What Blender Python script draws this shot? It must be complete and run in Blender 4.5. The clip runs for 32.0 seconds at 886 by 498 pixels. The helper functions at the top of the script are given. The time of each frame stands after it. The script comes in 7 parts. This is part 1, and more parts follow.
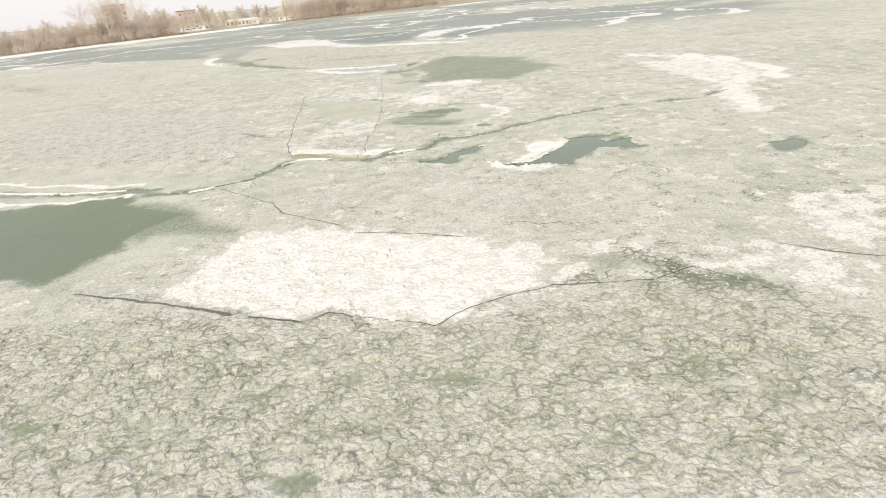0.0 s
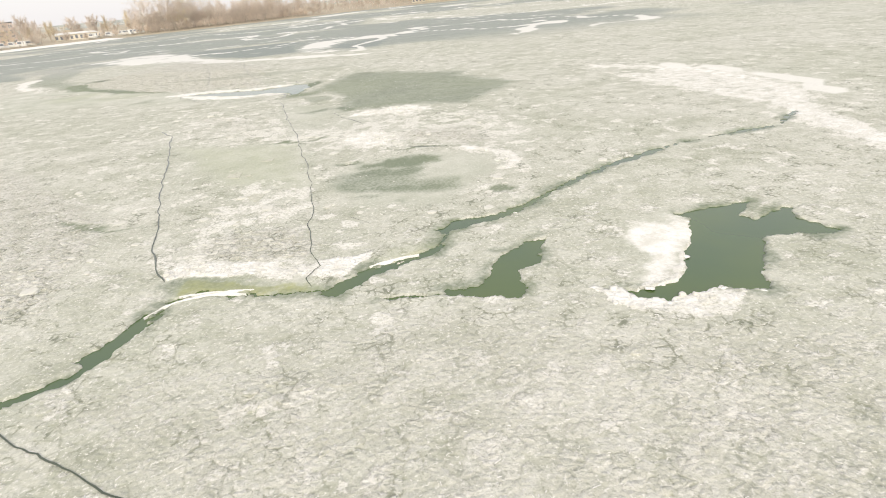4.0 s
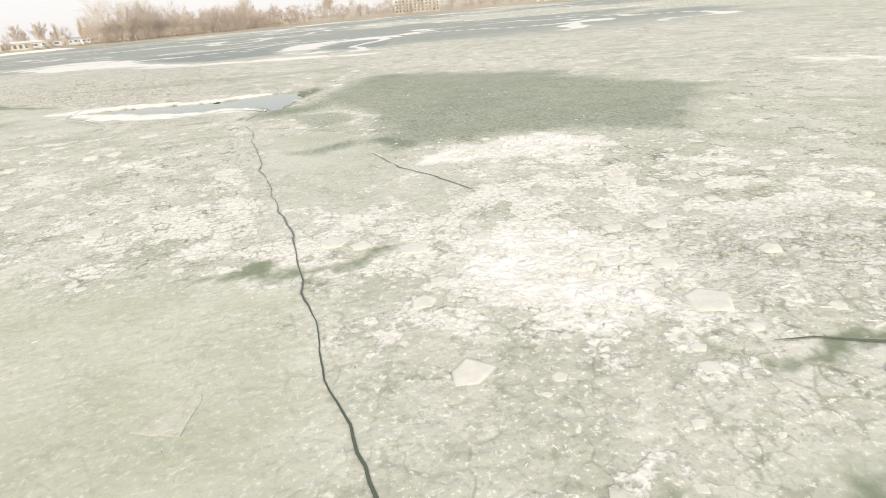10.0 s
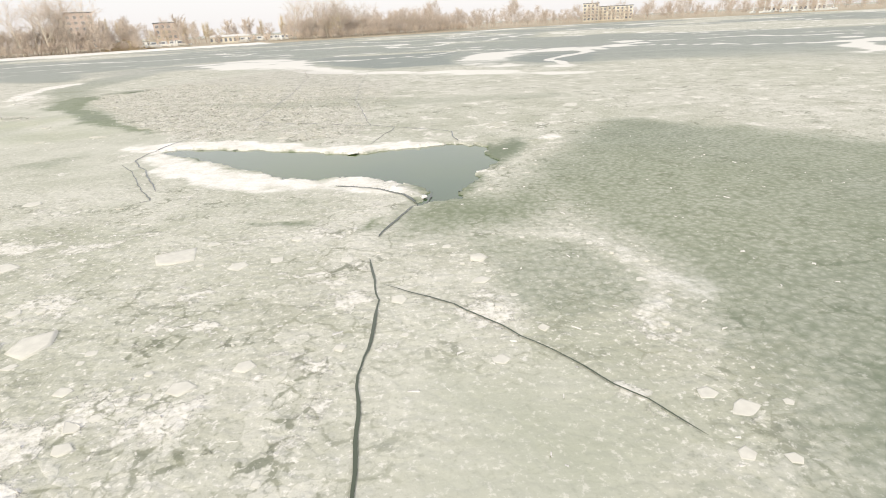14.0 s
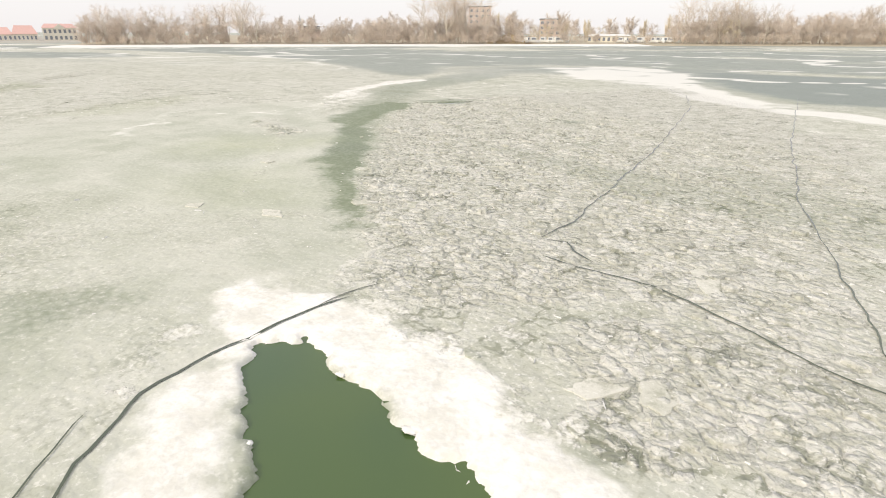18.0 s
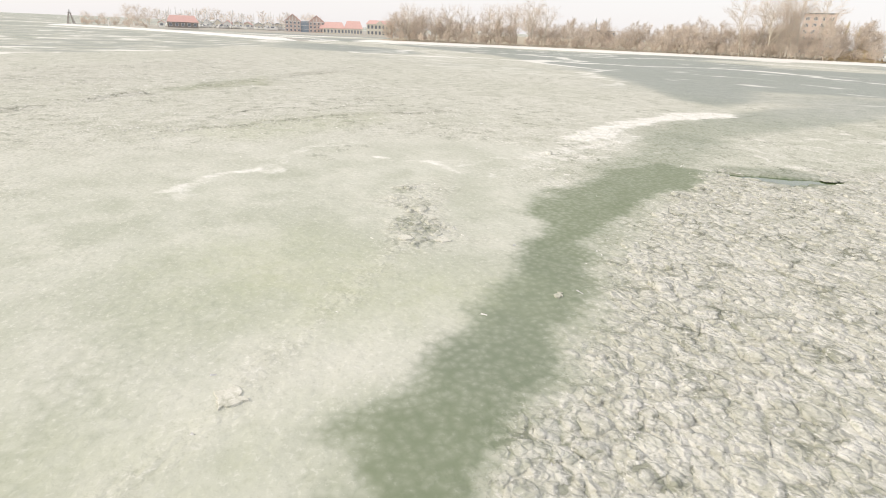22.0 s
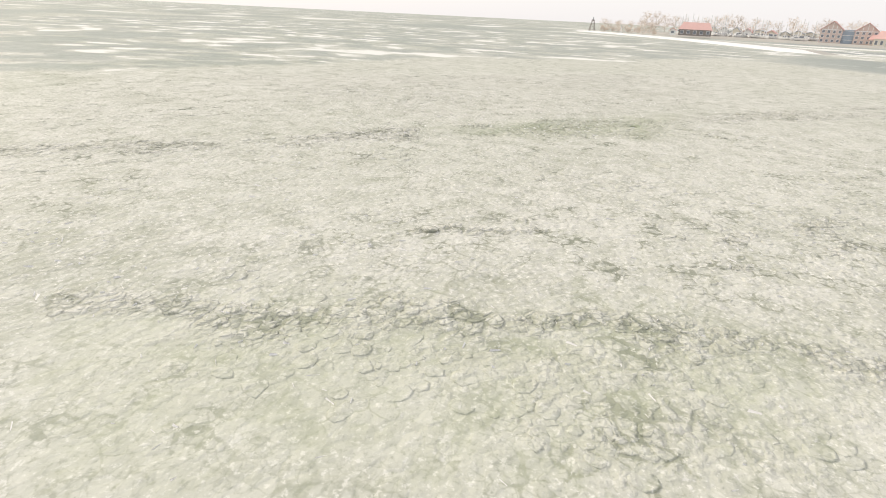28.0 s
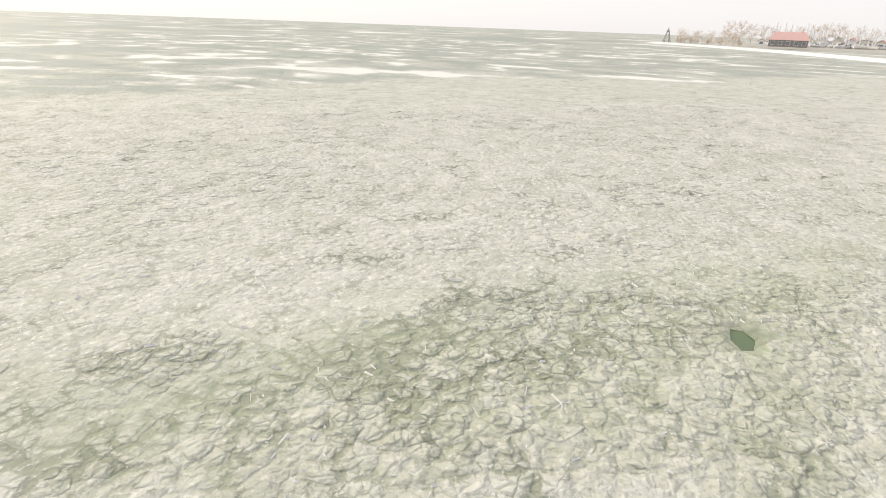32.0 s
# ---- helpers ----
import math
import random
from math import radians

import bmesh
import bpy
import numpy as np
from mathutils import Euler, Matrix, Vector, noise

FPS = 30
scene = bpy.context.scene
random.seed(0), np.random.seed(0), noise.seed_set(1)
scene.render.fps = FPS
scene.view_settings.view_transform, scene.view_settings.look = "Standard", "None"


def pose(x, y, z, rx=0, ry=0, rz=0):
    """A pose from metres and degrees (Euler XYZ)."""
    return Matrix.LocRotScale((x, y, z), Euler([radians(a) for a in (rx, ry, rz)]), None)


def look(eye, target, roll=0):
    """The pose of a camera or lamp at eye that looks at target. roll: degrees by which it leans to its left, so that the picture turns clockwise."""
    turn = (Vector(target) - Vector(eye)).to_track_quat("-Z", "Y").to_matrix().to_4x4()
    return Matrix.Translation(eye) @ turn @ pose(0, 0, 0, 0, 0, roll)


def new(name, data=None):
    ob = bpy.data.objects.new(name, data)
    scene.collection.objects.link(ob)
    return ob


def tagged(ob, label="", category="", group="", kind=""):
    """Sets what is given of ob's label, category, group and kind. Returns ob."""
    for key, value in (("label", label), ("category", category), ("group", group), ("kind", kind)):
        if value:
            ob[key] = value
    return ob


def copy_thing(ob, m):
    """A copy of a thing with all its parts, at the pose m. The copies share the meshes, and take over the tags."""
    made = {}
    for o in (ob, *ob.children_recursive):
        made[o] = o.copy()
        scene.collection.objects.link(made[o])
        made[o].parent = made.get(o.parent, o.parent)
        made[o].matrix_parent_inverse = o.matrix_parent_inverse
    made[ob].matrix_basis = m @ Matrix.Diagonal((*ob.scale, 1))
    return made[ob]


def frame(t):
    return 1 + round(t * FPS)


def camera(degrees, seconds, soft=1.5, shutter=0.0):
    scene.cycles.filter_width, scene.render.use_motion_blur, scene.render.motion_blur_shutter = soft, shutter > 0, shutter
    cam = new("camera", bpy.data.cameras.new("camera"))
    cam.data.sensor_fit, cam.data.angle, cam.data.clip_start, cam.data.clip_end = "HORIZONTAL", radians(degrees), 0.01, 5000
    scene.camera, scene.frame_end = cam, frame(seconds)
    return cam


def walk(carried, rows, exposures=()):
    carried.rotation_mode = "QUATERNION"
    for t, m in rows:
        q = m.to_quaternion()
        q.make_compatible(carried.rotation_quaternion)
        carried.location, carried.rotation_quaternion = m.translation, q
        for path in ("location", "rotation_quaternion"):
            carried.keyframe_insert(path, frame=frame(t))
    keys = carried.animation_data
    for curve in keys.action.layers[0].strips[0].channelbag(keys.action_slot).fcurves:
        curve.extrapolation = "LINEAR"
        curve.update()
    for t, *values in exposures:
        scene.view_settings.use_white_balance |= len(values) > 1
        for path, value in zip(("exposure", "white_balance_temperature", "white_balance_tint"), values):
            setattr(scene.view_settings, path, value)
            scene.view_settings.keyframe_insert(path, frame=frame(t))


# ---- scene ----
cam = camera(77.34, 32.0, soft=1.0)
PATH = [
    (0.0, (0.003, 0.001, 11.543), (0.052, 18.116, 3.067), -5.484),
    (0.5, (-1.190, 2.917, 11.364), (-0.776, 21.044, 2.924), -4.814),
    (1.0, (-1.960, 5.704, 11.272), (-0.268, 23.756, 2.830), -5.076),
    (1.5, (-2.786, 8.469, 11.396), (-0.388, 26.420, 2.912), -5.013),
    (2.0, (-3.460, 11.417, 11.361), (-0.667, 29.318, 2.890), -4.914),
    (2.5, (-3.946, 14.322, 11.210), (-0.975, 32.202, 2.755), -4.890),
    (4.5, (-5.488, 26.080, 9.727), (-0.983, 43.629, 1.256), -5.222),
    (5.0, (-5.659, 29.073, 9.285), (-1.056, 46.609, 0.842), -5.261),
    (5.5, (-5.758, 31.952, 8.875), (-1.106, 49.483, 0.448), -5.390),
    (6.0, (-5.828, 34.796, 8.471), (-1.135, 52.328, 0.067), -5.493),
    (6.5, (-5.874, 37.581, 8.026), (-1.128, 55.123, -0.327), -5.301),
    (7.0, (-5.883, 40.375, 7.594), (-1.096, 57.928, -0.711), -5.180),
    (7.5, (-5.871, 43.165, 7.165), (-1.049, 60.733, -1.089), -5.107),
    (8.0, (-5.849, 45.916, 6.809), (-0.977, 63.493, -1.395), -5.116),
    (8.5, (-5.791, 48.576, 6.472), (-0.880, 66.168, -1.677), -5.075),
    (9.0, (-5.701, 51.248, 6.099), (-0.735, 68.847, -2.001), -4.989),
    (9.5, (-5.562, 53.886, 5.744), (-0.574, 71.481, -2.352), -5.033),
    (10.0, (-5.418, 56.545, 5.470), (-0.369, 74.140, -2.587), -4.908),
    (10.5, (-5.291, 59.144, 5.394), (-1.040, 76.992, -2.567), -4.594),
    (11.0, (-5.083, 61.798, 5.324), (-2.211, 79.971, -2.516), -4.385),
    (11.5, (-4.944, 64.495, 5.264), (-2.271, 82.717, -2.534), -4.363),
    (12.0, (-4.865, 67.227, 5.207), (-2.167, 85.468, -2.539), -4.272),
    (12.5, (-4.822, 69.900, 5.302), (-2.092, 88.136, -2.445), -4.180),
    (13.0, (-4.815, 72.575, 5.341), (-3.601, 91.017, -2.302), -3.482),
    (13.5, (-4.822, 75.222, 5.369), (-4.332, 93.724, -2.210), -3.268),
    (15.5, (-6.175, 86.929, 5.369), (-10.169, 105.097, -1.976), -1.805),
    (16.0, (-6.935, 90.336, 5.297), (-12.735, 108.003, -2.065), -2.008),
    (16.5, (-7.767, 93.050, 5.341), (-15.158, 110.134, -1.975), -1.373),
    (17.0, (-8.638, 95.571, 5.429), (-17.263, 112.077, -1.864), -0.791),
    (17.5, (-9.761, 98.100, 5.476), (-18.813, 114.386, -1.793), -0.507),
    (18.0, (-11.037, 100.606, 5.525), (-21.676, 115.899, -1.750), 0.193),
    (18.5, (-12.461, 102.994, 5.570), (-23.806, 117.773, -1.702), 0.503),
    (19.0, (-13.982, 105.213, 5.595), (-26.611, 118.911, -1.677), 1.149),
    (19.5, (-15.586, 107.431, 5.607), (-28.854, 120.509, -1.669), 1.173),
    (20.0, (-17.263, 109.412, 5.620), (-30.902, 122.123, -1.620), 1.398),
    (20.5, (-18.832, 111.172, 5.664), (-33.441, 122.723, -1.628), 1.877),
    (21.0, (-20.493, 112.952, 5.644), (-36.099, 123.084, -1.689), 2.141),
    (21.5, (-22.191, 114.545, 5.607), (-38.086, 124.234, -1.707), 2.213),
    (22.0, (-23.860, 116.021, 5.612), (-40.309, 124.706, -1.736), 2.442),
    (22.5, (-25.556, 117.398, 5.606), (-42.421, 125.212, -1.777), 2.433),
    (23.0, (-27.483, 118.724, 5.558), (-44.913, 125.132, -1.867), 2.578),
    (23.5, (-29.450, 119.951, 5.598), (-47.262, 125.094, -1.904), 3.092),
    (24.0, (-31.521, 121.169, 5.584), (-49.649, 124.934, -1.979), 3.134),
    (24.5, (-33.733, 122.327, 5.461), (-52.079, 124.745, -2.125), 2.599),
    (25.0, (-36.624, 122.886, 5.187), (-55.052, 124.485, -2.419), 2.830),
    (25.5, (-39.385, 123.391, 4.774), (-57.866, 122.718, -2.842), 2.457),
    (27.5, (-48.003, 126.242, 5.388), (-65.451, 120.354, -2.416), 2.749),
    (28.0, (-50.799, 126.561, 5.386), (-68.109, 120.262, -2.403), 2.786),
    (28.5, (-53.630, 126.749, 5.389), (-70.210, 118.808, -2.490), 3.196),
    (29.0, (-56.590, 126.807, 5.273), (-72.761, 118.035, -2.574), 3.097),
    (29.5, (-59.503, 126.720, 5.201), (-75.588, 117.733, -2.578), 3.034),
    (30.0, (-62.444, 126.457, 5.117), (-78.477, 117.336, -2.612), 3.088),
    (30.5, (-65.446, 126.095, 5.037), (-81.488, 116.943, -2.635), 2.907),
    (31.0, (-68.507, 125.663, 4.947), (-84.639, 116.609, -2.654), 2.755),
    (31.5, (-71.649, 125.196, 4.850), (-87.958, 116.404, -2.679), 2.487),
    (32.0, (-74.873, 124.668, 4.762), (-91.383, 116.207, -2.712), 2.097),
]

walk(cam, [(t, look(eye, target, roll)) for t, eye, target, roll in PATH])

# ---- sky and sun: a hazy winter day, the low sun behind thin cloud ----
SUN_YAW, SUN_UP = 163.0, 32.0
world = bpy.data.worlds.new("world")
scene.world = world
world.use_nodes = True
wn, wl = world.node_tree.nodes, world.node_tree.links
wn.clear()
w_out = wn.new("ShaderNodeOutputWorld")
w_bg = wn.new("ShaderNodeBackground")
w_sky = wn.new("ShaderNodeTexSky")
w_sky.sky_type = "NISHITA"
w_sky.sun_disc = False
w_sky.sun_elevation = radians(SUN_UP)
w_sky.sun_rotation = radians(-SUN_YAW)
w_sky.dust_density, w_sky.air_density, w_sky.ozone_density = 1.6, 1.0, 1.5
w_gain = wn.new("ShaderNodeVectorMath")
w_gain.operation = "SCALE"
w_gain.inputs["Scale"].default_value = 0.08
w_mix = wn.new("ShaderNodeMix")
w_mix.data_type = "RGBA"
w_mix.inputs["Factor"].default_value = 0.76
w_mix.inputs["B"].default_value = (0.965, 0.93, 0.93, 1)
wl.new(w_sky.outputs[0], w_gain.inputs[0])
wl.new(w_gain.outputs[0], w_mix.inputs["A"])
wl.new(w_mix.outputs["Result"], w_bg.inputs["Color"])
w_bg.inputs["Strength"].default_value = 1.0
wl.new(w_bg.outputs[0], w_out.inputs[0])
sun = new("sun", bpy.data.lights.new("sun", "SUN"))
sun.data.energy, sun.data.angle, sun.data.color = 1.85, radians(10), (1.0, 0.89, 0.70)
sun_dir = Vector((-math.sin(radians(SUN_YAW)) * math.cos(radians(SUN_UP)), math.cos(radians(SUN_YAW)) * math.cos(radians(SUN_UP)), math.sin(radians(SUN_UP))))
sun.matrix_world = look(sun_dir * 200, (0, 0, 0))
scene.view_settings.exposure = 0.27


# ---- materials ----
class Shade:
    """A node material under construction."""

    def __init__(self, name, rough=0.6, metal=0.0, ior=1.45, gloss=0.5):
        self.mat = bpy.data.materials.new(name)
        self.mat.use_nodes = True
        self.n, self.l = self.mat.node_tree.nodes, self.mat.node_tree.links
        self.bsdf = self.n["Principled BSDF"]
        self.bsdf.inputs["Roughness"].default_value = rough
        self.bsdf.inputs["Metallic"].default_value = metal
        self.bsdf.inputs["IOR"].default_value = ior
        self.bsdf.inputs["Specular IOR Level"].default_value = gloss
        self.co = self.n.new("ShaderNodeNewGeometry").outputs["Position"]

    def put(self, key, v):
        if isinstance(v, bpy.types.NodeSocket):
            self.l.new(v, self.bsdf.inputs[key])
        else:
            self.bsdf.inputs[key].default_value = v

    def plug(self, sock, v):
        if isinstance(v, bpy.types.NodeSocket):
            self.l.new(v, sock)
        else:
            sock.default_value = v

    def attr(self, name):
        a = self.n.new("ShaderNodeAttribute")
        a.attribute_name = name
        return a.outputs["Fac"]

    def object_random(self):
        return self.n.new("ShaderNodeObjectInfo").outputs["Random"]

    def island_random(self):
        return self.n.new("ShaderNodeNewGeometry").outputs["Random Per Island"]

    def stretch(self, sx, sy, sz, turn=0.0, src=None):
        m = self.n.new("ShaderNodeMapping")
        m.inputs["Scale"].default_value = (sx, sy, sz)
        m.inputs["Rotation"].default_value = (0, 0, radians(turn))
        self.l.new(src or self.co, m.inputs["Vector"])
        return m.outputs[0]

    def noise(self, scale, detail=3.0, rough=0.55, src=None, warp=0.0):
        t = self.n.new("ShaderNodeTexNoise")
        t.inputs["Scale"].default_value = scale
        t.inputs["Detail"].default_value = detail
        t.inputs["Roughness"].default_value = rough
        t.inputs["Distortion"].default_value = warp
        self.l.new(src or self.co, t.inputs["Vector"])
        return t.outputs["Fac"]

    def warped(self, scale, amount, detail=2):
        t = self.n.new("ShaderNodeTexNoise")
        t.inputs["Scale"].default_value = scale
        t.inputs["Detail"].default_value = detail
        t.inputs["Roughness"].default_value = 0.6
        self.l.new(self.co, t.inputs["Vector"])
        s = self.n.new("ShaderNodeVectorMath")
        s.operation = "MULTIPLY_ADD"
        s.inputs[1].default_value = (amount, amount, 0)
        self.l.new(t.outputs["Color"], s.inputs[0])
        self.l.new(self.co, s.inputs[2])
        return s.outputs[0]

    def voronoi(self, scale, src=None, edge=True, random_=1.0):
        t = self.n.new("ShaderNodeTexVoronoi")
        t.voronoi_dimensions = "2D"
        t.feature = "DISTANCE_TO_EDGE" if edge else "F1"
        t.inputs["Scale"].default_value = scale
        t.inputs["Randomness"].default_value = random_
        self.l.new(src or self.co, t.inputs["Vector"])
        return t.outputs["Distance"] if edge else t.outputs["Color"]

    def blob(self, scale, src=None):
        t = self.n.new("ShaderNodeTexVoronoi")
        t.voronoi_dimensions = "2D"
        t.feature = "SMOOTH_F1"
        t.inputs["Scale"].default_value = scale
        t.inputs["Smoothness"].default_value = 0.25
        self.l.new(src or self.co, t.inputs["Vector"])
        return t.outputs["Distance"]

    def ramp(self, v, a, b, lo=0.0, hi=1.0):
        m = self.n.new("ShaderNodeMapRange")
        m.interpolation_type = "SMOOTHSTEP"
        for k, x in (("From Min", a), ("From Max", b), ("To Min", lo), ("To Max", hi)):
            m.inputs[k].default_value = x
        self.plug(m.inputs["Value"], v)
        return m.outputs[0]

    def math(self, op, a, b=0.0):
        m = self.n.new("ShaderNodeMath")
        m.operation = op
        self.plug(m.inputs[0], a)
        self.plug(m.inputs[1], b)
        return m.outputs[0]

    def mix(self, f, a, b):
        m = self.n.new("ShaderNodeMix")
        m.data_type = "RGBA"
        self.plug(m.inputs["Factor"], f)
        for k, c in (("A", a), ("B", b)):
            self.plug(m.inputs[k], c if isinstance(c, bpy.types.NodeSocket) else (*c, 1))
        return m.outputs["Result"]

    def bump(self, height, strength=0.5, distance=0.02):
        b = self.n.new("ShaderNodeBump")
        b.inputs["Strength"].default_value = strength
        b.inputs["Distance"].default_value = distance
        self.l.new(height, b.inputs["Height"])
        self.l.new(b.outputs[0], self.bsdf.inputs["Normal"])


def plain(name, color, rough=0.6, metal=0.0, vary=0.2, scale=3.0):
    s = Shade(name, rough, metal)
    dark = tuple(c * (1 - vary) for c in color)
    light = tuple(min(1, c * (1 + vary)) for c in color)
    s.put("Base Color", s.mix(s.math("ADD", s.math("MULTIPLY", s.noise(scale, 4), 0.7), s.math("MULTIPLY", s.object_random(), 0.3)), dark, light))
    s.bump(s.noise(scale * 8, 3), 0.2, 0.01)
    return s.mat


def ice_material(name):
    s = Shade(name, 0.6, 0.0, 1.31, 0.16)
    thin, snow, rub, streak, calm, olive, chip, gape, pack = (s.attr(k) for k in ("thin", "snow", "rub", "streak", "calm", "olive", "chip", "open", "pack"))
    hard = s.ramp(calm, 0.0, 0.85, 1.0, 0.16)
    vast, big, mid, fine = s.noise(0.05, 2), s.noise(0.23, 4, 0.6), s.noise(1.1, 6, 0.66), s.noise(7.0, 5, 0.68)
    at1, at2, at3 = s.warped(1.7, 0.55), s.warped(4.5, 0.24), s.warped(0.9, 0.8)
    lump, pebble = s.blob(2.3, at1), s.blob(5.0, at2)
    plate_edge, plate_tone = s.voronoi(0.8, at3), s.voronoi(0.8, at3, False)
    bit_edge, bit_tone = s.voronoi(2.8, at1), s.voronoi(2.8, at1, False)
    round_ = s.math("ADD", s.math("MULTIPLY", lump, 0.62), s.math("ADD", s.math("MULTIPLY", pebble, 0.30), s.math("MULTIPLY", fine, 0.30)))
    # milky grey-green ice, in soft clouds
    c = s.mix(s.ramp(vast, 0.35, 0.65), (0.495, 0.51, 0.43), (0.565, 0.57, 0.505))
    c = s.mix(s.math("MULTIPLY", s.ramp(big, 0.44, 0.70, 0, 0.52), s.ramp(pack, 0, 1, 1.0, 0.45)), c, (0.67, 0.67, 0.615))
    c = s.mix(s.math("MULTIPLY", s.ramp(big, 0.49, 0.30, 0, 0.72), hard), c, (0.37, 0.385, 0.305))
    c = s.mix(s.math("MULTIPLY", calm, 0.75), c, s.mix(s.ramp(big, 0.35, 0.65), (0.455, 0.48, 0.40), (0.555, 0.57, 0.50)))
    cloud = s.noise(0.42, 5, 0.6)
    c = s.mix(s.math("MULTIPLY", calm, s.ramp(cloud, 0.46, 0.66, 0, 0.6)), c, (0.65, 0.65, 0.585))
    c = s.mix(s.math("MULTIPLY", calm, s.ramp(cloud, 0.46, 0.30, 0, 0.5)), c, (0.39, 0.415, 0.33))
    c = s.mix(s.math("MULTIPLY", pack, 0.35), c, (0.655, 0.645, 0.595))
    # broken plates and bits frozen in, each of its own tone
    c = s.mix(s.math("MULTIPLY", s.ramp(plate_tone, 0.25, 0.85, 0, 0.32), hard), c, (0.75, 0.74, 0.69))
    c = s.mix(s.math("MULTIPLY", s.ramp(bit_tone, 0.60, 0.15, 0, 0.34), hard), c, (0.40, 0.41, 0.33))
    c = s.mix(s.math("MULTIPLY", s.ramp(mid, 0.47, 0.30, 0, 0.5), hard), c, (0.33, 0.345, 0.265))
    # ragged crusts of white frost
    crust_field = s.math("ADD", s.noise(0.62, 9, 0.66), s.math("ADD", s.math("MULTIPLY", snow, 0.22), s.math("SUBTRACT", s.math("MULTIPLY", chip, 0.05), s.math("MULTIPLY", calm, 0.13))))
    crust = s.math("MULTIPLY", s.math("MULTIPLY", s.ramp(crust_field, 0.565, 0.605), s.ramp(pack, 0, 1, 1.0, 0.25)), s.math("MULTIPLY", s.ramp(thin, 0.25, 0.05), s.ramp(calm, 0.3, 0.9, 1.0, 0.25)))
    c = s.mix(s.math("MULTIPLY", crust, 0.8), c, s.mix(s.ramp(fine, 0.40, 0.60), (0.70, 0.69, 0.63), (0.86, 0.85, 0.81)))
    # joints between the plates and bits
    c = s.mix(s.math("MULTIPLY", s.math("MULTIPLY", s.ramp(plate_edge, 0.040, 0.008), hard), s.ramp(s.noise(0.33, 3), 0.50, 0.66, 0.0, 0.55)), c, (0.29, 0.30, 0.225))
    c = s.mix(s.math("MULTIPLY", s.math("MULTIPLY", s.ramp(bit_edge, 0.085, 0.02), hard), s.ramp(s.noise(0.7, 5, 0.65), 0.50, 0.68, 0.0, 0.7)), c, (0.31, 0.325, 0.245))
    facet = s.math("MULTIPLY", s.math("MULTIPLY", s.ramp(bit_tone, 0.56, 0.66), s.ramp(bit_edge, 0.03, 0.07)), s.math("MULTIPLY", chip, s.math("MULTIPLY", hard, s.ramp(s.noise(0.8, 4, 0.6), 0.44, 0.60, 0.0, 0.7))))
    c = s.mix(facet, c, (0.80, 0.79, 0.745))
    c = s.mix(s.math("MULTIPLY", s.math("MULTIPLY", s.ramp(bit_edge, 0.06, 0.01), chip), s.math("MULTIPLY", hard, s.ramp(s.noise(1.1, 4, 0.6), 0.44, 0.58, 0.0, 0.6))), c, (0.30, 0.315, 0.24))
    # lumps and cakes frozen together, with ragged dark gaps that open and close
    rag = s.warped(2.2, 0.22, 2)
    nick = s.math("MULTIPLY", s.math("SUBTRACT", s.math("ADD", s.math("MULTIPLY", fine, 0.6), s.math("MULTIPLY", mid, 0.4)), 0.5), 0.42)
    cake_edge, cake_tone = s.math("ADD", s.voronoi(2.3, rag), nick), s.voronoi(2.3, rag, False)
    crumb_edge, crumb_tone = s.math("ADD", s.voronoi(5.5, rag), nick), s.voronoi(5.5, rag, False)
    stir = s.math("ADD", s.noise(0.9, 6, 0.66), s.math("MULTIPLY", gape, 0.16))
    rough_ = s.math("MULTIPLY", s.ramp(s.math("ADD", rub, s.math("MULTIPLY", s.math("SUBTRACT", mid, 0.5), 0.6)), 0.15, 0.55), hard)
    cake = s.mix(s.ramp(cake_tone, 0.2, 0.8), (0.565, 0.56, 0.495), (0.72, 0.71, 0.66))
    cake = s.mix(s.ramp(crumb_tone, 0.65, 0.2, 0, 0.4), cake, (0.48, 0.485, 0.405))
    cake = s.mix(s.ramp(mid, 0.52, 0.68, 0, 0.6), cake, (0.79, 0.775, 0.72))
    c = s.mix(s.math("MULTIPLY", rough_, 0.85), c, cake)
    dark1 = s.ramp(s.math("SUBTRACT", cake_edge, s.math("MULTIPLY", s.math("SUBTRACT", stir, 0.52), 1.3)), 0.075, -0.04)
    dark2 = s.ramp(s.math("SUBTRACT", crumb_edge, s.math("MULTIPLY", s.math("SUBTRACT", stir, 0.53), 1.3)), 0.07, -0.04)
    gap = s.math("MAXIMUM", s.math("MAXIMUM", s.math("MULTIPLY", dark1, 0.95), s.math("MULTIPLY", s.math("MULTIPLY", s.ramp(cake_edge, 0.09, 0.0), rough_), 0.33)), s.math("MULTIPLY", dark2, 0.4))
    amount = s.math("MAXIMUM", s.math("MAXIMUM", s.math("MULTIPLY", rough_, 0.58), gape), s.math("MULTIPLY", s.ramp(s.noise(0.16, 3, 0.6), 0.40, 0.62, 0.25, 0.75), hard))
    gap = s.math("MULTIPLY", gap, s.math("MULTIPLY", amount, s.ramp(snow, 0.3, 0.8, 1.0, 0.25)))
    c = s.mix(gap, c, s.mix(s.ramp(stir, 0.50, 0.66), (0.30, 0.31, 0.235), (0.13, 0.15, 0.10)))
    # fine grain
    grain = s.noise(17.0, 3, 0.65)
    grit = s.math("ADD", s.math("MULTIPLY", fine, 0.7), s.math("MULTIPLY", grain, 0.3))
    keep = s.ramp(calm, 0.0, 1.0, 1.0, 0.42)
    c = s.mix(s.math("MULTIPLY", s.ramp(grit, 0.47, 0.36, 0, 0.58), keep), c, (0.30, 0.315, 0.245))
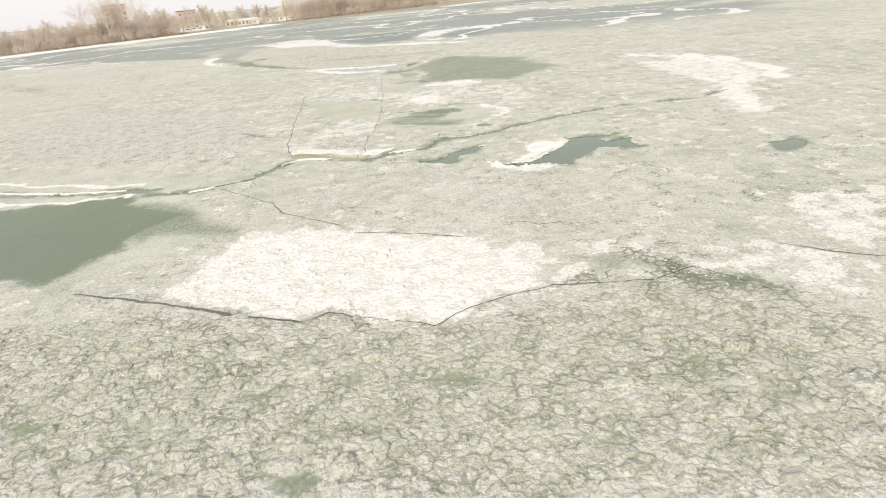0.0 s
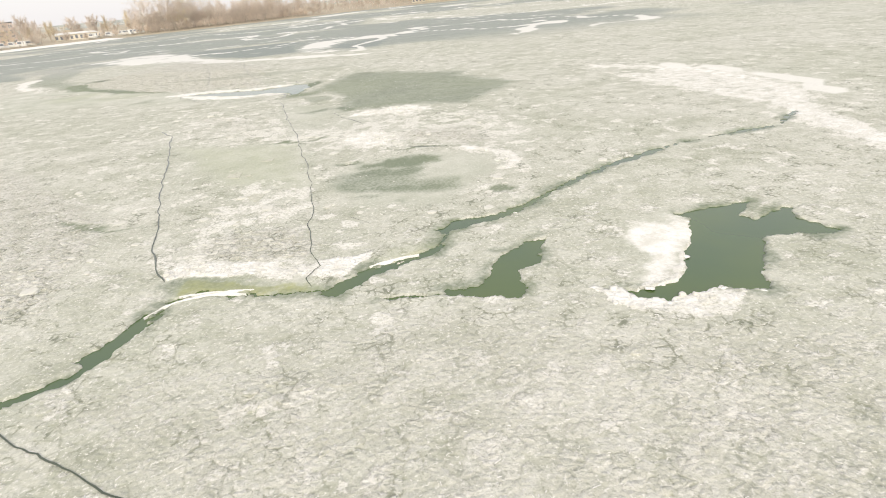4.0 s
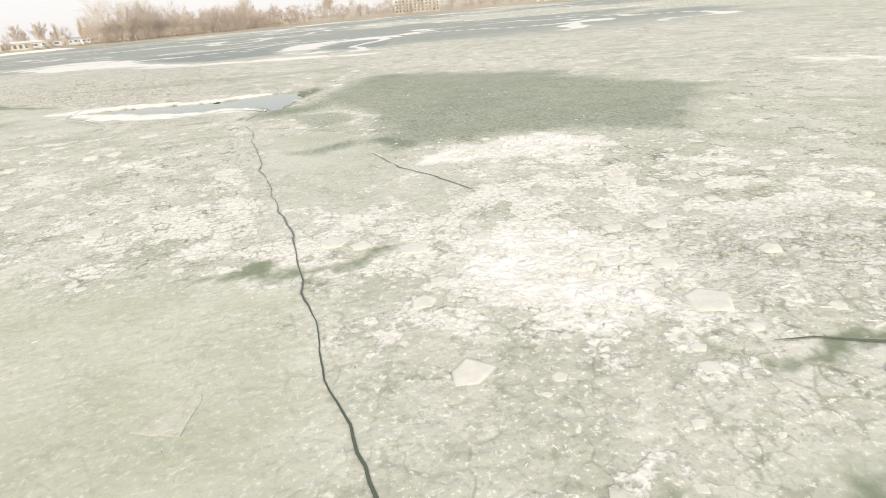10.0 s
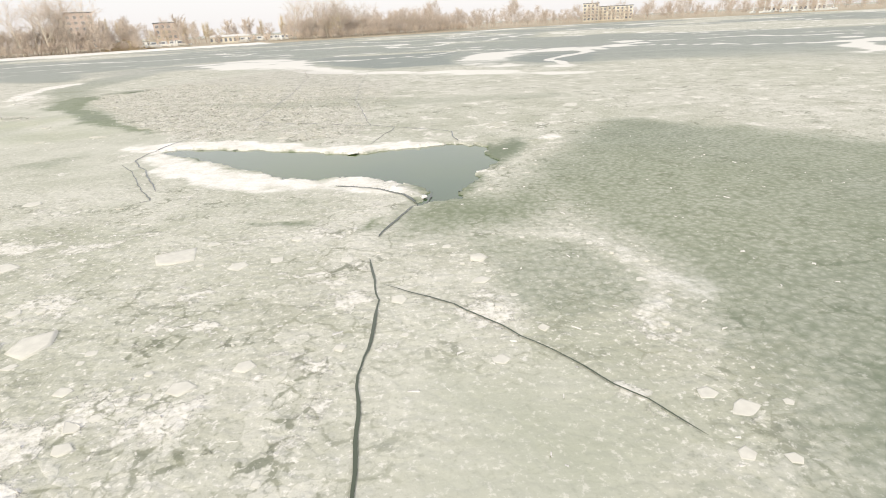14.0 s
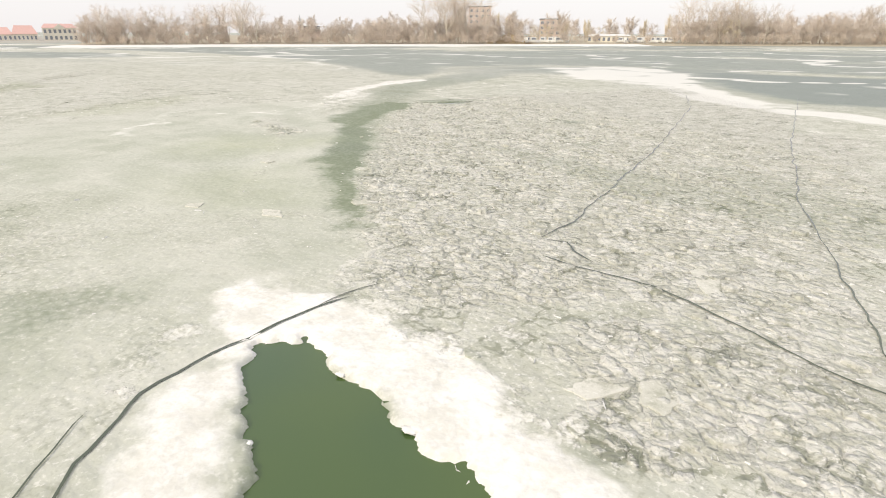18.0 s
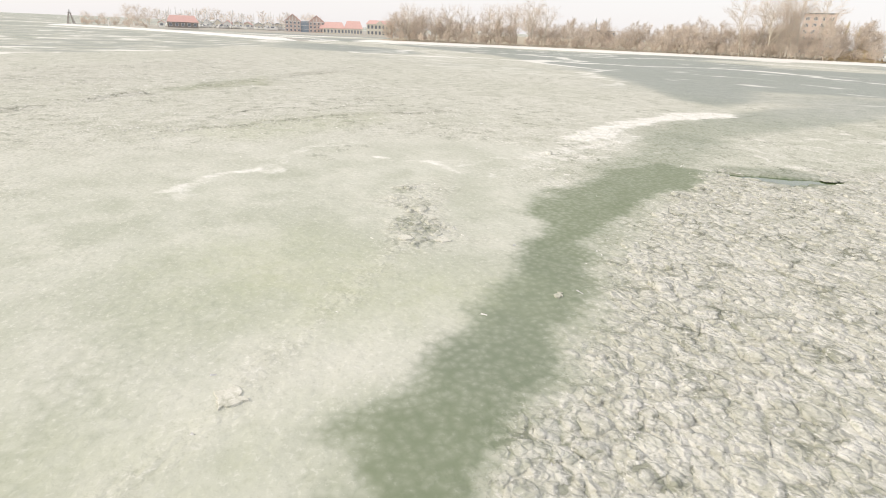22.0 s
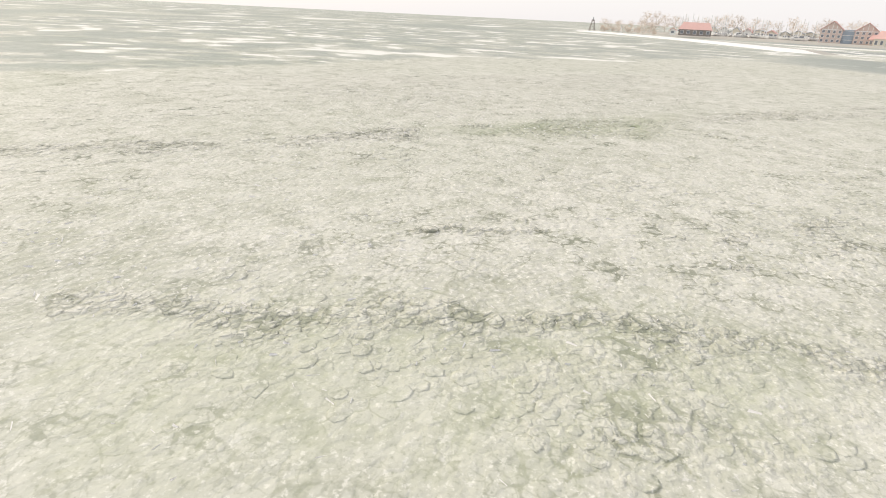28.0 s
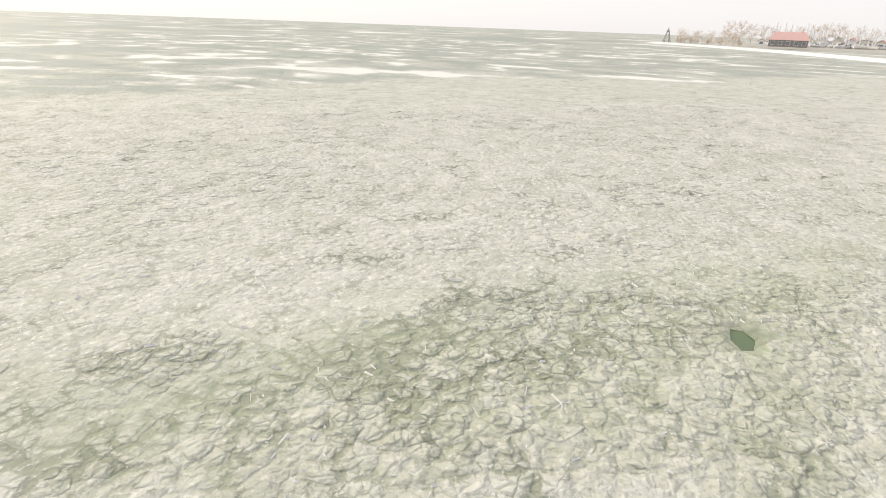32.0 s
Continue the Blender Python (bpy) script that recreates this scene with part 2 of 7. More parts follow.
    c = s.mix(s.math("MULTIPLY", s.ramp(grit, 0.53, 0.62, 0, 0.82), keep), c, (0.81, 0.80, 0.755))
    c = s.mix(s.math("MULTIPLY", s.math("MULTIPLY", s.ramp(crumb_edge, 0.12, 0.0), pack), s.math("MULTIPLY", s.ramp(stir, 0.40, 0.60, 0.05, 0.38), hard)), c, (0.34, 0.35, 0.285))
    # thin dark ice, with pebbles of slush in it
    clot = s.math("ADD", thin, s.math("ADD", s.math("MULTIPLY", s.math("SUBTRACT", mid, 0.5), 0.4), s.math("MULTIPLY", s.math("SUBTRACT", pebble, 0.40), 0.32)))
    # away from the flight path, haze and grazing sky sheen are mixed in as blue-grey
    lake_hue = s.mix(s.attr("lake_hue"), s.mix(s.ramp(vast, 0.35, 0.6), (0.178, 0.215, 0.160), (0.192, 0.232, 0.148)), (0.245, 0.280, 0.268))
    c = s.mix(s.math("MULTIPLY", s.math("MULTIPLY", s.ramp(clot, 0.0, 0.9), s.ramp(thin, 0.0, 0.25)), 0.92), c, lake_hue)
    # yellow-green soaked slush
    c = s.mix(s.math("MULTIPLY", olive, s.ramp(mid, 0.30, 0.60, 0.85, 0.45)), c, s.mix(s.ramp(olive, 0.5, 0.85), (0.45, 0.485, 0.335), (0.40, 0.42, 0.20)))
    # snow cover, cracked into lumps
    snowy = s.ramp(s.math("ADD", snow, s.math("MULTIPLY", s.math("SUBTRACT", mid, 0.5), s.ramp(calm, 0.0, 1.0, 1.0, 0.45))), 0.40, 0.85)
    white = s.mix(s.math("MULTIPLY", s.ramp(cake_edge, 0.09, 0.0), s.math("MULTIPLY", s.ramp(stir, 0.46, 0.62, 0.03, 0.55), hard)), s.mix(s.ramp(s.math("ADD", mid, s.math("MULTIPLY", fine, 0.5)), 0.60, 0.88), (0.73, 0.72, 0.665), (0.875, 0.87, 0.84)), (0.55, 0.545, 0.48))
    c = s.mix(snowy, c, white)
    c = s.mix(s.math("MULTIPLY", s.ramp(s.math("ADD", streak, s.math("MULTIPLY", s.math("SUBTRACT", big, 0.5), 0.55)), 0.20, 0.50), s.ramp(streak, 0.03, 0.5, 0.0, 0.85)), c, (0.82, 0.815, 0.78))
    s.put("Base Color", c)
    s.put("Roughness", s.ramp(thin, 0.0, 0.7, 0.7, 0.6))
    h = s.math("ADD", s.math("MULTIPLY", s.ramp(round_, 0.75, 0.3), 0.5), s.math("ADD", s.math("MULTIPLY", fine, 0.55), s.math("ADD", s.math("MULTIPLY", mid, 0.7), s.math("MULTIPLY", s.math("ADD", crust, facet), 0.35))))
    lumpy = s.math("ADD", s.math("MULTIPLY", s.ramp(cake_edge, 0.0, 0.34), 1.0), s.math("MULTIPLY", s.ramp(crumb_edge, 0.0, 0.30), 0.35))
    h = s.math("ADD", h, s.math("MULTIPLY", s.math("SUBTRACT", lumpy, s.math("MULTIPLY", gap, 0.5)), s.math("MAXIMUM", rough_, s.math("MULTIPLY", s.math("MULTIPLY", snowy, hard), 0.55))))
    s.bump(s.math("MULTIPLY", h, s.math("MULTIPLY", s.ramp(calm, 0.0, 1.0, 1.0, 0.45), s.ramp(thin, 0.1, 0.6, 1.0, 0.35))), 0.8, 0.065)
    return s.mat


def cake_material(name):
    """Cakes and plates of pale ice, each of its own tone, scuffed and wet round the edges."""
    s = Shade(name, 0.8, 0.0, 1.31, 0.3)
    snow, thin = s.attr("snow"), s.attr("thin")
    tone = s.math("FRACT", s.math("ADD", s.island_random(), s.object_random()))
    big, mid, fine = s.noise(0.3, 3), s.noise(2.6, 6, 0.68), s.noise(10.0, 4, 0.7)
    c = s.mix(s.ramp(tone, 0.0, 1.0), (0.55, 0.55, 0.475), (0.69, 0.68, 0.615))
    c = s.mix(s.ramp(big, 0.60, 0.35, 0, 0.4), c, (0.49, 0.50, 0.41))
    c = s.mix(s.ramp(mid, 0.52, 0.32, 0, 0.65), c, (0.33, 0.34, 0.26))
    c = s.mix(s.ramp(mid, 0.54, 0.68, 0, 0.5), c, (0.80, 0.79, 0.73))
    c = s.mix(s.ramp(fine, 0.56, 0.68, 0, 0.5), c, (0.86, 0.85, 0.81))
    c = s.mix(s.ramp(fine, 0.44, 0.30, 0, 0.4), c, (0.33, 0.34, 0.27))
    c = s.mix(s.ramp(thin, 0.05, 0.5, 0, 0.7), c, (0.30, 0.33, 0.24))
    c = s.mix(s.ramp(snow, 0.2, 0.8, 0, 0.8), c, (0.86, 0.85, 0.81))
    s.put("Base Color", c)
    s.bump(s.math("ADD", mid, s.math("MULTIPLY", fine, 0.4)), 0.5, 0.05)
    return s.mat


def water_material(name, lake_hue=(0.052, 0.102, 0.038), green=(0.085, 0.132, 0.030)):
    s = Shade(name, 0.05, 0.0, 1.333, 1.0)
    s.put("Base Color", s.mix(s.ramp(s.noise(0.12, 3), 0.3, 0.7), lake_hue, green))
    s.put("Coat Weight", 0.32)
    s.put("Coat IOR", 1.4)
    s.put("Coat Roughness", 0.04)
    s.bump(s.noise(3.0, 3), 0.03, 0.02)
    return s.mat


ICE = ice_material("lake_ice")
FLOE = cake_material("ice_cakes")
SHARD = plain("frosted_shards", (0.68, 0.675, 0.615), 0.6, 0, 0.28, 5.0)
WATER = water_material("lake_water")
CRACK = water_material("crack_water", (0.055, 0.075, 0.05), (0.09, 0.11, 0.07))
SNOW = plain("snow", (0.82, 0.815, 0.79), 0.7, 0, 0.06, 2.0)
BARK = plain("bark", (0.64, 0.57, 0.49), 0.85, 0, 0.3, 2.0)
PALE_BARK = plain("pale_bark", (0.74, 0.69, 0.60), 0.85, 0, 0.25, 2.0)
TWIG = plain("twigs", (0.77, 0.68, 0.59), 0.9, 0, 0.3, 0.4)
GOLD_TWIG = plain("willow_twigs", (0.80, 0.71, 0.54), 0.9, 0, 0.25, 0.4)
GRASS = plain("winter_grass", (0.46, 0.41, 0.32), 0.95, 0, 0.3, 0.2)
SAND = plain("sand", (0.50, 0.41, 0.27), 0.95, 0, 0.15, 0.5)
BRICK = plain("red_brick", (0.66, 0.55, 0.50), 0.85, 0, 0.15, 1.0)
RENDER_WHITE = plain("white_render", (0.78, 0.74, 0.64), 0.8, 0, 0.06, 1.0)
ROOF = plain("red_roof_tiles", (0.70, 0.46, 0.42), 0.8, 0, 0.15, 1.0)
GLASS = plain("dark_window_glass", (0.24, 0.26, 0.29), 0.15, 0, 0.3, 0.5)
BLUE = plain("blue_cladding", (0.36, 0.43, 0.50), 0.4, 0, 0.15, 1.0)
WHITE = plain("white_paint", (0.80, 0.80, 0.78), 0.4, 0, 0.05, 1.0)
GREY = plain("grey_metal", (0.46, 0.47, 0.48), 0.5, 0.2, 0.15, 1.0)
SLATE = plain("slate", (0.17, 0.18, 0.19), 0.6, 0, 0.2, 1.0)
DARKWOOD = plain("tarred_timber", (0.30, 0.27, 0.25), 0.8, 0, 0.3, 1.0)
CONCRETE = plain("concrete", (0.46, 0.44, 0.40), 0.85, 0, 0.15, 0.5)


# ---- shapes of the ice ----
def hash2(ix, iy, seed):
    v = np.sin(ix * 127.1 + iy * 311.7 + seed * 74.7) * 43758.5453
    return v - np.floor(v)


def value_noise(x, y, seed):
    ix, iy = np.floor(x), np.floor(y)
    fx, fy = x - ix, y - iy
    fx, fy = fx * fx * (3 - 2 * fx), fy * fy * (3 - 2 * fy)
    a, b = hash2(ix, iy, seed), hash2(ix + 1, iy, seed)
    c, d = hash2(ix, iy + 1, seed), hash2(ix + 1, iy + 1, seed)
    return (a * (1 - fx) + b * fx) * (1 - fy) + (c * (1 - fx) + d * fx) * fy


def fbm(x, y, scale, seed=0, octaves=3):
    out, amp, tot = 0, 1.0, 0.0
    for k in range(octaves):
        ca, sa = math.cos(0.5 + 1.1 * k), math.sin(0.5 + 1.1 * k)
        out = out + amp * value_noise((x * ca - y * sa) * scale * 2 ** k + 17.3 * k, (x * sa + y * ca) * scale * 2 ** k - 9.1 * k, seed + k)
        tot += amp
        amp *= 0.5
    return out / tot


def smooth(v, a, b):
    t = np.clip((v - a) / (b - a), 0, 1)
    return t * t * (3 - 2 * t)


def line_distance(x, y, pts):
    d = np.full(x.shape, 1e9)
    for (ax, ay), (bx, by) in zip(pts[:-1], pts[1:]):
        dx, dy = bx - ax, by - ay
        t = np.clip(((x - ax) * dx + (y - ay) * dy) / max(dx * dx + dy * dy, 1e-9), 0, 1)
        d = np.minimum(d, np.hypot(x - ax - t * dx, y - ay - t * dy))
    return d


def area_distance(x, y, pts):
    """Signed distance to an outline, above zero inside."""
    ring = list(pts) + [pts[0]]
    d = line_distance(x, y, ring)
    inside = np.zeros(x.shape, bool)
    for (ax, ay), (bx, by) in zip(ring[:-1], ring[1:]):
        if ay != by:
            inside ^= ((ay > y) != (by > y)) & (x < (bx - ax) * (y - ay) / (by - ay) + ax)
    return np.where(inside, d, -d)


AREAS = {"thin": [], "snow": [], "rub": [], "calm": [], "olive": [], "chip": [], "open": [], "streak": [], "pool": []}
LINES = {"lead": [], "ridge": [], "band": [], "streak": [], "crack": [], "spar": []}


def area(kind, soft, strength, *pts):
    AREAS[kind].append((soft, strength, pts))


def line(kind, width, strength, *pts):
    LINES[kind].append((width, strength, pts))


PLATES = []
FLIGHT = [(-2, 14), (-5, 60), (-6, 92), (-18, 112), (-40, 127), (-62, 128), (-82, 120)]
PACK = [(-80, 116), (-128, 98)]


def plate(thick, *pts):
    PLATES.append((thick, pts))


line("lead", 0.12, 1, (-20.6, 38.7), (-17.7, 38.3), (-15.6, 39.4), (-13.7, 40), (-12.4, 42), (-11, 44.5))
line("lead", 0.19, 1, (-11.4, 44.3), (-10.2, 44.5), (-7.9, 43.4), (-5.8, 42.8), (-4.9, 42.7), (-3.8, 43.3), (-2.4, 44), (-0.4, 44.6), (1, 46.6), (2.9, 46.8), (5.5, 47.7), (6.9, 48.7), (9.1, 49.8))
line("lead", 0.13, 1, (9.1, 49.8), (11.5, 51), (15.4, 52.4), (18.4, 53.3), (21.8, 53.4), (26.4, 53.6), (30.1, 56))
line("lead", 0.25, 1, (-36.5, 42.4), (-34, 42.6), (-27.6, 40.7), (-22.2, 40), (-20.5, 39.9))
area("pool", 0, 1, (10.7, 43.3), (14.6, 43.2), (13, 42), (13.2, 41.3), (15.6, 41.9), (14.8, 41), (15.4, 39.2), (14.7, 38.8), (12.9, 39.8), (12, 39.6), (10.8, 38.3), (9.3, 36.3), (7.8, 37.2), (5.9, 37), (5.1, 37.5), (5, 38), (6.5, 37.9), (7.3, 38.2), (9.6, 40.8), (11, 42.4))
area("pool", 0, 1, (3.3, 43.6), (4.3, 43.3), (3.4, 42.3), (3, 41.3), (2, 41.3), (1.9, 40.1), (1.4, 39.4), (0.8, 39.2), (0.4, 39.8), (-1.1, 40.6), (-1, 40.9), (0.1, 40.6), (0.9, 41.2), (1.8, 42.5))
area("pool", 0, 1, (23.4, 37.2), (25.6, 37.5), (25.2, 35.7), (23.1, 35))
area("pool", 0, 1, (-3.5, 41.1), (-2.7, 41.1), (-1.3, 40.6), (-2.4, 40.8))
area("thin", 0.8, 1, (-33.9, 37.8), (-30.9, 38.1), (-22.2, 39.1), (-19.8, 35.6), (-16, 33.6), (-18.1, 29.7), (-18, 28.1), (-19.5, 25.5), (-21.6, 25.6), (-25.9, 27.1))
area("snow", 1.2, 1, (-12.6, 22.5), (-12.1, 24.6), (-11.3, 28.9), (-9.5, 29.2), (-4.9, 28.2), (0.6, 26), (3.2, 24), (4.4, 21.9), (4.3, 20.1), (2.5, 19.3), (0.9, 18.8), (-0.5, 17.9), (-2.1, 18.4), (-3.9, 19.2), (-5.3, 19.4), (-6.2, 19.2), (-8.6, 20.5), (-10.6, 21.3))
line("crack", 0.2, 1, (-17.6, 23.6), (-14.7, 22.6), (-12.2, 21.6), (-9.3, 20.4), (-5.9, 19))
line("crack", 0.07, 1, (-5.9, 19), (-4.9, 19.6), (-2.1, 18.5), (-0.5, 17.9), (0.9, 18.9), (2.5, 19.5), (4.5, 20.1), (6.4, 19.9), (8.7, 19.7), (10.5, 20.6), (11.7, 19.3), (12.7, 18))
line("crack", 0.08, 1, (-15.4, 38.4), (-12.7, 36), (-10.5, 34), (-9.6, 32.1), (-8.3, 31.1), (-7.1, 30.4), (-6.3, 29.6), (-5.4, 29))
line("crack", 0.08, 1, (-4.6, 27.9), (-2.6, 27.3), (-0.4, 26.6), (1.3, 25.9))
line("crack", 0.06, 1, (3.6, 27), (4.4, 27.1), (5.1, 26.6), (6.6, 26.6))
line("crack", 0.09, 1, (15, 21.8), (16.7, 20.6), (18.2, 19.7))
line("band", 0.28, 0.9, (-17.6, 23.6), (-14.7, 22.6), (-12.2, 21.6), (-9.3, 20.4), (-5.9, 19))
line("band", 0.22, 0.9, (-5.9, 19), (-2.1, 18.5), (-0.5, 17.9), (0.9, 18.9), (4.5, 20.1), (8.7, 19.7), (10.5, 20.6), (12.7, 18))
area("rub", 1, 1, (8.1, 22.3), (10.1, 22.1), (11.7, 19.3), (13.1, 18.1), (11.8, 17.9), (9.4, 19.3))
area("open", 3, 0.3, (-14.1, 11.2), (-21.4, 20.6), (-11.8, 20.6), (-0.5, 17.4), (8.7, 19.5), (12.8, 17.3), (15.8, 13.6), (11.1, 8.3))
area("open", 1.2, 1.0, (8.1, 22.3), (10.1, 22.1), (11.7, 19.3), (13.1, 18.1), (11.8, 17.9), (9.4, 19.3))
area("rub", 2.5, 1, (-14.1, 11.2), (-21.4, 20.6), (-11.8, 20.6), (-0.5, 17.4), (8.7, 19.5), (12.8, 17.3), (15.8, 13.6), (11.1, 8.3))
area("snow", 1.8, 0.5, (-2.4, 66.1), (3.1, 66.3), (6.3, 59.9), (7.6, 55.2), (7, 53.1), (8.5, 57.6), (6, 63), (2.9, 68.3))
area("thin", 0.8, 0.8, (-4.8, 81.9), (-3.7, 81.2), (-2.9, 81.8), (-1.7, 82.5), (-1.5, 81.8), (-3.3, 80.7), (-4.2, 81.2))
area("snow", 1.5, 0.55, (-1.8, 90.7), (-0.3, 91.3), (1, 88.6), (1.8, 87.2), (-1.3, 86.1), (-1.8, 88.2))
line("crack", 0.12, 1, (-8.8, 97.8), (-7.3, 97), (-6.3, 96.2), (-5.9, 95.4), (-5.8, 95.1))
line("crack", 0.08, 1, (-5.3, 96.7), (-5.3, 96), (-5.6, 95.1))
line("crack", 0.1, 1, (-5.8, 95.1), (-6, 94.3), (-6.5, 93.2), (-6.7, 92.5), (-6.8, 92.1))
line("crack", 0.06, 1, (-6, 77.8), (-5.5, 71.9), (-5.4, 67), (-5.3, 64), (-5.1, 61.9), (-5.2, 59.9), (-5.2, 58.5), (-5.1, 57.1))
line("crack", 0.06, 1, (-5.1, 57.1), (-5.3, 51.7), (-5.6, 50.1), (-5.7, 46.6), (-5.4, 44.9), (-6, 44), (-5.9, 43.1))
line("crack", 0.075, 1, (-6.8, 90.6), (-6.4, 88.3), (-6.4, 85), (-6.1, 80.8), (-6.1, 78.6), (-6, 77.8))
line("crack", 0.1, 1, (-16.3, 76.2), (-15.1, 67.7), (-14.3, 59.5), (-13.4, 54), (-13.1, 50.8), (-12.7, 48.7), (-11.8, 46.1))
line("crack", 0.12, 1, (-17.9, 81.4), (-16.3, 77.9), (-16.2, 75.8))
line("crack", 0.075, 1, (-1.6, 79.4), (-1.4, 78.6), (-1.3, 77.8), (-1.2, 77.1))
line("crack", 0.1, 1, (1.8, 62.3), (2.7, 62), (3.5, 61.5), (4.9, 60.8))
area("rub", 2, 0.9, (-40.9, 138.9), (-35.8, 150.9), (-26.4, 166.1), (-13.9, 149.3), (-12.7, 113.8), (-17.5, 109.3), (-19.5, 110.1), (-23.1, 113.2), (-30.7, 122.4))
area("snow", 1.8, 0.75, (-21.4, 105.7), (-22.5, 107.2), (-21.8, 108.5), (-20.2, 109), (-19.5, 108.7), (-19.4, 107.8))
line("crack", 0.09, 1, (-17.4, 114.4), (-16.6, 114.6), (-16.2, 114.1), (-15.4, 113.7))
line("crack", 0.075, 1, (-17.4, 114.4), (-17.1, 116.5), (-17.4, 119.5), (-17.7, 123.3), (-18.4, 131.4), (-20.7, 148.8), (-23.1, 158.4), (-26.8, 165.7))
line("crack", 0.05, 1, (-19.3, 107.7), (-19.4, 108.6), (-19, 109.7))
line("ridge", 0.6, 0.3, (-43.5, 112.6), (-43.6, 115.1), (-45.8, 117.1), (-49.1, 120.8))
line("ridge", 0.4, 0.4, (-44.1, 130.2), (-45.3, 132.2), (-51.8, 141.9), (-55, 153.3), (-54.5, 157.9))
line("ridge", 0.7, 0.28, (-45.8, 116.9), (-46.9, 118.1), (-46.6, 119.8), (-47.5, 120.4))
area("rub", 1.3, 0.7, (-40.7, 123.2), (-42.2, 124.4), (-44.8, 127), (-38.8, 124.6), (-37.2, 123.5), (-37.5, 122.2), (-38.8, 121.6))
area("rub", 1.2, 1, (-56.6, 116.4), (-57.6, 117.6), (-58, 119.9), (-58.1, 122.2), (-57.2, 120.9), (-56.7, 119.5))
area("rub", 1.2, 1, (-59.3, 124.1), (-60.3, 125.7), (-60.2, 127.4), (-58.5, 126.8), (-58.2, 125.8), (-59.1, 124.6))
area("rub", 1.5, 1, (-57.7, 122.7), (-57.7, 124.9), (-59.8, 127.7), (-59.5, 130.6), (-58.2, 130.3), (-57.3, 126.9), (-56.9, 124.1))
area("rub", 3, 1, (-62.6, 103.2), (-69.4, 108.3), (-79.2, 118), (-93.3, 131.5), (-106.5, 145.1), (-100.5, 143.3), (-89.4, 131.2), (-76.3, 118.9), (-67.8, 109.8), (-61.9, 104.4))
area("rub", 2, 0.9, (-76.7, 117.3), (-78.8, 117.2), (-80.2, 118.6), (-82.7, 120.9), (-85.8, 123.2), (-89.5, 127.6), (-91, 129.9), (-87.7, 129.1), (-85, 126.2), (-81.6, 122.4), (-79.9, 120.6), (-78.4, 119.5), (-76.8, 118.4))
area("pool", 0, 1, (-84.6, 125.4), (-84.9, 125.5), (-84.7, 125.7), (-84.3, 125.6))
area("thin", 0.5, 0.6, (-11.9, 46.3), (-10.2, 46.2), (-8.3, 45.1), (-7, 44), (-6.8, 43.4), (-8.3, 43.9), (-10.5, 44.6), (-11.4, 45.3))
area("snow", 1.6, 0.45, (-12.4, 50.1), (-10.2, 55.1), (-8.5, 60.6), (-5.2, 57.2), (-5.8, 51.2), (-9.5, 48.9), (-10.2, 46.8), (-6.3, 46), (-4.2, 46.5), (-3.7, 45.1), (-4.7, 44.5), (-5.4, 44.8), (-6.4, 45.2), (-10.2, 46.2), (-11.7, 46.4))
area("snow", 1.6, 0.75, (-1.7, 69.3), (0.6, 69.4), (2.6, 66.1), (1.9, 62.9), (-0.5, 63.4), (-2.9, 66))
area("snow", 1.4, 0.75, (1.4, 77.2), (6.4, 79), (7.5, 74.3), (4, 73.6))
area("thin", 0.6, 1, (-10.7, 94.2), (-9.9, 93.8), (-9.1, 94), (-9.2, 93.6), (-9.7, 93.4), (-10.3, 93.8))
area("thin", 0.5, 1, (-7.5, 92.9), (-7, 93.5), (-6.9, 93.3), (-7.3, 92.7))
area("thin", 1.5, 0.65, (-5.3, 97.1), (-4.4, 95.9), (-3.1, 95.8), (-1, 96.9), (-1.1, 95.1), (-2.2, 92.8), (-6.6, 92), (-6.4, 93), (-5.7, 94.7))
area("snow", 0.5, 1, (-0.8, 103.9), (0.8, 105.5), (1.3, 104.4), (0.1, 103.6))
area("snow", 0.5, 1, (-2.1, 109.3), (-0.5, 110.4), (-0.7, 108.5), (-2.1, 108))
area("rub", 2, 0.45, (-16.2, 86.7), (-13.2, 86.4), (-9.9, 83.1), (-8.9, 80.3), (-10, 79.2), (-11.3, 79.4))
area("rub", 2, 0.5, (1.8, 68.6), (8.5, 66.7), (9.4, 61), (7.4, 59.6), (2.4, 64))
area("rub", 1.5, 1, (-9.7, 50.1), (-6.9, 49.8), (-5.6, 47.1), (-7.3, 46.7), (-9.4, 47.5), (-10.8, 49.4))
area("rub", 3, 0.36, (-13.3, 79.2), (-12.4, 84.7), (-7.8, 77.5), (-8.3, 73.8), (-10.4, 73.8))
area("rub", 3, 0.34, (-15.5, 40), (-2, 40.3), (14.2, 32.7), (9.8, 24.1), (-0.2, 27.1), (-11.2, 32.3))
area("rub", 3, 0.7, (-65.6, 115.5), (-68.9, 117.8), (-72.9, 122.2), (-78.9, 129.7), (-70.7, 128.8), (-67.3, 124.8), (-65.1, 121.5))
area("thin", 2.5, 0.22, (-30.6, 110.7), (-33.6, 112.8), (-36.1, 115.8), (-35.2, 117.4), (-30.3, 114.7), (-27.2, 112.4), (-28, 110.9))
line("ridge", 0.6, 0.3, (-31.1, 111.8), (-38.7, 115.1), (-43.1, 120), (-43.9, 127.1))
area("calm", 2, 0.8, (-57.6, 107.3), (-58.8, 123.7), (-47.7, 134.5), (-40.4, 128.3), (-32, 122.2), (-34.1, 115.2))
area("calm", 2, 1, (-21.7, 105.1), (-43.4, 108.4), (-50.3, 127.2), (-38.6, 129.4), (-23.7, 112.6), (-20, 110.1), (-20, 106.8))
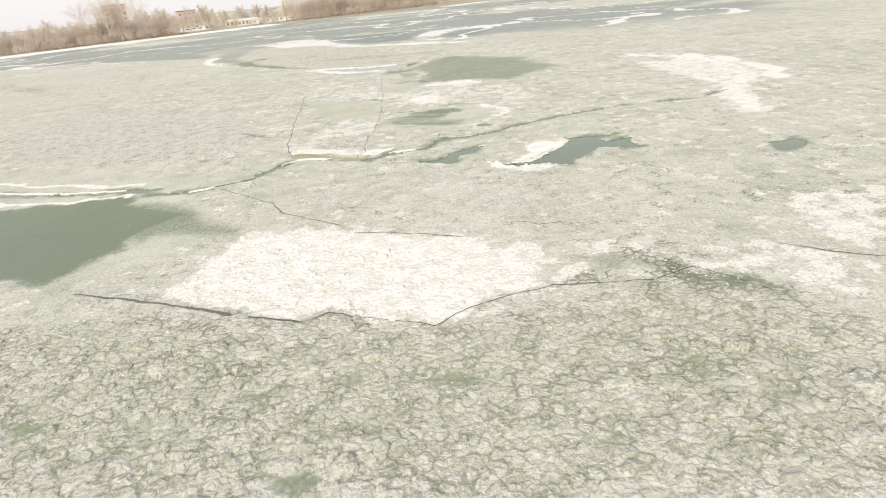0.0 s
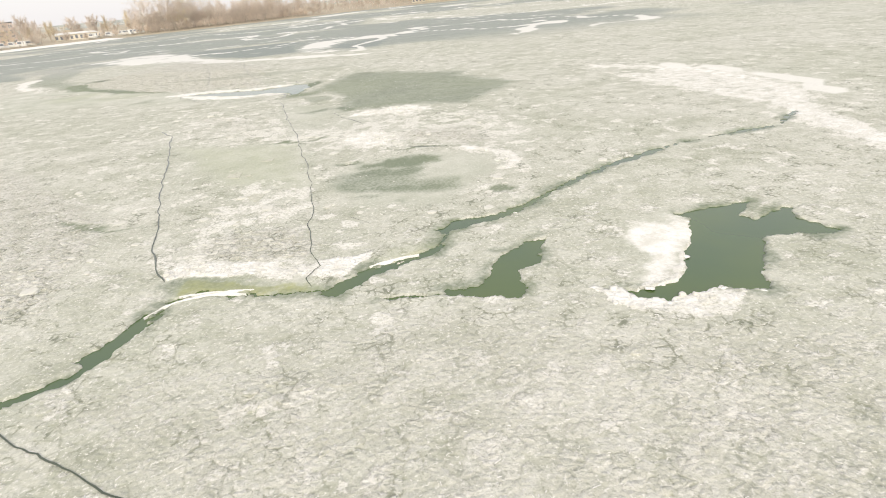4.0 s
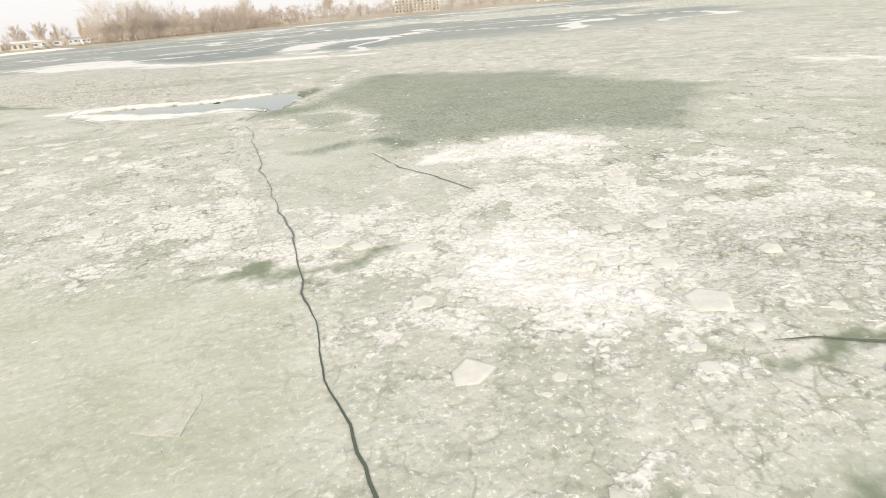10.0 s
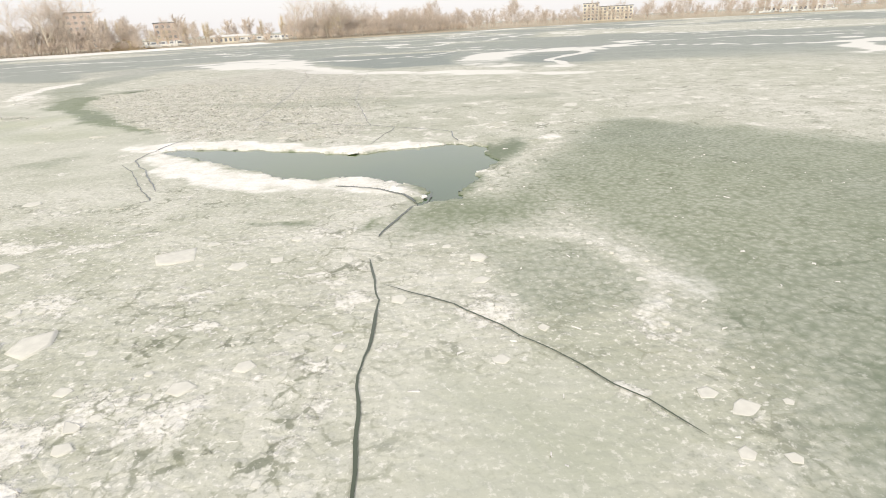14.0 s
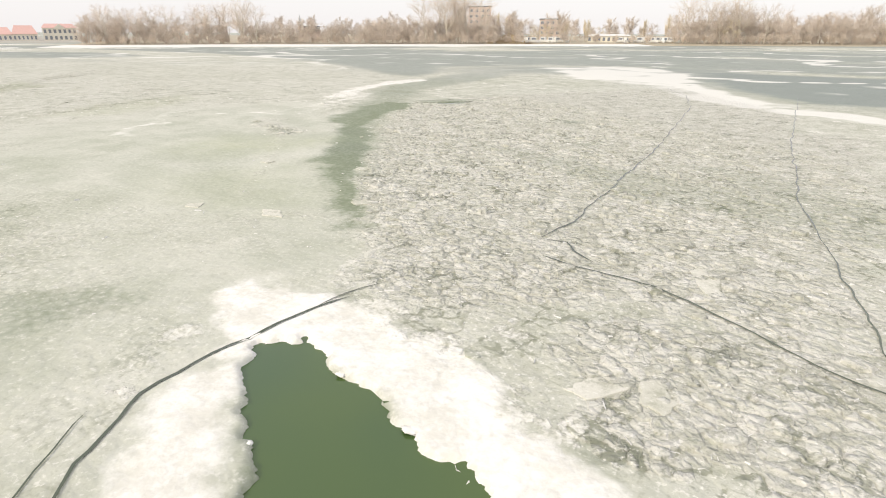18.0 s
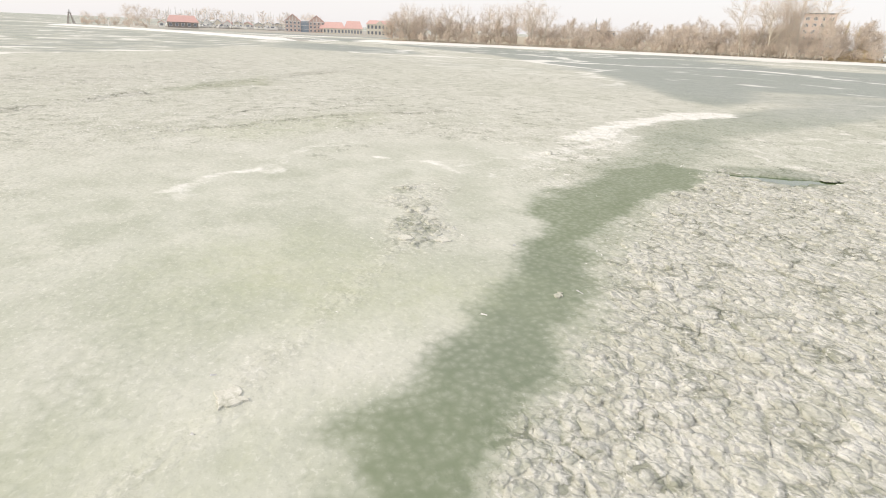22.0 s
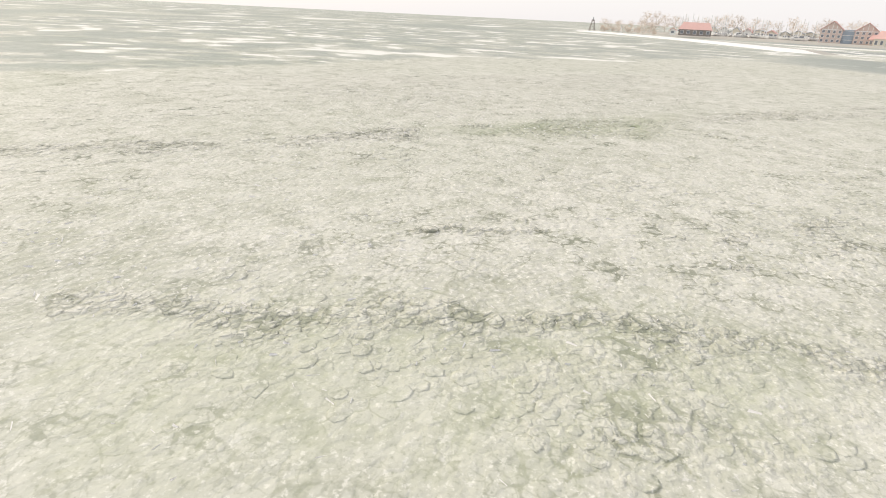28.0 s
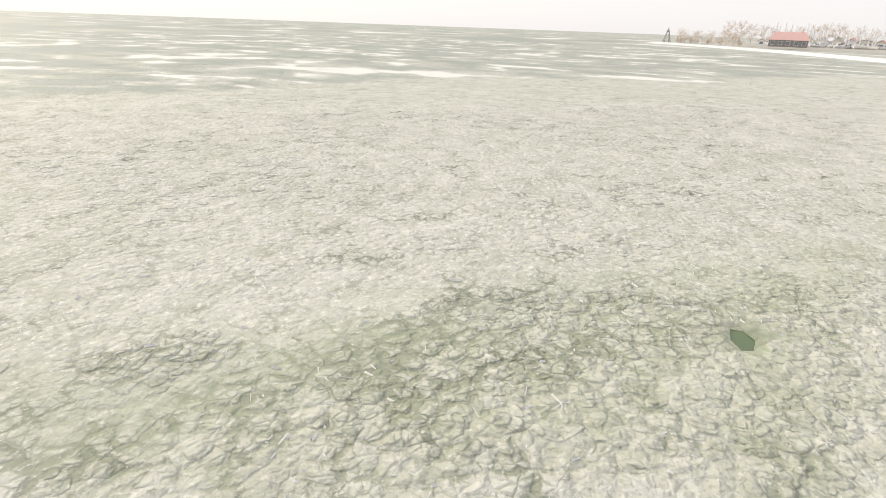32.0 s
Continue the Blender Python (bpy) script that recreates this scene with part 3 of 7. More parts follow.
area("calm", 2, 0.6, (-47.7, 114.8), (-49.1, 122.1), (-50, 132.5), (-44.2, 128.4), (-43.3, 118.6))
area("calm", 2, 0.6, (-16.9, 74.8), (-5.2, 66.7), (-5.1, 59.2), (-5.1, 56.7), (-10.9, 59))
area("calm", 1.5, 0.8, (-6.1, 86.8), (-2.3, 85.5), (-1.7, 82.5), (-1.7, 79.4), (-1.4, 77), (-5.9, 77.6), (-6, 81.5))
area("calm", 2, 0.5, (-17.7, 24.8), (-12, 29), (-17.2, 33.9), (-14.6, 41.5), (-33.5, 49.3), (-43.5, 52.6))
area("calm", 1.5, 1, (-21.4, 105.7), (-22.5, 107.2), (-21.8, 108.5), (-20.2, 109), (-19.5, 108.7), (-19.4, 107.8))
area("pool", 0, 1, (-19.2, 106.1), (-18.8, 106.7), (-16.9, 106.3), (-14.7, 105.7), (-12.7, 104.9), (-11.3, 104.5), (-10.4, 103.9), (-9.6, 103.7), (-8.8, 103.4), (-8.3, 103.3), (-7.4, 104), (-6.4, 104.1), (-5.3, 104.5), (-4.4, 104.7), (-2.6, 103.6), (-3, 102.3), (-2.5, 100.7), (-3.1, 99.6), (-3.7, 98.9), (-3.6, 97.8), (-4.3, 96.5), (-4.4, 95.7), (-5.4, 95.4), (-5.8, 95.1), (-5.4, 96.6), (-5.8, 97.3), (-8.1, 99.1), (-8.7, 99.1), (-9.4, 99), (-10, 98.7), (-10.8, 99.4), (-11.3, 99.3), (-12.5, 100.7), (-13.7, 101.4), (-15.4, 103.2), (-17.8, 104.8))
area("snow", 0.6, 1, (-21.7, 106.7), (-21.9, 108.1), (-19.2, 108.5), (-16, 108.3), (-13.6, 107.3), (-11.3, 105.4), (-9.8, 104.9), (-8.5, 104.7), (-6.3, 105.8), (-5, 105.4), (-4.4, 104.5), (-5.4, 104.2), (-6.5, 103.9), (-7.4, 103.7), (-8.3, 103.2), (-8.8, 103.2), (-9.5, 103.5), (-10.3, 103.7), (-11.3, 104.3), (-12.6, 104.7), (-14.5, 105.4), (-16.7, 106), (-18.5, 106.3), (-19.5, 105.3))
area("snow", 0.8, 0.9, (-19.2, 106.1), (-19.6, 104.4), (-17.1, 100.6), (-14.4, 99.2), (-12.7, 98.1), (-11.2, 97.5), (-8.7, 97.4), (-7.2, 96.5), (-5.9, 95.6), (-5.3, 96), (-5.8, 97.3), (-8.1, 99), (-8.6, 99), (-9.4, 98.9), (-9.9, 98.6), (-10.7, 99.3), (-11.3, 99.2), (-12.4, 100.5), (-13.6, 101.2), (-15.2, 102.9), (-17.5, 104.5))
area("calm", 1, 1, (-22, 106.9), (-19.3, 108.6), (-13.6, 107.3), (-9.8, 104.9), (-6.3, 105.8), (-5, 105.4), (-7.4, 103.7), (-8.8, 103.2), (-11.3, 104.3), (-14.5, 105.4), (-18.5, 106.3), (-13.6, 101.2), (-10.7, 99.3), (-9.4, 98.9), (-8.1, 99), (-5.9, 95.6), (-8.7, 97.4), (-11.2, 97.5), (-14.4, 99.2), (-17.1, 100.6))
line("crack", 0.1, 1, (-19.2, 108.5), (-19.4, 106.8), (-19.5, 105.4), (-19.4, 104), (-17.8, 101.6), (-16.4, 99.4), (-15.7, 98.2))
line("crack", 0.06, 1, (-19.6, 103.3), (-18, 101.2), (-17, 99.4), (-16.1, 98.1), (-15.4, 96.9), (-15.8, 96.6))
line("crack", 0.06, 1, (-9, 110.7), (-9.6, 114.2), (-11.3, 122), (-12.7, 135.3), (-14.3, 163.7))
line("crack", 0.08, 1, (-16.7, 113.3), (-15.7, 113.2), (-14.5, 113.2), (-13.7, 113.1), (-9.5, 111), (-8.2, 110.5), (-7.5, 110.1), (-4.3, 107.7), (-4.2, 106.3), (-4, 105))
line("crack", 0.06, 1, (-7.5, 110.1), (-7.5, 109), (-8.1, 106.9), (-8.5, 104.9))
line("crack", 0.07, 1, (-1.2, 77.1), (-1.1, 76.5), (-0.4, 74.8), (0.1, 73.3), (0.3, 72.4))
area("pool", 0, 1, (-2.9, 59.9), (-2.6, 60.1), (-1.9, 60.1), (-2.1, 60), (-2.6, 59.9))
line("ridge", 0.5, 0.45, (5.6, 60), (7.3, 57.3), (7.3, 54.6), (6.7, 53.7))
line("crack", 0.02, 1, (-5.3, 51.6), (-4.1, 50.8), (-3.4, 49.9), (-2.9, 49.1), (-2.7, 48.6))
area("pool", 0, 1, (-40.3, 138.8), (-38.9, 140.9), (-36.9, 143.5), (-37.7, 140.1))
area("thin", 1.2, 0.2, (-72.8, 113.2), (-77.3, 116.6), (-82.6, 120.8), (-93.8, 130.6), (-91.4, 130.3), (-80.6, 121.5), (-76.7, 119.1), (-73.7, 115.3))
area("rub", 3, 0.85, (-87.9, 90.4), (-137.7, 137.2), (-89.9, 128.7), (-82.1, 120.1), (-77.6, 115.2))
area("rub", 3, 0.6, (-78.7, 87.9), (-140.3, 139.1), (-80.9, 152.8), (-59.1, 138.2), (-55.8, 121.2), (-52.7, 110.5))
area("snow", 0.8, 0.8, (5.4, 36.7), (7.9, 36.9), (9.1, 36.2), (7.7, 35.7), (5.7, 35.7), (4.3, 37.5))
area("thin", 0.15, 0.6, (-8.5, 70), (-7.3, 69.7), (-6.8, 69.8), (-6.1, 69.3), (-5.4, 68.9), (-5.6, 68.6), (-6.1, 68.9), (-7.2, 69.4))
area("thin", 0.2, 0.8, (-5.3, 68.4), (-4.6, 68), (-4, 67.7), (-4.5, 67.8))
area("thin", 0.2, 0.85, (-4.3, 68.8), (-3.5, 69.1), (-3, 69.4), (-2.3, 69.7), (-2.9, 69.1), (-3.6, 68.8))
area("thin", 0.2, 0.7, (4.6, 51.1), (5.5, 51.2), (5.8, 50.2), (5.3, 49.8), (4.4, 50.2))
area("thin", 0.3, 0.5, (-10.4, 80.7), (-9.7, 80.3), (-9.4, 79.8), (-10, 80.2))
area("open", 0.45, 1.0, (-50.2, 123.7), (-51.1, 123.9), (-49.4, 123.9))
area("open", 0.45, 1.0, (-50.3, 124.5), (-49.5, 124.8), (-49.5, 124.6))
area("open", 0.45, 1.0, (-48.8, 122.6), (-48.8, 122.7), (-47.9, 122.8), (-48.2, 122.7))
area("open", 0.45, 1.0, (-57.3, 120.3), (-57.5, 120.5), (-57.5, 120.9), (-57.2, 120.7))
area("open", 0.45, 1.0, (-59.3, 124.1), (-59.7, 124.5), (-59.5, 124.9), (-59.1, 124.6))
area("open", 0.45, 1.0, (-59.6, 125.6), (-60, 126.3), (-59.9, 127), (-59.6, 126.3))
area("open", 0.45, 1.0, (-58.1, 125.9), (-58.8, 126.5), (-58.6, 126.8), (-58.2, 126.3))
area("open", 0.45, 1.0, (-58, 120), (-58.5, 120.5), (-58.7, 121.4), (-58.2, 120.8))
area("open", 0.45, 1.0, (-62.1, 119.6), (-63.2, 120.7), (-64.1, 122), (-62.9, 120.8))
area("thin", 0.3, 0.8, (-6.1, 11.2), (-5.4, 11.4), (-4.4, 11), (-5.1, 10.8))
area("thin", 0.3, 0.8, (7.2, 14.5), (7.6, 14.8), (7.9, 14.3), (7.3, 14.1))
area("thin", 0.3, 0.7, (0.7, 14.8), (1.3, 15), (1.8, 14.4), (1.2, 14.3))
area("thin", 0.3, 0.7, (10.4, 12.4), (10.9, 12.4), (10.8, 12.1), (10.3, 12.1))
area("thin", 0.4, 0.7, (-14.1, 14.7), (-13.2, 14.9), (-12.4, 14.4), (-13.2, 14.2))
area("thin", 0.5, 0.75, (10, 21.3), (11.1, 20), (12.9, 18.2), (11.9, 18), (10.1, 19.4))
area("thin", 0.3, 0.7, (-3.9, 15.2), (-3.1, 15.4), (-2.5, 15), (-3.1, 14.7))
area("thin", 0.4, 0.6, (-11, 15.7), (-9, 12.9), (-8.5, 12.5), (-9.5, 12.9))
area("calm", 2, 0.8, (-25.5, 103.2), (-21.9, 105.9), (-18.2, 102.1), (-17, 100.3), (-17.7, 99.9))
area("calm", 2, 0.5, (-27.9, 102.4), (-19.1, 103), (-15.5, 96.7), (-16.4, 96.1))
line("ridge", 0.25, 1, (-39.7, 46.7), (-36.3, 45.9), (-28.9, 43), (-22.7, 41.1))
line("ridge", 0.3, 1, (-34.9, 40.2), (-32.1, 39.8), (-26.5, 38.8), (-22.3, 38.6))
area("snow", 1.5, 0.55, (18.6, 27.8), (23.9, 27.1), (19.8, 20.8), (16.3, 22.2))
area("snow", 1, 0.6, (29.2, 80.2), (38.4, 79.3), (34.3, 60.2), (29.7, 53.7), (29.4, 49.3), (26.1, 44.6), (30, 58.9))
line("streak", 1.2, 1, (35.1, 96.1), (37.9, 78.4), (38, 65.5), (35.7, 59.7))
area("rub", 2, 0.9, (-77.6, 115.2), (-82.7, 120.9), (-89.1, 128.5), (-81.7, 127.7), (-76.3, 118.3))
area("thin", 0.9, 0.33, (-77.6, 116.7), (-78.8, 117.2), (-80.3, 118.5), (-81.4, 120.6), (-79.9, 119.6), (-78.3, 118.6), (-77.1, 118.5))
area("thin", 0.9, 0.33, (-82.1, 120.1), (-84.5, 121.2), (-86.4, 123.1), (-86.1, 123.7), (-83.5, 122.2), (-82, 121.3))
area("open", 0.45, 1.0, (-80.9, 123.9), (-81.3, 124.1), (-81.1, 124.3), (-80.8, 124.1))
area("open", 0.45, 1.0, (-80, 123.7), (-80.6, 123.6), (-80.4, 123.7))
area("snow", 0.7, 0.8, (8.1, 43.5), (9.6, 43.5), (11, 43), (9.9, 41.1), (7.9, 39), (7.2, 38.1), (5.7, 37.7), (5.8, 38.4), (6.8, 40.2), (7.3, 42))
area("calm", 0.8, 1, (7.8, 42.8), (10.6, 43.6), (9.9, 41.2), (7.9, 39.2), (7.4, 40.8))
line("spar", 0.072, 1, (-12, 43.3), (-11.5, 43.8), (-10.8, 44), (-10.1, 44.2), (-9.2, 44.1), (-8.2, 43.5))
line("spar", 0.054, 1, (-3.5, 43.9), (-2.4, 44.1), (-1, 44.2))
line("spar", 0.045, 1, (-17.7, 38.4), (-16.7, 38.7), (-15.7, 39.1))
line("spar", 0.054, 1, (-11, 44.5), (-9.5, 44.3), (-7.9, 43.8))
line("spar", 0.063, 1, (-36.9, 42.9), (-34.3, 42.9), (-27.8, 41), (-22.8, 40.3))
line("ridge", 0.6, 0.28, (-47.5, 120.2), (-49.2, 121), (-49.7, 122.8), (-50.3, 124.4), (-52, 127.2), (-54, 132.3))
line("ridge", 0.6, 0.25, (-40.3, 113.6), (-41.4, 115.3), (-43.9, 116.9), (-46.8, 120.2), (-49.4, 124.5))
line("ridge", 0.5, 0.28, (-48, 123.8), (-46.7, 124.6), (-46, 126.2), (-44.3, 126.3))
area("thin", 0.5, 0.35, (-10.1, 45.6), (-8, 44.9), (-7, 43.8), (-8.3, 44.1))
area("thin", 1, 0.6, (-21.2, 36.8), (-17.2, 35.8), (-14.2, 32.5), (-11.7, 29.8), (-11.5, 28.6), (-13.9, 29.9), (-15.7, 30.1), (-17.1, 28.8))
area("thin", 0.4, 0.45, (5.7, 23), (7.9, 22), (10.6, 21.6), (10, 21), (7.2, 21.2), (6.1, 22))
line("ridge", 0.12, 0.45, (-42.6, 128.3), (-43.4, 129), (-44.2, 129.7), (-44.8, 130.9))
line("ridge", 0.35, 0.5, (-44.3, 116.8), (-45.4, 116.8), (-46.4, 117.4), (-47, 119.2))
line("ridge", 0.3, 0.45, (-45, 126.8), (-44.6, 127.1), (-44.2, 127))
area("open", 0.45, 1.0, (-51.6, 124.2), (-50.9, 124.3), (-49.6, 124.4), (-50.2, 124.3))
area("open", 0.45, 1.0, (-50.7, 125.2), (-50.1, 125.3), (-49.9, 125.2))
area("open", 0.45, 1.0, (-49.2, 122.9), (-48.5, 123.1), (-48.1, 123.1))
area("thin", 0.2, 0.8, (-41.7, 124.3), (-41.7, 124.4), (-41.5, 124.4), (-41.5, 124.3))
area("thin", 0.25, 0.6, (-42.3, 123.9), (-42.3, 124.2), (-41.9, 124.3), (-41.9, 124))
area("thin", 0.6, 0.5, (-26.6, 137.2), (-24.9, 137.7), (-24.4, 135.8), (-25.4, 135))
area("thin", 0.8, 0.4, (-22.3, 129.4), (-21, 130.1), (-20.6, 128.3), (-21.4, 128.1))
area("snow", 0.3, 1, (3.9, 38.5), (5.1, 38.3), (5.1, 37.6), (6.2, 37.1), (7.9, 37.2), (6.9, 36), (4.9, 36.7), (4.1, 37.6))
area("snow", 0.5, 1, (-12, 46.4), (-11.2, 47.7), (-8.8, 47), (-6.6, 45.6), (-7, 44.7), (-8.7, 45.6), (-10.5, 46.2))
area("thin", 2.5, 0.2, (-44.3, 126.2), (-46, 132.9), (-41.2, 128.8), (-41.3, 124.9))
area("calm", 0.9, 1, (8.1, 43.5), (9.6, 43.5), (11, 43), (9.9, 41.1), (7.9, 39), (6.5, 38.4), (6, 38.6), (6.8, 40.2), (7.3, 42))
area("snow", 0.6, 0.9, (-12, 84.3), (-11.2, 84.7), (-10.5, 83.6), (-10.5, 82.6), (-11.1, 82.7))
area("snow", 0.15, 0.5, (-55.6, 121.6), (-56, 121.7), (-55.9, 122.2), (-55.5, 122.1))
area("rub", 2, 0.55, (-56.6, 115.5), (-59.6, 121.1), (-64.3, 132), (-57.8, 130.2), (-54.8, 123.2), (-54, 119.5))
area("snow", 0.08, 0.8, (-32.1, 116.5), (-32.1, 116.7), (-31.6, 116.8), (-31.6, 116.5))
area("thin", 0.12, 0.9, (-7.4, 69.7), (-6.6, 69.7), (-6.2, 69.6), (-6.1, 69.3), (-6.4, 69.3), (-7.2, 69.6))
area("open", 0.45, 1.0, (-62.4, 119.8), (-63.2, 120.7), (-63.7, 121.4), (-62.7, 120.8))
area("open", 0.45, 1.0, (-64.8, 123.1), (-65.2, 124.1), (-64.8, 123.7))
area("open", 0.45, 1.0, (-57.2, 120.3), (-57.6, 120.5), (-57.5, 121), (-57.2, 120.7))
area("open", 0.45, 1.0, (-60.1, 126.3), (-60.3, 127), (-59.8, 126.9), (-59.7, 126.5))
area("open", 0.45, 1.0, (-58.3, 126), (-58.9, 126.6), (-58.6, 126.8), (-58.3, 126.3))
area("open", 0.45, 1.0, (-59.2, 124.2), (-59.7, 124.5), (-59.5, 124.9), (-59.2, 124.5))
line("ridge", 0.14, 1, (10.2, 41.4), (8.8, 40), (7.7, 38.8), (7.2, 38.1), (5.9, 37.6))
line("ridge", 0.16, 1, (4, 38.4), (4.7, 38.1), (5.1, 37.4), (6.2, 37.1), (7.9, 37.2))
area("thin", 0.35, 0.5, (1.9, 42.7), (3.2, 43.2), (4.4, 43.7), (4, 44.2), (1.3, 43.1))
area("thin", 0.5, 0.4, (-42.3, 123.8), (-42.3, 124.4), (-41.8, 125), (-41.5, 124.4), (-41.6, 123.8))
area("rub", 1.2, 0.75, (-41.4, 122.5), (-42, 123.6), (-41.2, 124.2), (-39.9, 124.3), (-38.3, 124.3), (-36.7, 123.9), (-36.8, 121.8), (-38.1, 121.9), (-39.4, 122.5))
area("thin", 0.3, 0.45, (-39.7, 122.5), (-39.5, 123.1), (-38.7, 123), (-38.9, 122.6))
area("thin", 0.3, 0.45, (-37.7, 122.1), (-37.7, 122.5), (-37.3, 122.5), (-37.3, 122.2))

area("rub", 1.5, 0.5, (-67, 90.8), (-27.4, 73.5), (-15.9, 56.1), (-16.1, 45.1), (-40.1, 51.4))
area("snow", 1.2, 0.45, (-5.5, 28.1), (1.9, 25), (5, 20.2), (7.9, 21.7), (13.3, 22.3), (19.1, 20.9), (16.3, 17.3), (13.5, 18.5), (10.7, 22.3), (6, 24.3))
line("ridge", 1.2, 0.7, (31.9, 87.6), (38.4, 77.8), (36.5, 63.1), (29.9, 55.2), (27.9, 47.4))
area("snow", 1.0, 0.35, (-11.2, 77.1), (0.6, 73), (9.8, 72), (14.2, 65.9), (9.4, 56.9), (1.1, 64.7), (-8, 69.2))
area("thin", 0.15, 0.7, (-19.24, 57.12), (-16.7, 55.58), (-13.96, 53.6), (-16.48, 54.85), (-18.84, 56.03))
area("olive", 0.35, 0.9, (-11.3, 44.8), (-10.7, 46), (-8.3, 45), (-6, 43.4), (-5.5, 42.5), (-7.3, 43.3), (-9.5, 44.5))
area("olive", 0.4, 0.6, (-3.3, 44.7), (-1.2, 45.4), (0.1, 45), (-1.9, 44.3))
area("snow", 0.4, 0.9, (-12.3, 46.7), (-11.9, 48.2), (-10, 46.7), (-7.3, 45.6), (-5.9, 45.3), (-3.1, 45.6), (-4.7, 43.1), (-7, 44.7), (-8.7, 45.5), (-10.5, 46.1))
area("rub", 0.8, 1.0, (-10.5, 48.1), (-9.2, 49.7), (-7.3, 49.3), (-5.9, 48.1), (-6, 46.4), (-7.7, 46.6))
area("olive", 0.4, 0.8, (-2.6, 44.6), (-1.3, 45), (0, 44.8), (-0.8, 44.5), (-2.5, 44.1))
area("thin", 0.6, 0.8, (-2.1, 58.7), (-0.5, 59.4), (1.1, 59.7), (2.5, 59.6), (3, 58.5), (3, 57.2), (1.7, 57.1), (0, 57.6), (-1.4, 58))
area("thin", 1.0, 0.5, (-4, 57.3), (-3, 58), (-1.1, 57.1), (1, 55.5), (2.7, 53.9), (3.4, 52.9), (3.4, 51.9), (2.4, 51.6), (1.1, 52.1), (-0.4, 52.6), (-1.6, 53.5), (-3.1, 54.1), (-3.6, 55.1), (-3.7, 56.4))
area("thin", 0.8, 0.72, (-3.5, 55.7), (-2.6, 55.5), (-2.3, 54.6), (-0.9, 54.7), (3, 52.7), (3, 51.7), (1.1, 52.2), (-0.3, 52.7), (-1.5, 53.6), (-3, 54.3), (-3.4, 54.8))
area("thin", 0.4, 0.55, (-3, 53), (-2.2, 53.2), (-1.4, 52.7), (-2, 52.2), (-2.9, 52.6))
area("thin", 0.35, 0.4, (-0.8, 51.7), (-0.3, 51.2), (-0.6, 50.8), (-1, 51.3))
area("calm", 1.0, 0.7, (-4, 57.3), (-1.8, 59.7), (2.1, 60.2), (6.5, 58), (6.2, 54.2), (4.1, 51.7), (1.4, 49.7), (-2.8, 51.4), (-3.7, 54))
line("ridge", 0.35, 0.75, (6.1, 60), (7.7, 57.2), (7.7, 55.4), (6.3, 53.5))
area("thin", 0.12, 0.8, (0.46, 62.74), (1.97, 62.31), (3.12, 62.03), (5.04, 60.9), (3.31, 61.23), (1.8, 61.97))
area("thin", 0.12, 0.8, (-7.73, 69.64), (-6.57, 69.79), (-5.45, 68.85), (-6.37, 68.91))
area("olive", 1.5, 0.35, (-13, 70.9), (-5.7, 68.2), (-5.5, 61.6), (-5.3, 57.9), (-9.4, 59.8), (-12.8, 65.8))
plate(0.04, (-8.94, 56.29), (-8.43, 56.62), (-7.85, 56.21), (-8.34, 54.97))
plate(0.04, (-10.53, 61.19), (-10.26, 62.03), (-9.46, 61.94), (-9.62, 60.59))
plate(0.05, (-4.73, 52.13), (-4.48, 52.48), (-4.17, 52.4), (-4.5, 51.84))
plate(0.04, (-10.32, 61.77), (-9.72, 62.25), (-9.5, 62.03), (-9.66, 61.05))
plate(0.05, (-9.35, 60.92), (-8.86, 61.22), (-8.87, 60.95), (-9.1, 60.74))
plate(0.03, (-8.3, 64.2), (-7.28, 64.84), (-7.5, 63.83))
plate(0.03, (-10.39, 62.67), (-10.1, 63.05), (-10.03, 62.73))
plate(0.03, (-2.63, 60.58), (-2.41, 60.72), (-2.13, 60.56), (-2.37, 60.3))
area("thin", 0.1, 0.8, (1.81, 62.25), (2.66, 62.26), (3.99, 61.52), (5.13, 60.86), (4.59, 60.78), (2.7, 61.67))
area("thin", 0.12, 0.7, (-8.73, 63.18), (-8.43, 63.3), (-8.14, 62.83), (-8.4, 62.78))
area("thin", 1.6, 0.57, (-1.6, 99), (4.4, 109.8), (11.9, 103.4), (16, 94.9), (19.9, 84), (11, 75.6), (7.6, 78), (4, 78.9), (0.1, 79.2), (-1.5, 79.2), (0.2, 83.4), (-0.6, 91.6))
area("snow", 0.5, 0.8, (-1.6, 76.6), (0.5, 77.5), (3.7, 78.4), (5.9, 78.5), (7, 75.9), (7.2, 74.5), (5.8, 75.5), (3.7, 76.5), (0.7, 75.7))
area("snow", 1.2, 0.3, (0.3, 74.9), (3.5, 76.2), (6.6, 74.3), (5, 73.3))
area("snow", 1.0, 0.3, (-1.7, 69.5), (-0.7, 69.7), (0.4, 68.8), (2.1, 69.1), (4.6, 69.6), (0.3, 65.5), (-3.9, 66.5), (-3.9, 67.5), (-2.5, 68.4))
area("thin", 0.2, 0.6, (-7.52, 69.58), (-6.84, 69.87), (-6.1, 69.56), (-5.57, 68.99), (-4.02, 68.69), (-3.41, 68.96), (-2.58, 69.47), (-3.05, 68.93), (-3.81, 68.46), (-5.75, 68.56), (-6.61, 69.18))
area("thin", 0.15, 0.5, (-5.12, 68.12), (-4.18, 67.92), (-3.98, 67.71), (-4.52, 67.82))
area("calm", 1.2, 0.8, (-11.1, 70.3), (-8.4, 69.6), (-5.7, 68.5), (-5.5, 66.9), (-10.1, 68.1))
area("olive", 1.2, 0.5, (-10.8, 69.6), (-8.3, 69.3), (-5.8, 68.3), (-5.5, 66.9), (-10.1, 68.1))
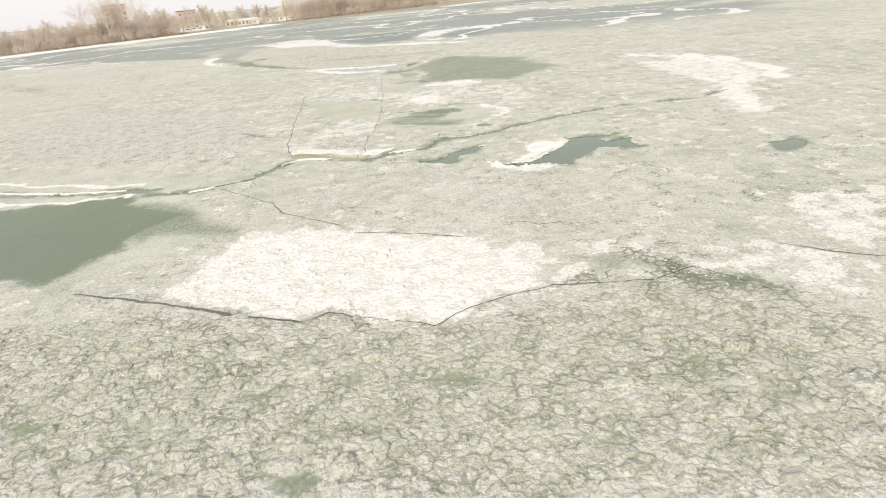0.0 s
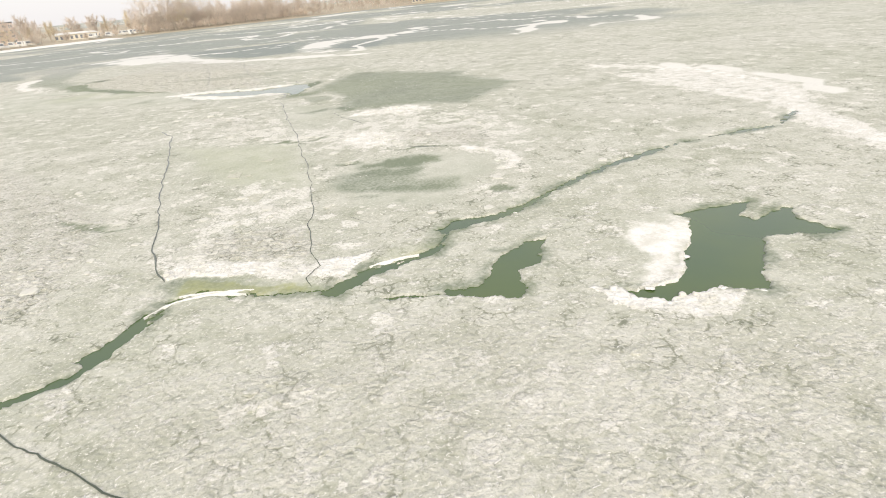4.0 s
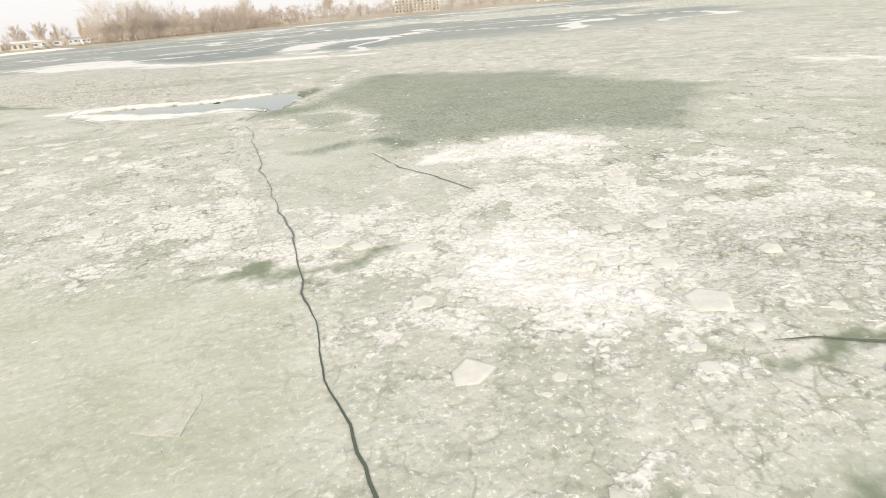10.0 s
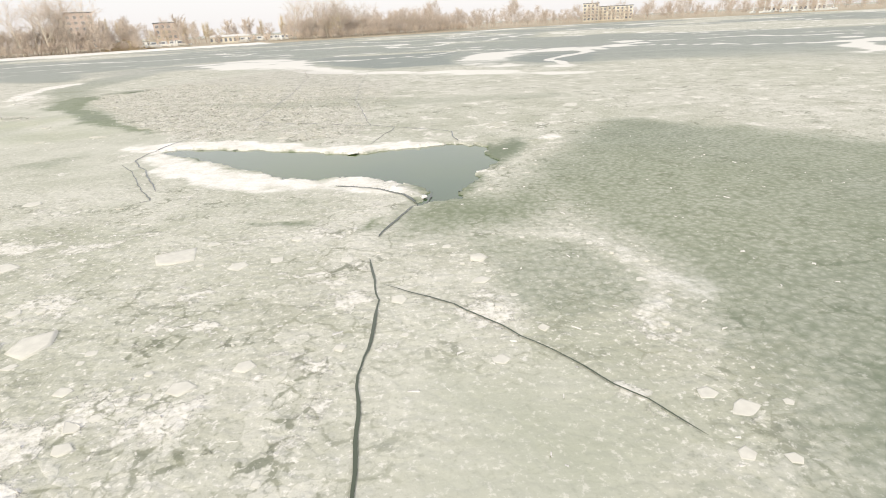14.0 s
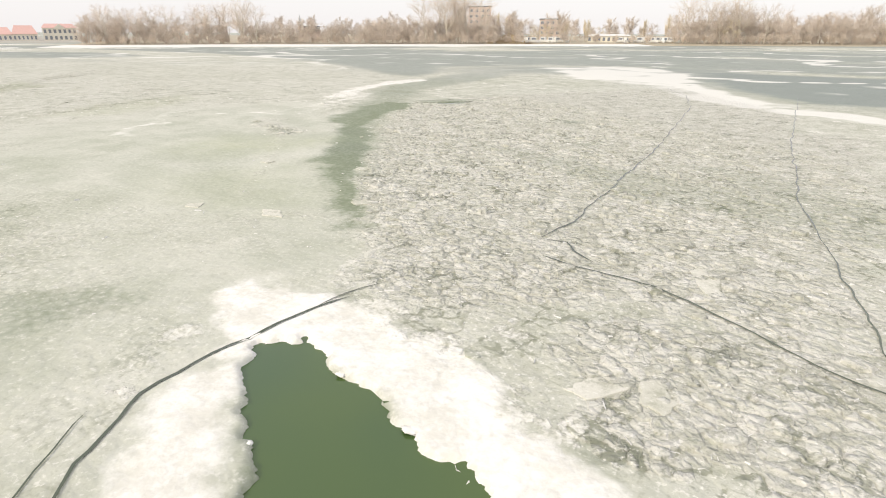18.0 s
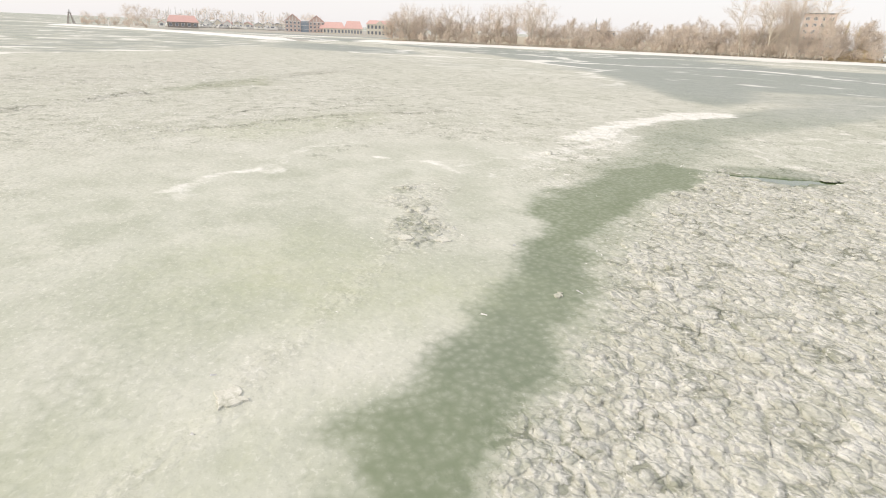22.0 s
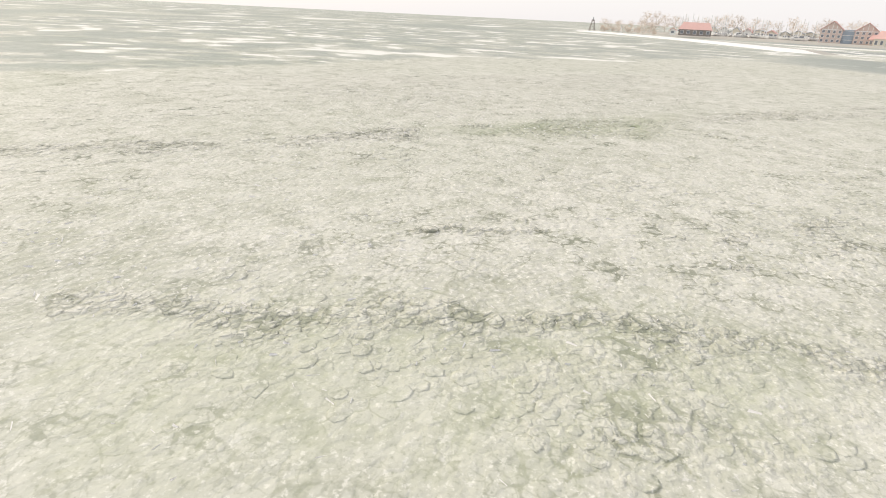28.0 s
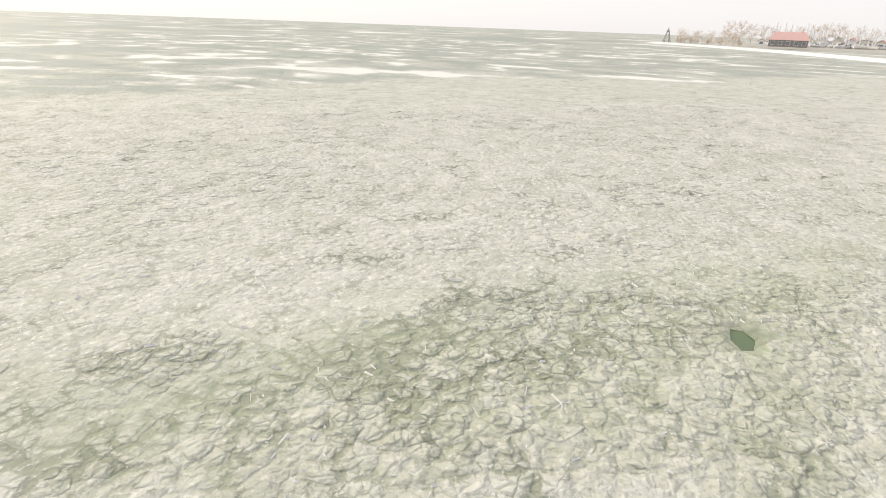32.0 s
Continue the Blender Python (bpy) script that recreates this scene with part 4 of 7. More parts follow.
area("chip", 1.5, 1.0, (-14.3, 76.7), (-11.9, 80.3), (-6.4, 81.2), (-5.3, 70.2), (-6.1, 69.7), (-8.6, 70.5), (-12.4, 72.7))
plate(0.05, (-11.4, 74.66), (-11.27, 74.98), (-10.82, 74.68), (-10.78, 74.11), (-11.17, 74.21))
plate(0.03, (-4.39, 70.11), (-3.83, 70.13), (-3.77, 69.65), (-4.14, 69.5))
plate(0.03, (-5.32, 70.39), (-5.11, 70.58), (-4.93, 70.23), (-5.24, 70.09))
area("thin", 1.6, 0.57, (-2.5, 97.2), (0.6, 103.1), (5.5, 106.7), (18.1, 97.1), (2.5, 79.3), (0.7, 79), (-0.6, 79.1), (-1.2, 80.5), (-1.9, 81.4), (-0.2, 83.3), (-0.1, 85.4), (-0.3, 86.8), (0.8, 89.2), (-1, 91.9))
area("thin", 0.4, 0.55, (-4.9, 81.8), (-3.3, 81.7), (-1.7, 82.4), (-1.9, 81.4), (-3.6, 81))
area("thin", 0.5, 0.8, (-1.5, 81.3), (-0.6, 81.8), (0.7, 80.5), (0.1, 79.1), (-0.7, 79.4), (-1.3, 80.5))
area("thin", 0.6, 0.4, (-4.7, 93.1), (-1.5, 91.3), (-0.8, 87.6), (-2.6, 87.3), (-4.1, 89.3))
area("snow", 0.8, 0.3, (-12.3, 84.6), (-11.1, 84.7), (-9.9, 83.1), (-10.7, 82.4), (-9.8, 81.4), (-10.1, 80.7), (-10.9, 79.8), (-11.8, 80.8), (-12.4, 83.6))
area("calm", 1.5, 0.7, (-5.9, 85.6), (-1.6, 85.3), (-1.5, 80), (-1.3, 77.1), (-5.8, 77.8))
area("olive", 1.5, 0.35, (-4.1, 78.1), (-2.3, 78), (-1.6, 77.2), (-5.2, 77.7))
line("crack", 0.05, 1.0, (-6.36, 89.08), (-4.81, 87.99), (-3.34, 86.37), (-2.36, 85.13), (-1.43, 83.89))
area("thin", 1.0, 0.35, (-11.9, 96.4), (-10.9, 96.8), (-9.9, 95.8), (-10.5, 95.4), (-11.3, 95.8))
area("thin", 0.8, 0.3, (-10.3, 96.3), (-9, 96.7), (-8.4, 96.1), (-9.3, 95.3))
area("calm", 1.5, 0.4, (-14.4, 95.8), (-12.3, 97.3), (-9, 96.7), (-8.2, 95.3), (-13, 94))
plate(0.06, (-16.13, 96.14), (-16.06, 96.25), (-15.9, 96.17), (-15.96, 96.06))
plate(0.06, (-2.43, 108.92), (-1.58, 109.97), (-1.15, 108.88), (-2.03, 107.97))
area("streak", 2.0, 0.9, (-53.8, 191.1), (-49.5, 200.9), (-40.3, 202), (-30.5, 189.8), (-22.1, 167.3), (-13.3, 154.3), (-2.3, 147.8), (11.1, 139.3), (9.8, 135.6), (1.2, 139.7), (-12.7, 148.4), (-26.2, 162.1), (-39.1, 173.6))
area("thin", 2.0, 0.8, (-31.1, 197), (0.3, 197), (-1.9, 173), (-1.5, 158.9), (-7.4, 158.1), (-13.6, 158), (-21.7, 169.3))
area("streak", 2.0, 0.8, (-2.1, 169.8), (2.8, 186), (16.6, 190.6), (28.7, 190.7), (23.9, 176.7), (13.9, 178.5), (6.3, 169.1), (4.2, 159.6), (7, 152.4), (14.2, 148.4), (12.7, 144.1), (1.9, 151), (-1.6, 157.4))
area("thin", 2.0, 0.8, (6.9, 168.9), (13.1, 175), (22.5, 172.5), (15.1, 151), (7.9, 154.2), (5.4, 160.2))
area("thin", 3.0, 0.6, (-209.5, 254.7), (-107.2, 246), (-38, 248), (45, 238), (30.3, 195.3), (1.4, 200.5), (-34.4, 206.2), (-57.6, 199.5), (-68.1, 184.8), (-78.5, 171.5))
area("thin", 1.5, 0.45, (-42.4, 132.6), (-52.9, 148.6), (-57.9, 172), (-54.2, 189.6), (-49.1, 170.6), (-46.4, 148.3), (-35.8, 129.2), (-26.4, 117.7), (-23, 112.2), (-26.5, 114.3))
area("thin", 1.2, 0.3, (-28.1, 126.6), (-13.5, 124), (1.3, 122.6), (5.2, 122.3), (4.2, 119.3), (-4.3, 118.8), (-15.8, 119.8))
area("thin", 0.8, 0.4, (-25.7, 104.1), (-23.4, 106.1), (-22.5, 105.1), (-23.4, 103.4))
area("rub", 1.0, 0.4, (-34.9, 107.2), (-30.2, 108.9), (-24.2, 111), (-24, 108.8), (-28.2, 106.3))
area("rub", 1.0, 0.8, (-14.8, 110.5), (-9.3, 112.8), (-9.5, 108.3), (-12, 106.6))
plate(0.06, (-12.86, 108.95), (-12.63, 109.28), (-12.13, 108.73), (-12.24, 108.34), (-12.57, 108.42))
plate(0.04, (-13.78, 108.12), (-13.6, 108.68), (-12.89, 108.74), (-13.35, 108.01))
plate(0.04, (-13.37, 114.88), (-13.05, 114.04), (-12, 112.51), (-12.59, 114.58))
area("thin", 0.5, 0.74, (-22.9, 111.7), (-23.3, 112.6), (-24.6, 113), (-25.6, 114.3), (-27.6, 116), (-29.7, 117.8), (-33.1, 121.7), (-36.9, 126.4), (-40, 132.5), (-42, 138.2), (-40.3, 139.1), (-37.5, 131.6), (-35.5, 127.2), (-30.7, 121.8), (-28.1, 119.1), (-26.8, 117.1), (-25.2, 115.5), (-24.2, 114.5), (-23.3, 113.5), (-22.9, 112.7), (-22.3, 112.4))
area("thin", 0.5, 0.5, (-41.4, 139.2), (-40.4, 142.4), (-37, 144), (-38.6, 139.9))
area("thin", 2.0, 0.15, (-28.5, 134.7), (-26.6, 136.3), (-24, 135.5), (-19.6, 129.5), (-19.3, 127.9), (-22.4, 129.3))
area("olive", 2.0, 0.4, (-30.2, 110.3), (-33.5, 112.4), (-31.5, 114.9), (-30.5, 117.6), (-25.8, 114.1), (-25.2, 112.2), (-27.5, 110.9))
line("ridge", 0.8, 0.8, (-51.3, 141.7), (-53.2, 146.3), (-55.7, 153.8), (-55, 158.5))
line("ridge", 0.6, 0.5, (-45.9, 131.2), (-46.3, 134.9), (-48.7, 142.4))
line("ridge", 0.5, 0.4, (-45.5, 116.8), (-46.4, 117.9), (-47.8, 121.4), (-48.1, 124.2))
plate(0.06, (-24.26, 113.99), (-24.31, 114.2), (-23.92, 114.6), (-23.64, 114.2), (-23.86, 113.83))
plate(0.05, (-27.67, 117.83), (-27.8, 118.22), (-27.15, 118.52), (-27.11, 117.75))
plate(0.05, (-32.11, 116.33), (-32.19, 116.64), (-31.66, 116.73), (-31.65, 116.27))
plate(0.05, (-23.27, 117.8), (-23.2, 118.18), (-22.61, 118.15), (-22.62, 117.6))
plate(0.06, (-22.52, 114.79), (-22.64, 115.24), (-22.34, 115.34), (-22.11, 114.83))
plate(0.05, (-20.48, 115.9), (-20.42, 116.27), (-20.16, 116.08), (-20.31, 115.78))
plate(0.05, (-25.57, 111.25), (-26.07, 111.69), (-25.48, 111.94), (-24.87, 111.52))
plate(0.05, (-28.54, 110.4), (-28.73, 110.71), (-28.33, 110.96), (-28.01, 110.56))
plate(0.04, (-21.2, 116.79), (-21.06, 117.08), (-20.75, 116.92), (-20.91, 116.66))
area("thin", 0.6, 0.7, (-32, 122.2), (-32.7, 122.7), (-33.7, 124.3), (-34.6, 124.5), (-36.1, 125.7), (-38.3, 126.6), (-40.6, 129.3), (-42.3, 134.2), (-42.4, 138.4), (-40.5, 138.4), (-38.8, 133), (-37.7, 130.6), (-35.7, 127.2), (-34.4, 126.8), (-33.3, 125.6), (-32.4, 123.7), (-31.8, 123.1))
area("rub", 1.1, 0.85, (-39.4, 121.9), (-40.6, 123.5), (-39.2, 124.5), (-38.1, 124.5), (-36.8, 123), (-36.3, 121.5), (-37.3, 121.2))
area("rub", 1.1, 0.75, (-36.6, 120.3), (-36.6, 121.2), (-35, 120.6), (-35.1, 119.8), (-35.8, 120.2))
area("thin", 0.3, 0.3, (-39.3, 122.3), (-40.1, 123.6), (-38.3, 123.8), (-36.5, 122.2), (-37.2, 121.6))
area("olive", 2.0, 0.6, (-38.7, 116), (-39.4, 119.3), (-35.6, 120.9), (-33.9, 123.4), (-32.2, 122.3), (-33.3, 118.8), (-34.8, 115.9))
line("ridge", 0.5, 0.5, (-43.9, 116.5), (-45.5, 117), (-46.8, 118.3), (-47.9, 120.3), (-50.7, 122.9), (-51.5, 125.1))
line("ridge", 0.4, 0.45, (-40.9, 127.5), (-43.5, 130), (-44.8, 131.9), (-44.7, 137.9), (-44.9, 142.1))
line("ridge", 0.8, 0.9, (-48.9, 138.3), (-51.4, 142.4), (-53.9, 148.2), (-54.5, 157.9))
line("ridge", 0.4, 0.35, (-43.5, 112.6), (-45.4, 114.8), (-45.5, 116.8))
line("ridge", 0.3, 0.4, (-34.3, 116.4), (-34.8, 117.3), (-35.5, 118.3), (-35, 118.9))
area("streak", 2.0, 0.32, (-185.9, 168.5), (-176.6, 190.5), (-137.2, 185), (-97.6, 178.7), (-83.6, 175.2), (-86.9, 167.2), (-93.2, 158.7), (-113.5, 155.3))
area("thin", 2.0, 0.6, (-234.6, 194.8), (-227.2, 238.8), (-124.6, 266.6), (-61.3, 172), (-58.9, 162.7), (-63.4, 163.2), (-81, 173.6), (-106.7, 186.4), (-158.8, 198))
plate(0.05, (-37.63, 121.81), (-37.82, 122.13), (-37.46, 122.24), (-37.38, 121.93))
plate(0.05, (-37.12, 122.73), (-37.27, 122.98), (-36.94, 123.23), (-36.83, 122.87))
plate(0.05, (-39.1, 123.26), (-39.29, 123.63), (-38.82, 123.67), (-38.74, 123.34))
plate(0.05, (-32.88, 123.71), (-32.94, 123.96), (-32.75, 123.92), (-32.7, 123.73))
line("ridge", 0.35, 0.6, (-44.8, 116.5), (-45.9, 116.9), (-46.8, 117.9), (-47.1, 119.2), (-46.2, 119.9), (-47.2, 120.5))
line("ridge", 0.3, 0.45, (-49.4, 120.3), (-49.9, 121.9), (-52.3, 123.8), (-51.1, 124.4))
line("ridge", 0.25, 0.6, (-47.9, 124.7), (-46.8, 125.4), (-46.1, 126.9), (-45.1, 127.1), (-43.6, 127))
line("ridge", 0.25, 0.45, (-45.1, 127.1), (-45.5, 128.8), (-46.4, 131.1), (-48.2, 133.8))
line("ridge", 0.25, 0.5, (-42.4, 128.2), (-43.7, 129.3), (-44.5, 130.2), (-44.9, 131.1))
area("open", 0.45, 1.0, (-50.87, 124.23), (-50.97, 124.39), (-49.62, 124.38), (-49.46, 124.28))
area("open", 0.45, 1.0, (-50.56, 125.08), (-50.48, 125.19), (-49.82, 125.25), (-49.89, 125.14))
area("open", 0.45, 1.0, (-49, 122.92), (-48.9, 123.03), (-48.05, 123.18), (-48.11, 123.11))
area("thin", 0.3, 0.5, (-42.4, 123.9), (-42.1, 124.4), (-41.7, 124.5), (-41.5, 124.1), (-42, 124))
area("rub", 0.5, 0.9, (-42.7, 124), (-43.2, 125), (-42.7, 125.2), (-41.5, 124.8), (-41.5, 123.7))
line("band", 0.5, 0.7, (-57, 116.5), (-58.2, 120.5), (-59.7, 122.7), (-61, 127.7), (-61.2, 133), (-61.5, 135.9))
line("band", 0.35, 0.6, (-66.9, 128.8), (-70.5, 133), (-73.1, 139.4))
line("band", 1.0, 0.6, (-64.4, 104.1), (-69.5, 109.9), (-76, 117.1), (-82.5, 122.4), (-105.9, 142.7), (-122.2, 173.8))
line("band", 0.5, 0.35, (-53.6, 110.9), (-55.8, 113.1), (-59.3, 115.9), (-65.7, 122.6), (-68.7, 129.1))
line("ridge", 0.5, 0.35, (-56.9, 108.8), (-59.3, 113.7), (-61.9, 117.6), (-63.9, 125.4))
area("open", 0.45, 1.0, (-56.63, 116.36), (-56.92, 116.72), (-57.05, 117.29), (-56.74, 116.95))
area("open", 0.45, 1.0, (-57.37, 117.91), (-57.61, 117.94), (-57.64, 118.47), (-57.44, 118.26))
area("open", 0.45, 1.0, (-57.25, 120.21), (-57.42, 120.49), (-57.56, 121.1), (-57.18, 120.57))
area("open", 0.45, 1.0, (-57.89, 119.98), (-58.32, 120.15), (-58.45, 120.57), (-58.02, 120.39))
area("open", 0.45, 1.0, (-59.11, 124.18), (-59.44, 124.23), (-59.33, 124.91), (-59.15, 124.54))
area("open", 0.45, 1.0, (-59.52, 125.59), (-60.2, 126.42), (-60.2, 127.6), (-59.72, 126.85))
area("open", 0.45, 1.0, (-58.13, 125.94), (-58.43, 126.07), (-58.9, 126.64), (-58.68, 126.79), (-58.2, 126.28))
area("open", 0.45, 1.0, (-57.3, 124.37), (-57.32, 124.72), (-57.48, 125.21), (-57.21, 124.85))
area("open", 0.45, 1.0, (-58.41, 126.94), (-58.89, 128.02), (-58.66, 127.93), (-58.41, 127.28))
area("open", 0.45, 1.0, (-57.35, 127.17), (-57.45, 127.53), (-57.26, 127.6), (-57.14, 127.32))
area("open", 0.45, 1.0, (-58.21, 128.29), (-58.45, 128.83), (-58.23, 128.66))
area("rub", 1.0, 0.8, (-56.2, 116.1), (-58.5, 117.7), (-58.8, 121.6), (-60.2, 124.6), (-60.8, 127.7), (-60, 130.8), (-57.8, 130.1), (-56.4, 127), (-57, 124.6), (-56.1, 120.1))
line("band", 0.18, 0.9, (-61.25, 118.54), (-62.24, 119.88), (-63.23, 120.67), (-64.09, 121.96), (-65.11, 124.08))
line("band", 0.15, 0.8, (-64.84, 129.02), (-65.77, 129.76), (-67.02, 130.6), (-68.51, 132.25))
line("band", 0.8, 0.75, (-65.9, 107.4), (-70.4, 110.5), (-73.2, 113), (-77.8, 116.9), (-83.6, 121.7), (-101.3, 142.4))
line("band", 0.35, 0.4, (-63.5, 104.7), (-66.2, 109.9), (-73, 116), (-82.2, 127.9))
line("ridge", 0.3, 0.35, (-58.1, 116.6), (-58.9, 117.3), (-59.8, 117.9))
area("snow", 0.3, 0.6, (-55.8, 121.4), (-56, 121.7), (-55.9, 122.2), (-55.5, 122.1), (-55.5, 121.8))
plate(0.04, (-75.39, 126.81), (-75.83, 127.06), (-75.62, 127.57), (-74.95, 127.53), (-74.86, 127.11))
plate(0.05, (-71.55, 128.12), (-71.71, 128.35), (-71.19, 128.29))
plate(0.04, (-77.93, 128.15), (-78.08, 128.62), (-77.73, 128.49))
area("open", 0.45, 1.0, (-67.93, 122.97), (-68.38, 123.27), (-69.06, 123.78), (-68.73, 123.66))
area("thin", 0.5, 0.34, (-76.8, 118.4), (-77.5, 118.2), (-78.8, 118.5), (-80.3, 119.1), (-81.9, 120.2), (-82.9, 121.3), (-82.5, 122.1), (-81.5, 122), (-80.5, 121.1), (-79.3, 120.1), (-78.2, 119.3), (-77.1, 118.9))
line("band", 0.35, 0.7, (-76.8, 118.4), (-77.5, 118.7), (-78.5, 119.4), (-79.8, 120.2), (-81.3, 121.6), (-82.1, 122.2))
line("band", 0.3, 0.7, (-82, 122.7), (-83.2, 123.7), (-84.7, 124.9), (-86.5, 126.3), (-89.6, 128.3))
area("open", 0.45, 1.0, (-81, 124.03), (-81.44, 124.24), (-81.06, 124.24))
area("pool", 0.0, 1.0, (-5.49, 42.45), (-4.71, 43.23), (-3.54, 43.81), (-2.07, 43.76), (-0.6, 44.66), (0.06, 44.78), (-0.31, 44.23), (-1.71, 43.71), (-3.34, 43.11), (-4.61, 42.36), (-4.92, 41.93))
area("pool", 0.0, 1.0, (0.24, 46.35), (1.23, 47.14), (2.64, 47.11), (3.89, 46.7), (2.76, 46.37), (1.26, 46.11), (0.26, 45.84))
area("pool", 0.0, 1.0, (-13.64, 41.01), (-13.06, 42.07), (-12.15, 43.52), (-11.89, 43.12), (-12.47, 41.73), (-13.11, 40.8))
area("thin", 0.8, 0.85, (-5.7, 96), (-5.5, 97.3), (-4.7, 100), (-3, 103.8), (-0.7, 105.1), (-2.3, 100.5), (-3.2, 99.7), (-4, 99.5), (-4.4, 98.6), (-3.8, 98.3), (-4.7, 96.3))
area("snow", 0.5, 0.6, (-4.1, 99.5), (-3.6, 99.7), (-3.3, 99.3), (-2.5, 99.7), (-2.8, 98.8), (-3.8, 98.4), (-4.2, 98.6))
area("rub", 3, 1.9, (-76.7, 118.5), (-78.5, 118.8), (-81.5, 120.5), (-84.3, 123.5), (-90.9, 128.5), (-81.5, 127), (-79.7, 123.8))
area("thin", 3, 0.24, (-77, 119.1), (-78.1, 119.4), (-80.8, 121.9), (-83.7, 125.4), (-85.9, 127.7), (-81.5, 127), (-79.7, 123.8))
area("calm", 2.0, 0.5, (-5, 78.2), (0.2, 79.9), (1.7, 73.9), (-1.2, 71.3), (-5.6, 72.4), (-5.9, 75.2))
area("thin", 1.2, 0.28, (-5.7, 79.1), (-4.5, 77), (-4, 75.6), (-5, 75.1), (-5.6, 76.4))
area("thin", 1.0, 0.22, (-3.1, 73.7), (-2, 73.1), (-2.7, 72.4), (-3.4, 72.8))
area("chip", 4.0, 0.7, (-11.6, 68.5), (-18.8, 77.5), (-15.4, 88), (1.5, 77.8), (5.7, 70.6), (1.6, 65.1))
area("rub", 1.0, 0.62, (-28.7, 112), (-30.5, 114.2), (-31.7, 116), (-39.4, 122), (-44.7, 127.4), (-38.9, 124.8), (-36.1, 121.2), (-31.1, 116.8), (-29.2, 114.2), (-27.8, 112.4))
area("rub", 0.8, 0.55, (-25.5, 109.1), (-26, 110.2), (-26.2, 111.9), (-24.6, 112.7), (-23.9, 112.2), (-24.6, 110.9), (-24.5, 109.5))
area("rub", 1.0, 0.5, (-35.2, 117.9), (-36.2, 119), (-36.7, 120.1), (-35.8, 120.3), (-35, 119.5), (-34.5, 118.5))
area("rub", 2.5, 0.6, (-21.6, 125), (-16.4, 141.8), (-8.5, 140), (-9.4, 110.6), (-11.7, 111.1), (-15.2, 111.5))
area("thin", 2.0, 0.3, (-17.1, 127.5), (-13.6, 127.9), (-9, 124.8), (-9.1, 119.9), (-12.4, 121.6))
area("rub", 1.5, 0.45, (-40, 108.9), (-34.1, 109.7), (-25.4, 111.5), (-22, 110.2), (-23, 108.1), (-28.5, 105.1))
area("open", 0.5, 0.8, (-62.6, 125.6), (-63.1, 126.1), (-63.4, 126.5), (-62.8, 126.1))
area("olive", 1.5, 0.4, (-19.17, 21.96), (-6.48, 18.40), (0.50, 17.19), (8.34, 19.54), (14.60, 15.80), (9.61, 9.12), (-12.33, 11.77))
area("thin", 0.22, 0.75, (-1.05, 15.37), (-0.36, 15.15), (0.26, 15.44), (0.62, 14.67), (-0.14, 14.42), (-0.71, 14.82))
area("thin", 0.22, 0.75, (6.92, 14.79), (7.45, 14.61), (8.07, 14.84), (8.16, 14.22), (7.41, 14.03), (7.04, 14.36))
area("thin", 0.22, 0.75, (-6.01, 11.45), (-4.96, 11.22), (-4.14, 11.47), (-3.41, 10.73), (-4.45, 10.53), (-5.37, 10.92))
area("thin", 0.22, 0.75, (-10.72, 13.35), (-9.79, 13.15), (-9.14, 13.33), (-8.39, 12.75), (-9.24, 12.61), (-10.10, 12.94))
area("thin", 0.22, 0.75, (-14.93, 14.96), (-13.88, 14.73), (-13.22, 14.94), (-12.27, 14.26), (-13.15, 14.09), (-14.16, 14.47))
area("thin", 0.22, 0.75, (3.58, 11.34), (4.10, 11.20), (4.64, 11.37), (4.83, 10.91), (4.17, 10.78), (3.77, 11.02))
area("thin", 0.22, 0.75, (-7.74, 15.39), (-7.08, 15.22), (-6.59, 15.40), (-6.07, 14.86), (-6.71, 14.72), (-7.32, 15.02))
area("thin", 0.22, 0.75, (8.86, 12.92), (9.45, 12.76), (10.14, 12.91), (10.25, 12.42), (9.43, 12.30), (9.01, 12.57))
area("thin", 0.22, 0.75, (2.75, 13.54), (3.23, 13.41), (3.71, 13.56), (3.91, 13.12), (3.32, 12.99), (2.94, 13.23))
area("olive", 1.6, 0.55, (-77.7, 116.9), (-80.6, 118.9), (-84.6, 122.4), (-90.9, 127.7), (-86.8, 127.6), (-81.7, 127.0), (-79.1, 122.7), (-76.9, 118.8))
area("open", 0.8, 0.65, (-77.4, 117.7), (-79.9, 119.3), (-83.2, 121.8), (-88.1, 125.8), (-84.6, 124.9), (-81.3, 122.5), (-78.4, 120.2), (-77.0, 118.7))
area("olive", 1.6, 0.45, (-56.4, 116.7), (-59.6, 121.1), (-61.7, 127.7), (-61.7, 130.7), (-58.0, 130.0), (-53.8, 120.4))
area("olive", 1.2, 0.5, (-14.7, 72.4), (-7.4, 68.4), (-6.1, 62.6), (-5.8, 57.4), (-10.4, 59.2))
area("thin", 0.7, 0.68, (-3.3, 57.0), (-1.5, 57.7), (1.1, 57.5), (2.0, 56.1), (1.2, 55.1), (-1.0, 55.6))


def near(x, y, pts, margin):
    xs, ys = [p[0] for p in pts], [p[1] for p in pts]
    return (x > min(xs) - margin) & (x < max(xs) + margin) & (y > min(ys) - margin) & (y < max(ys) + margin)


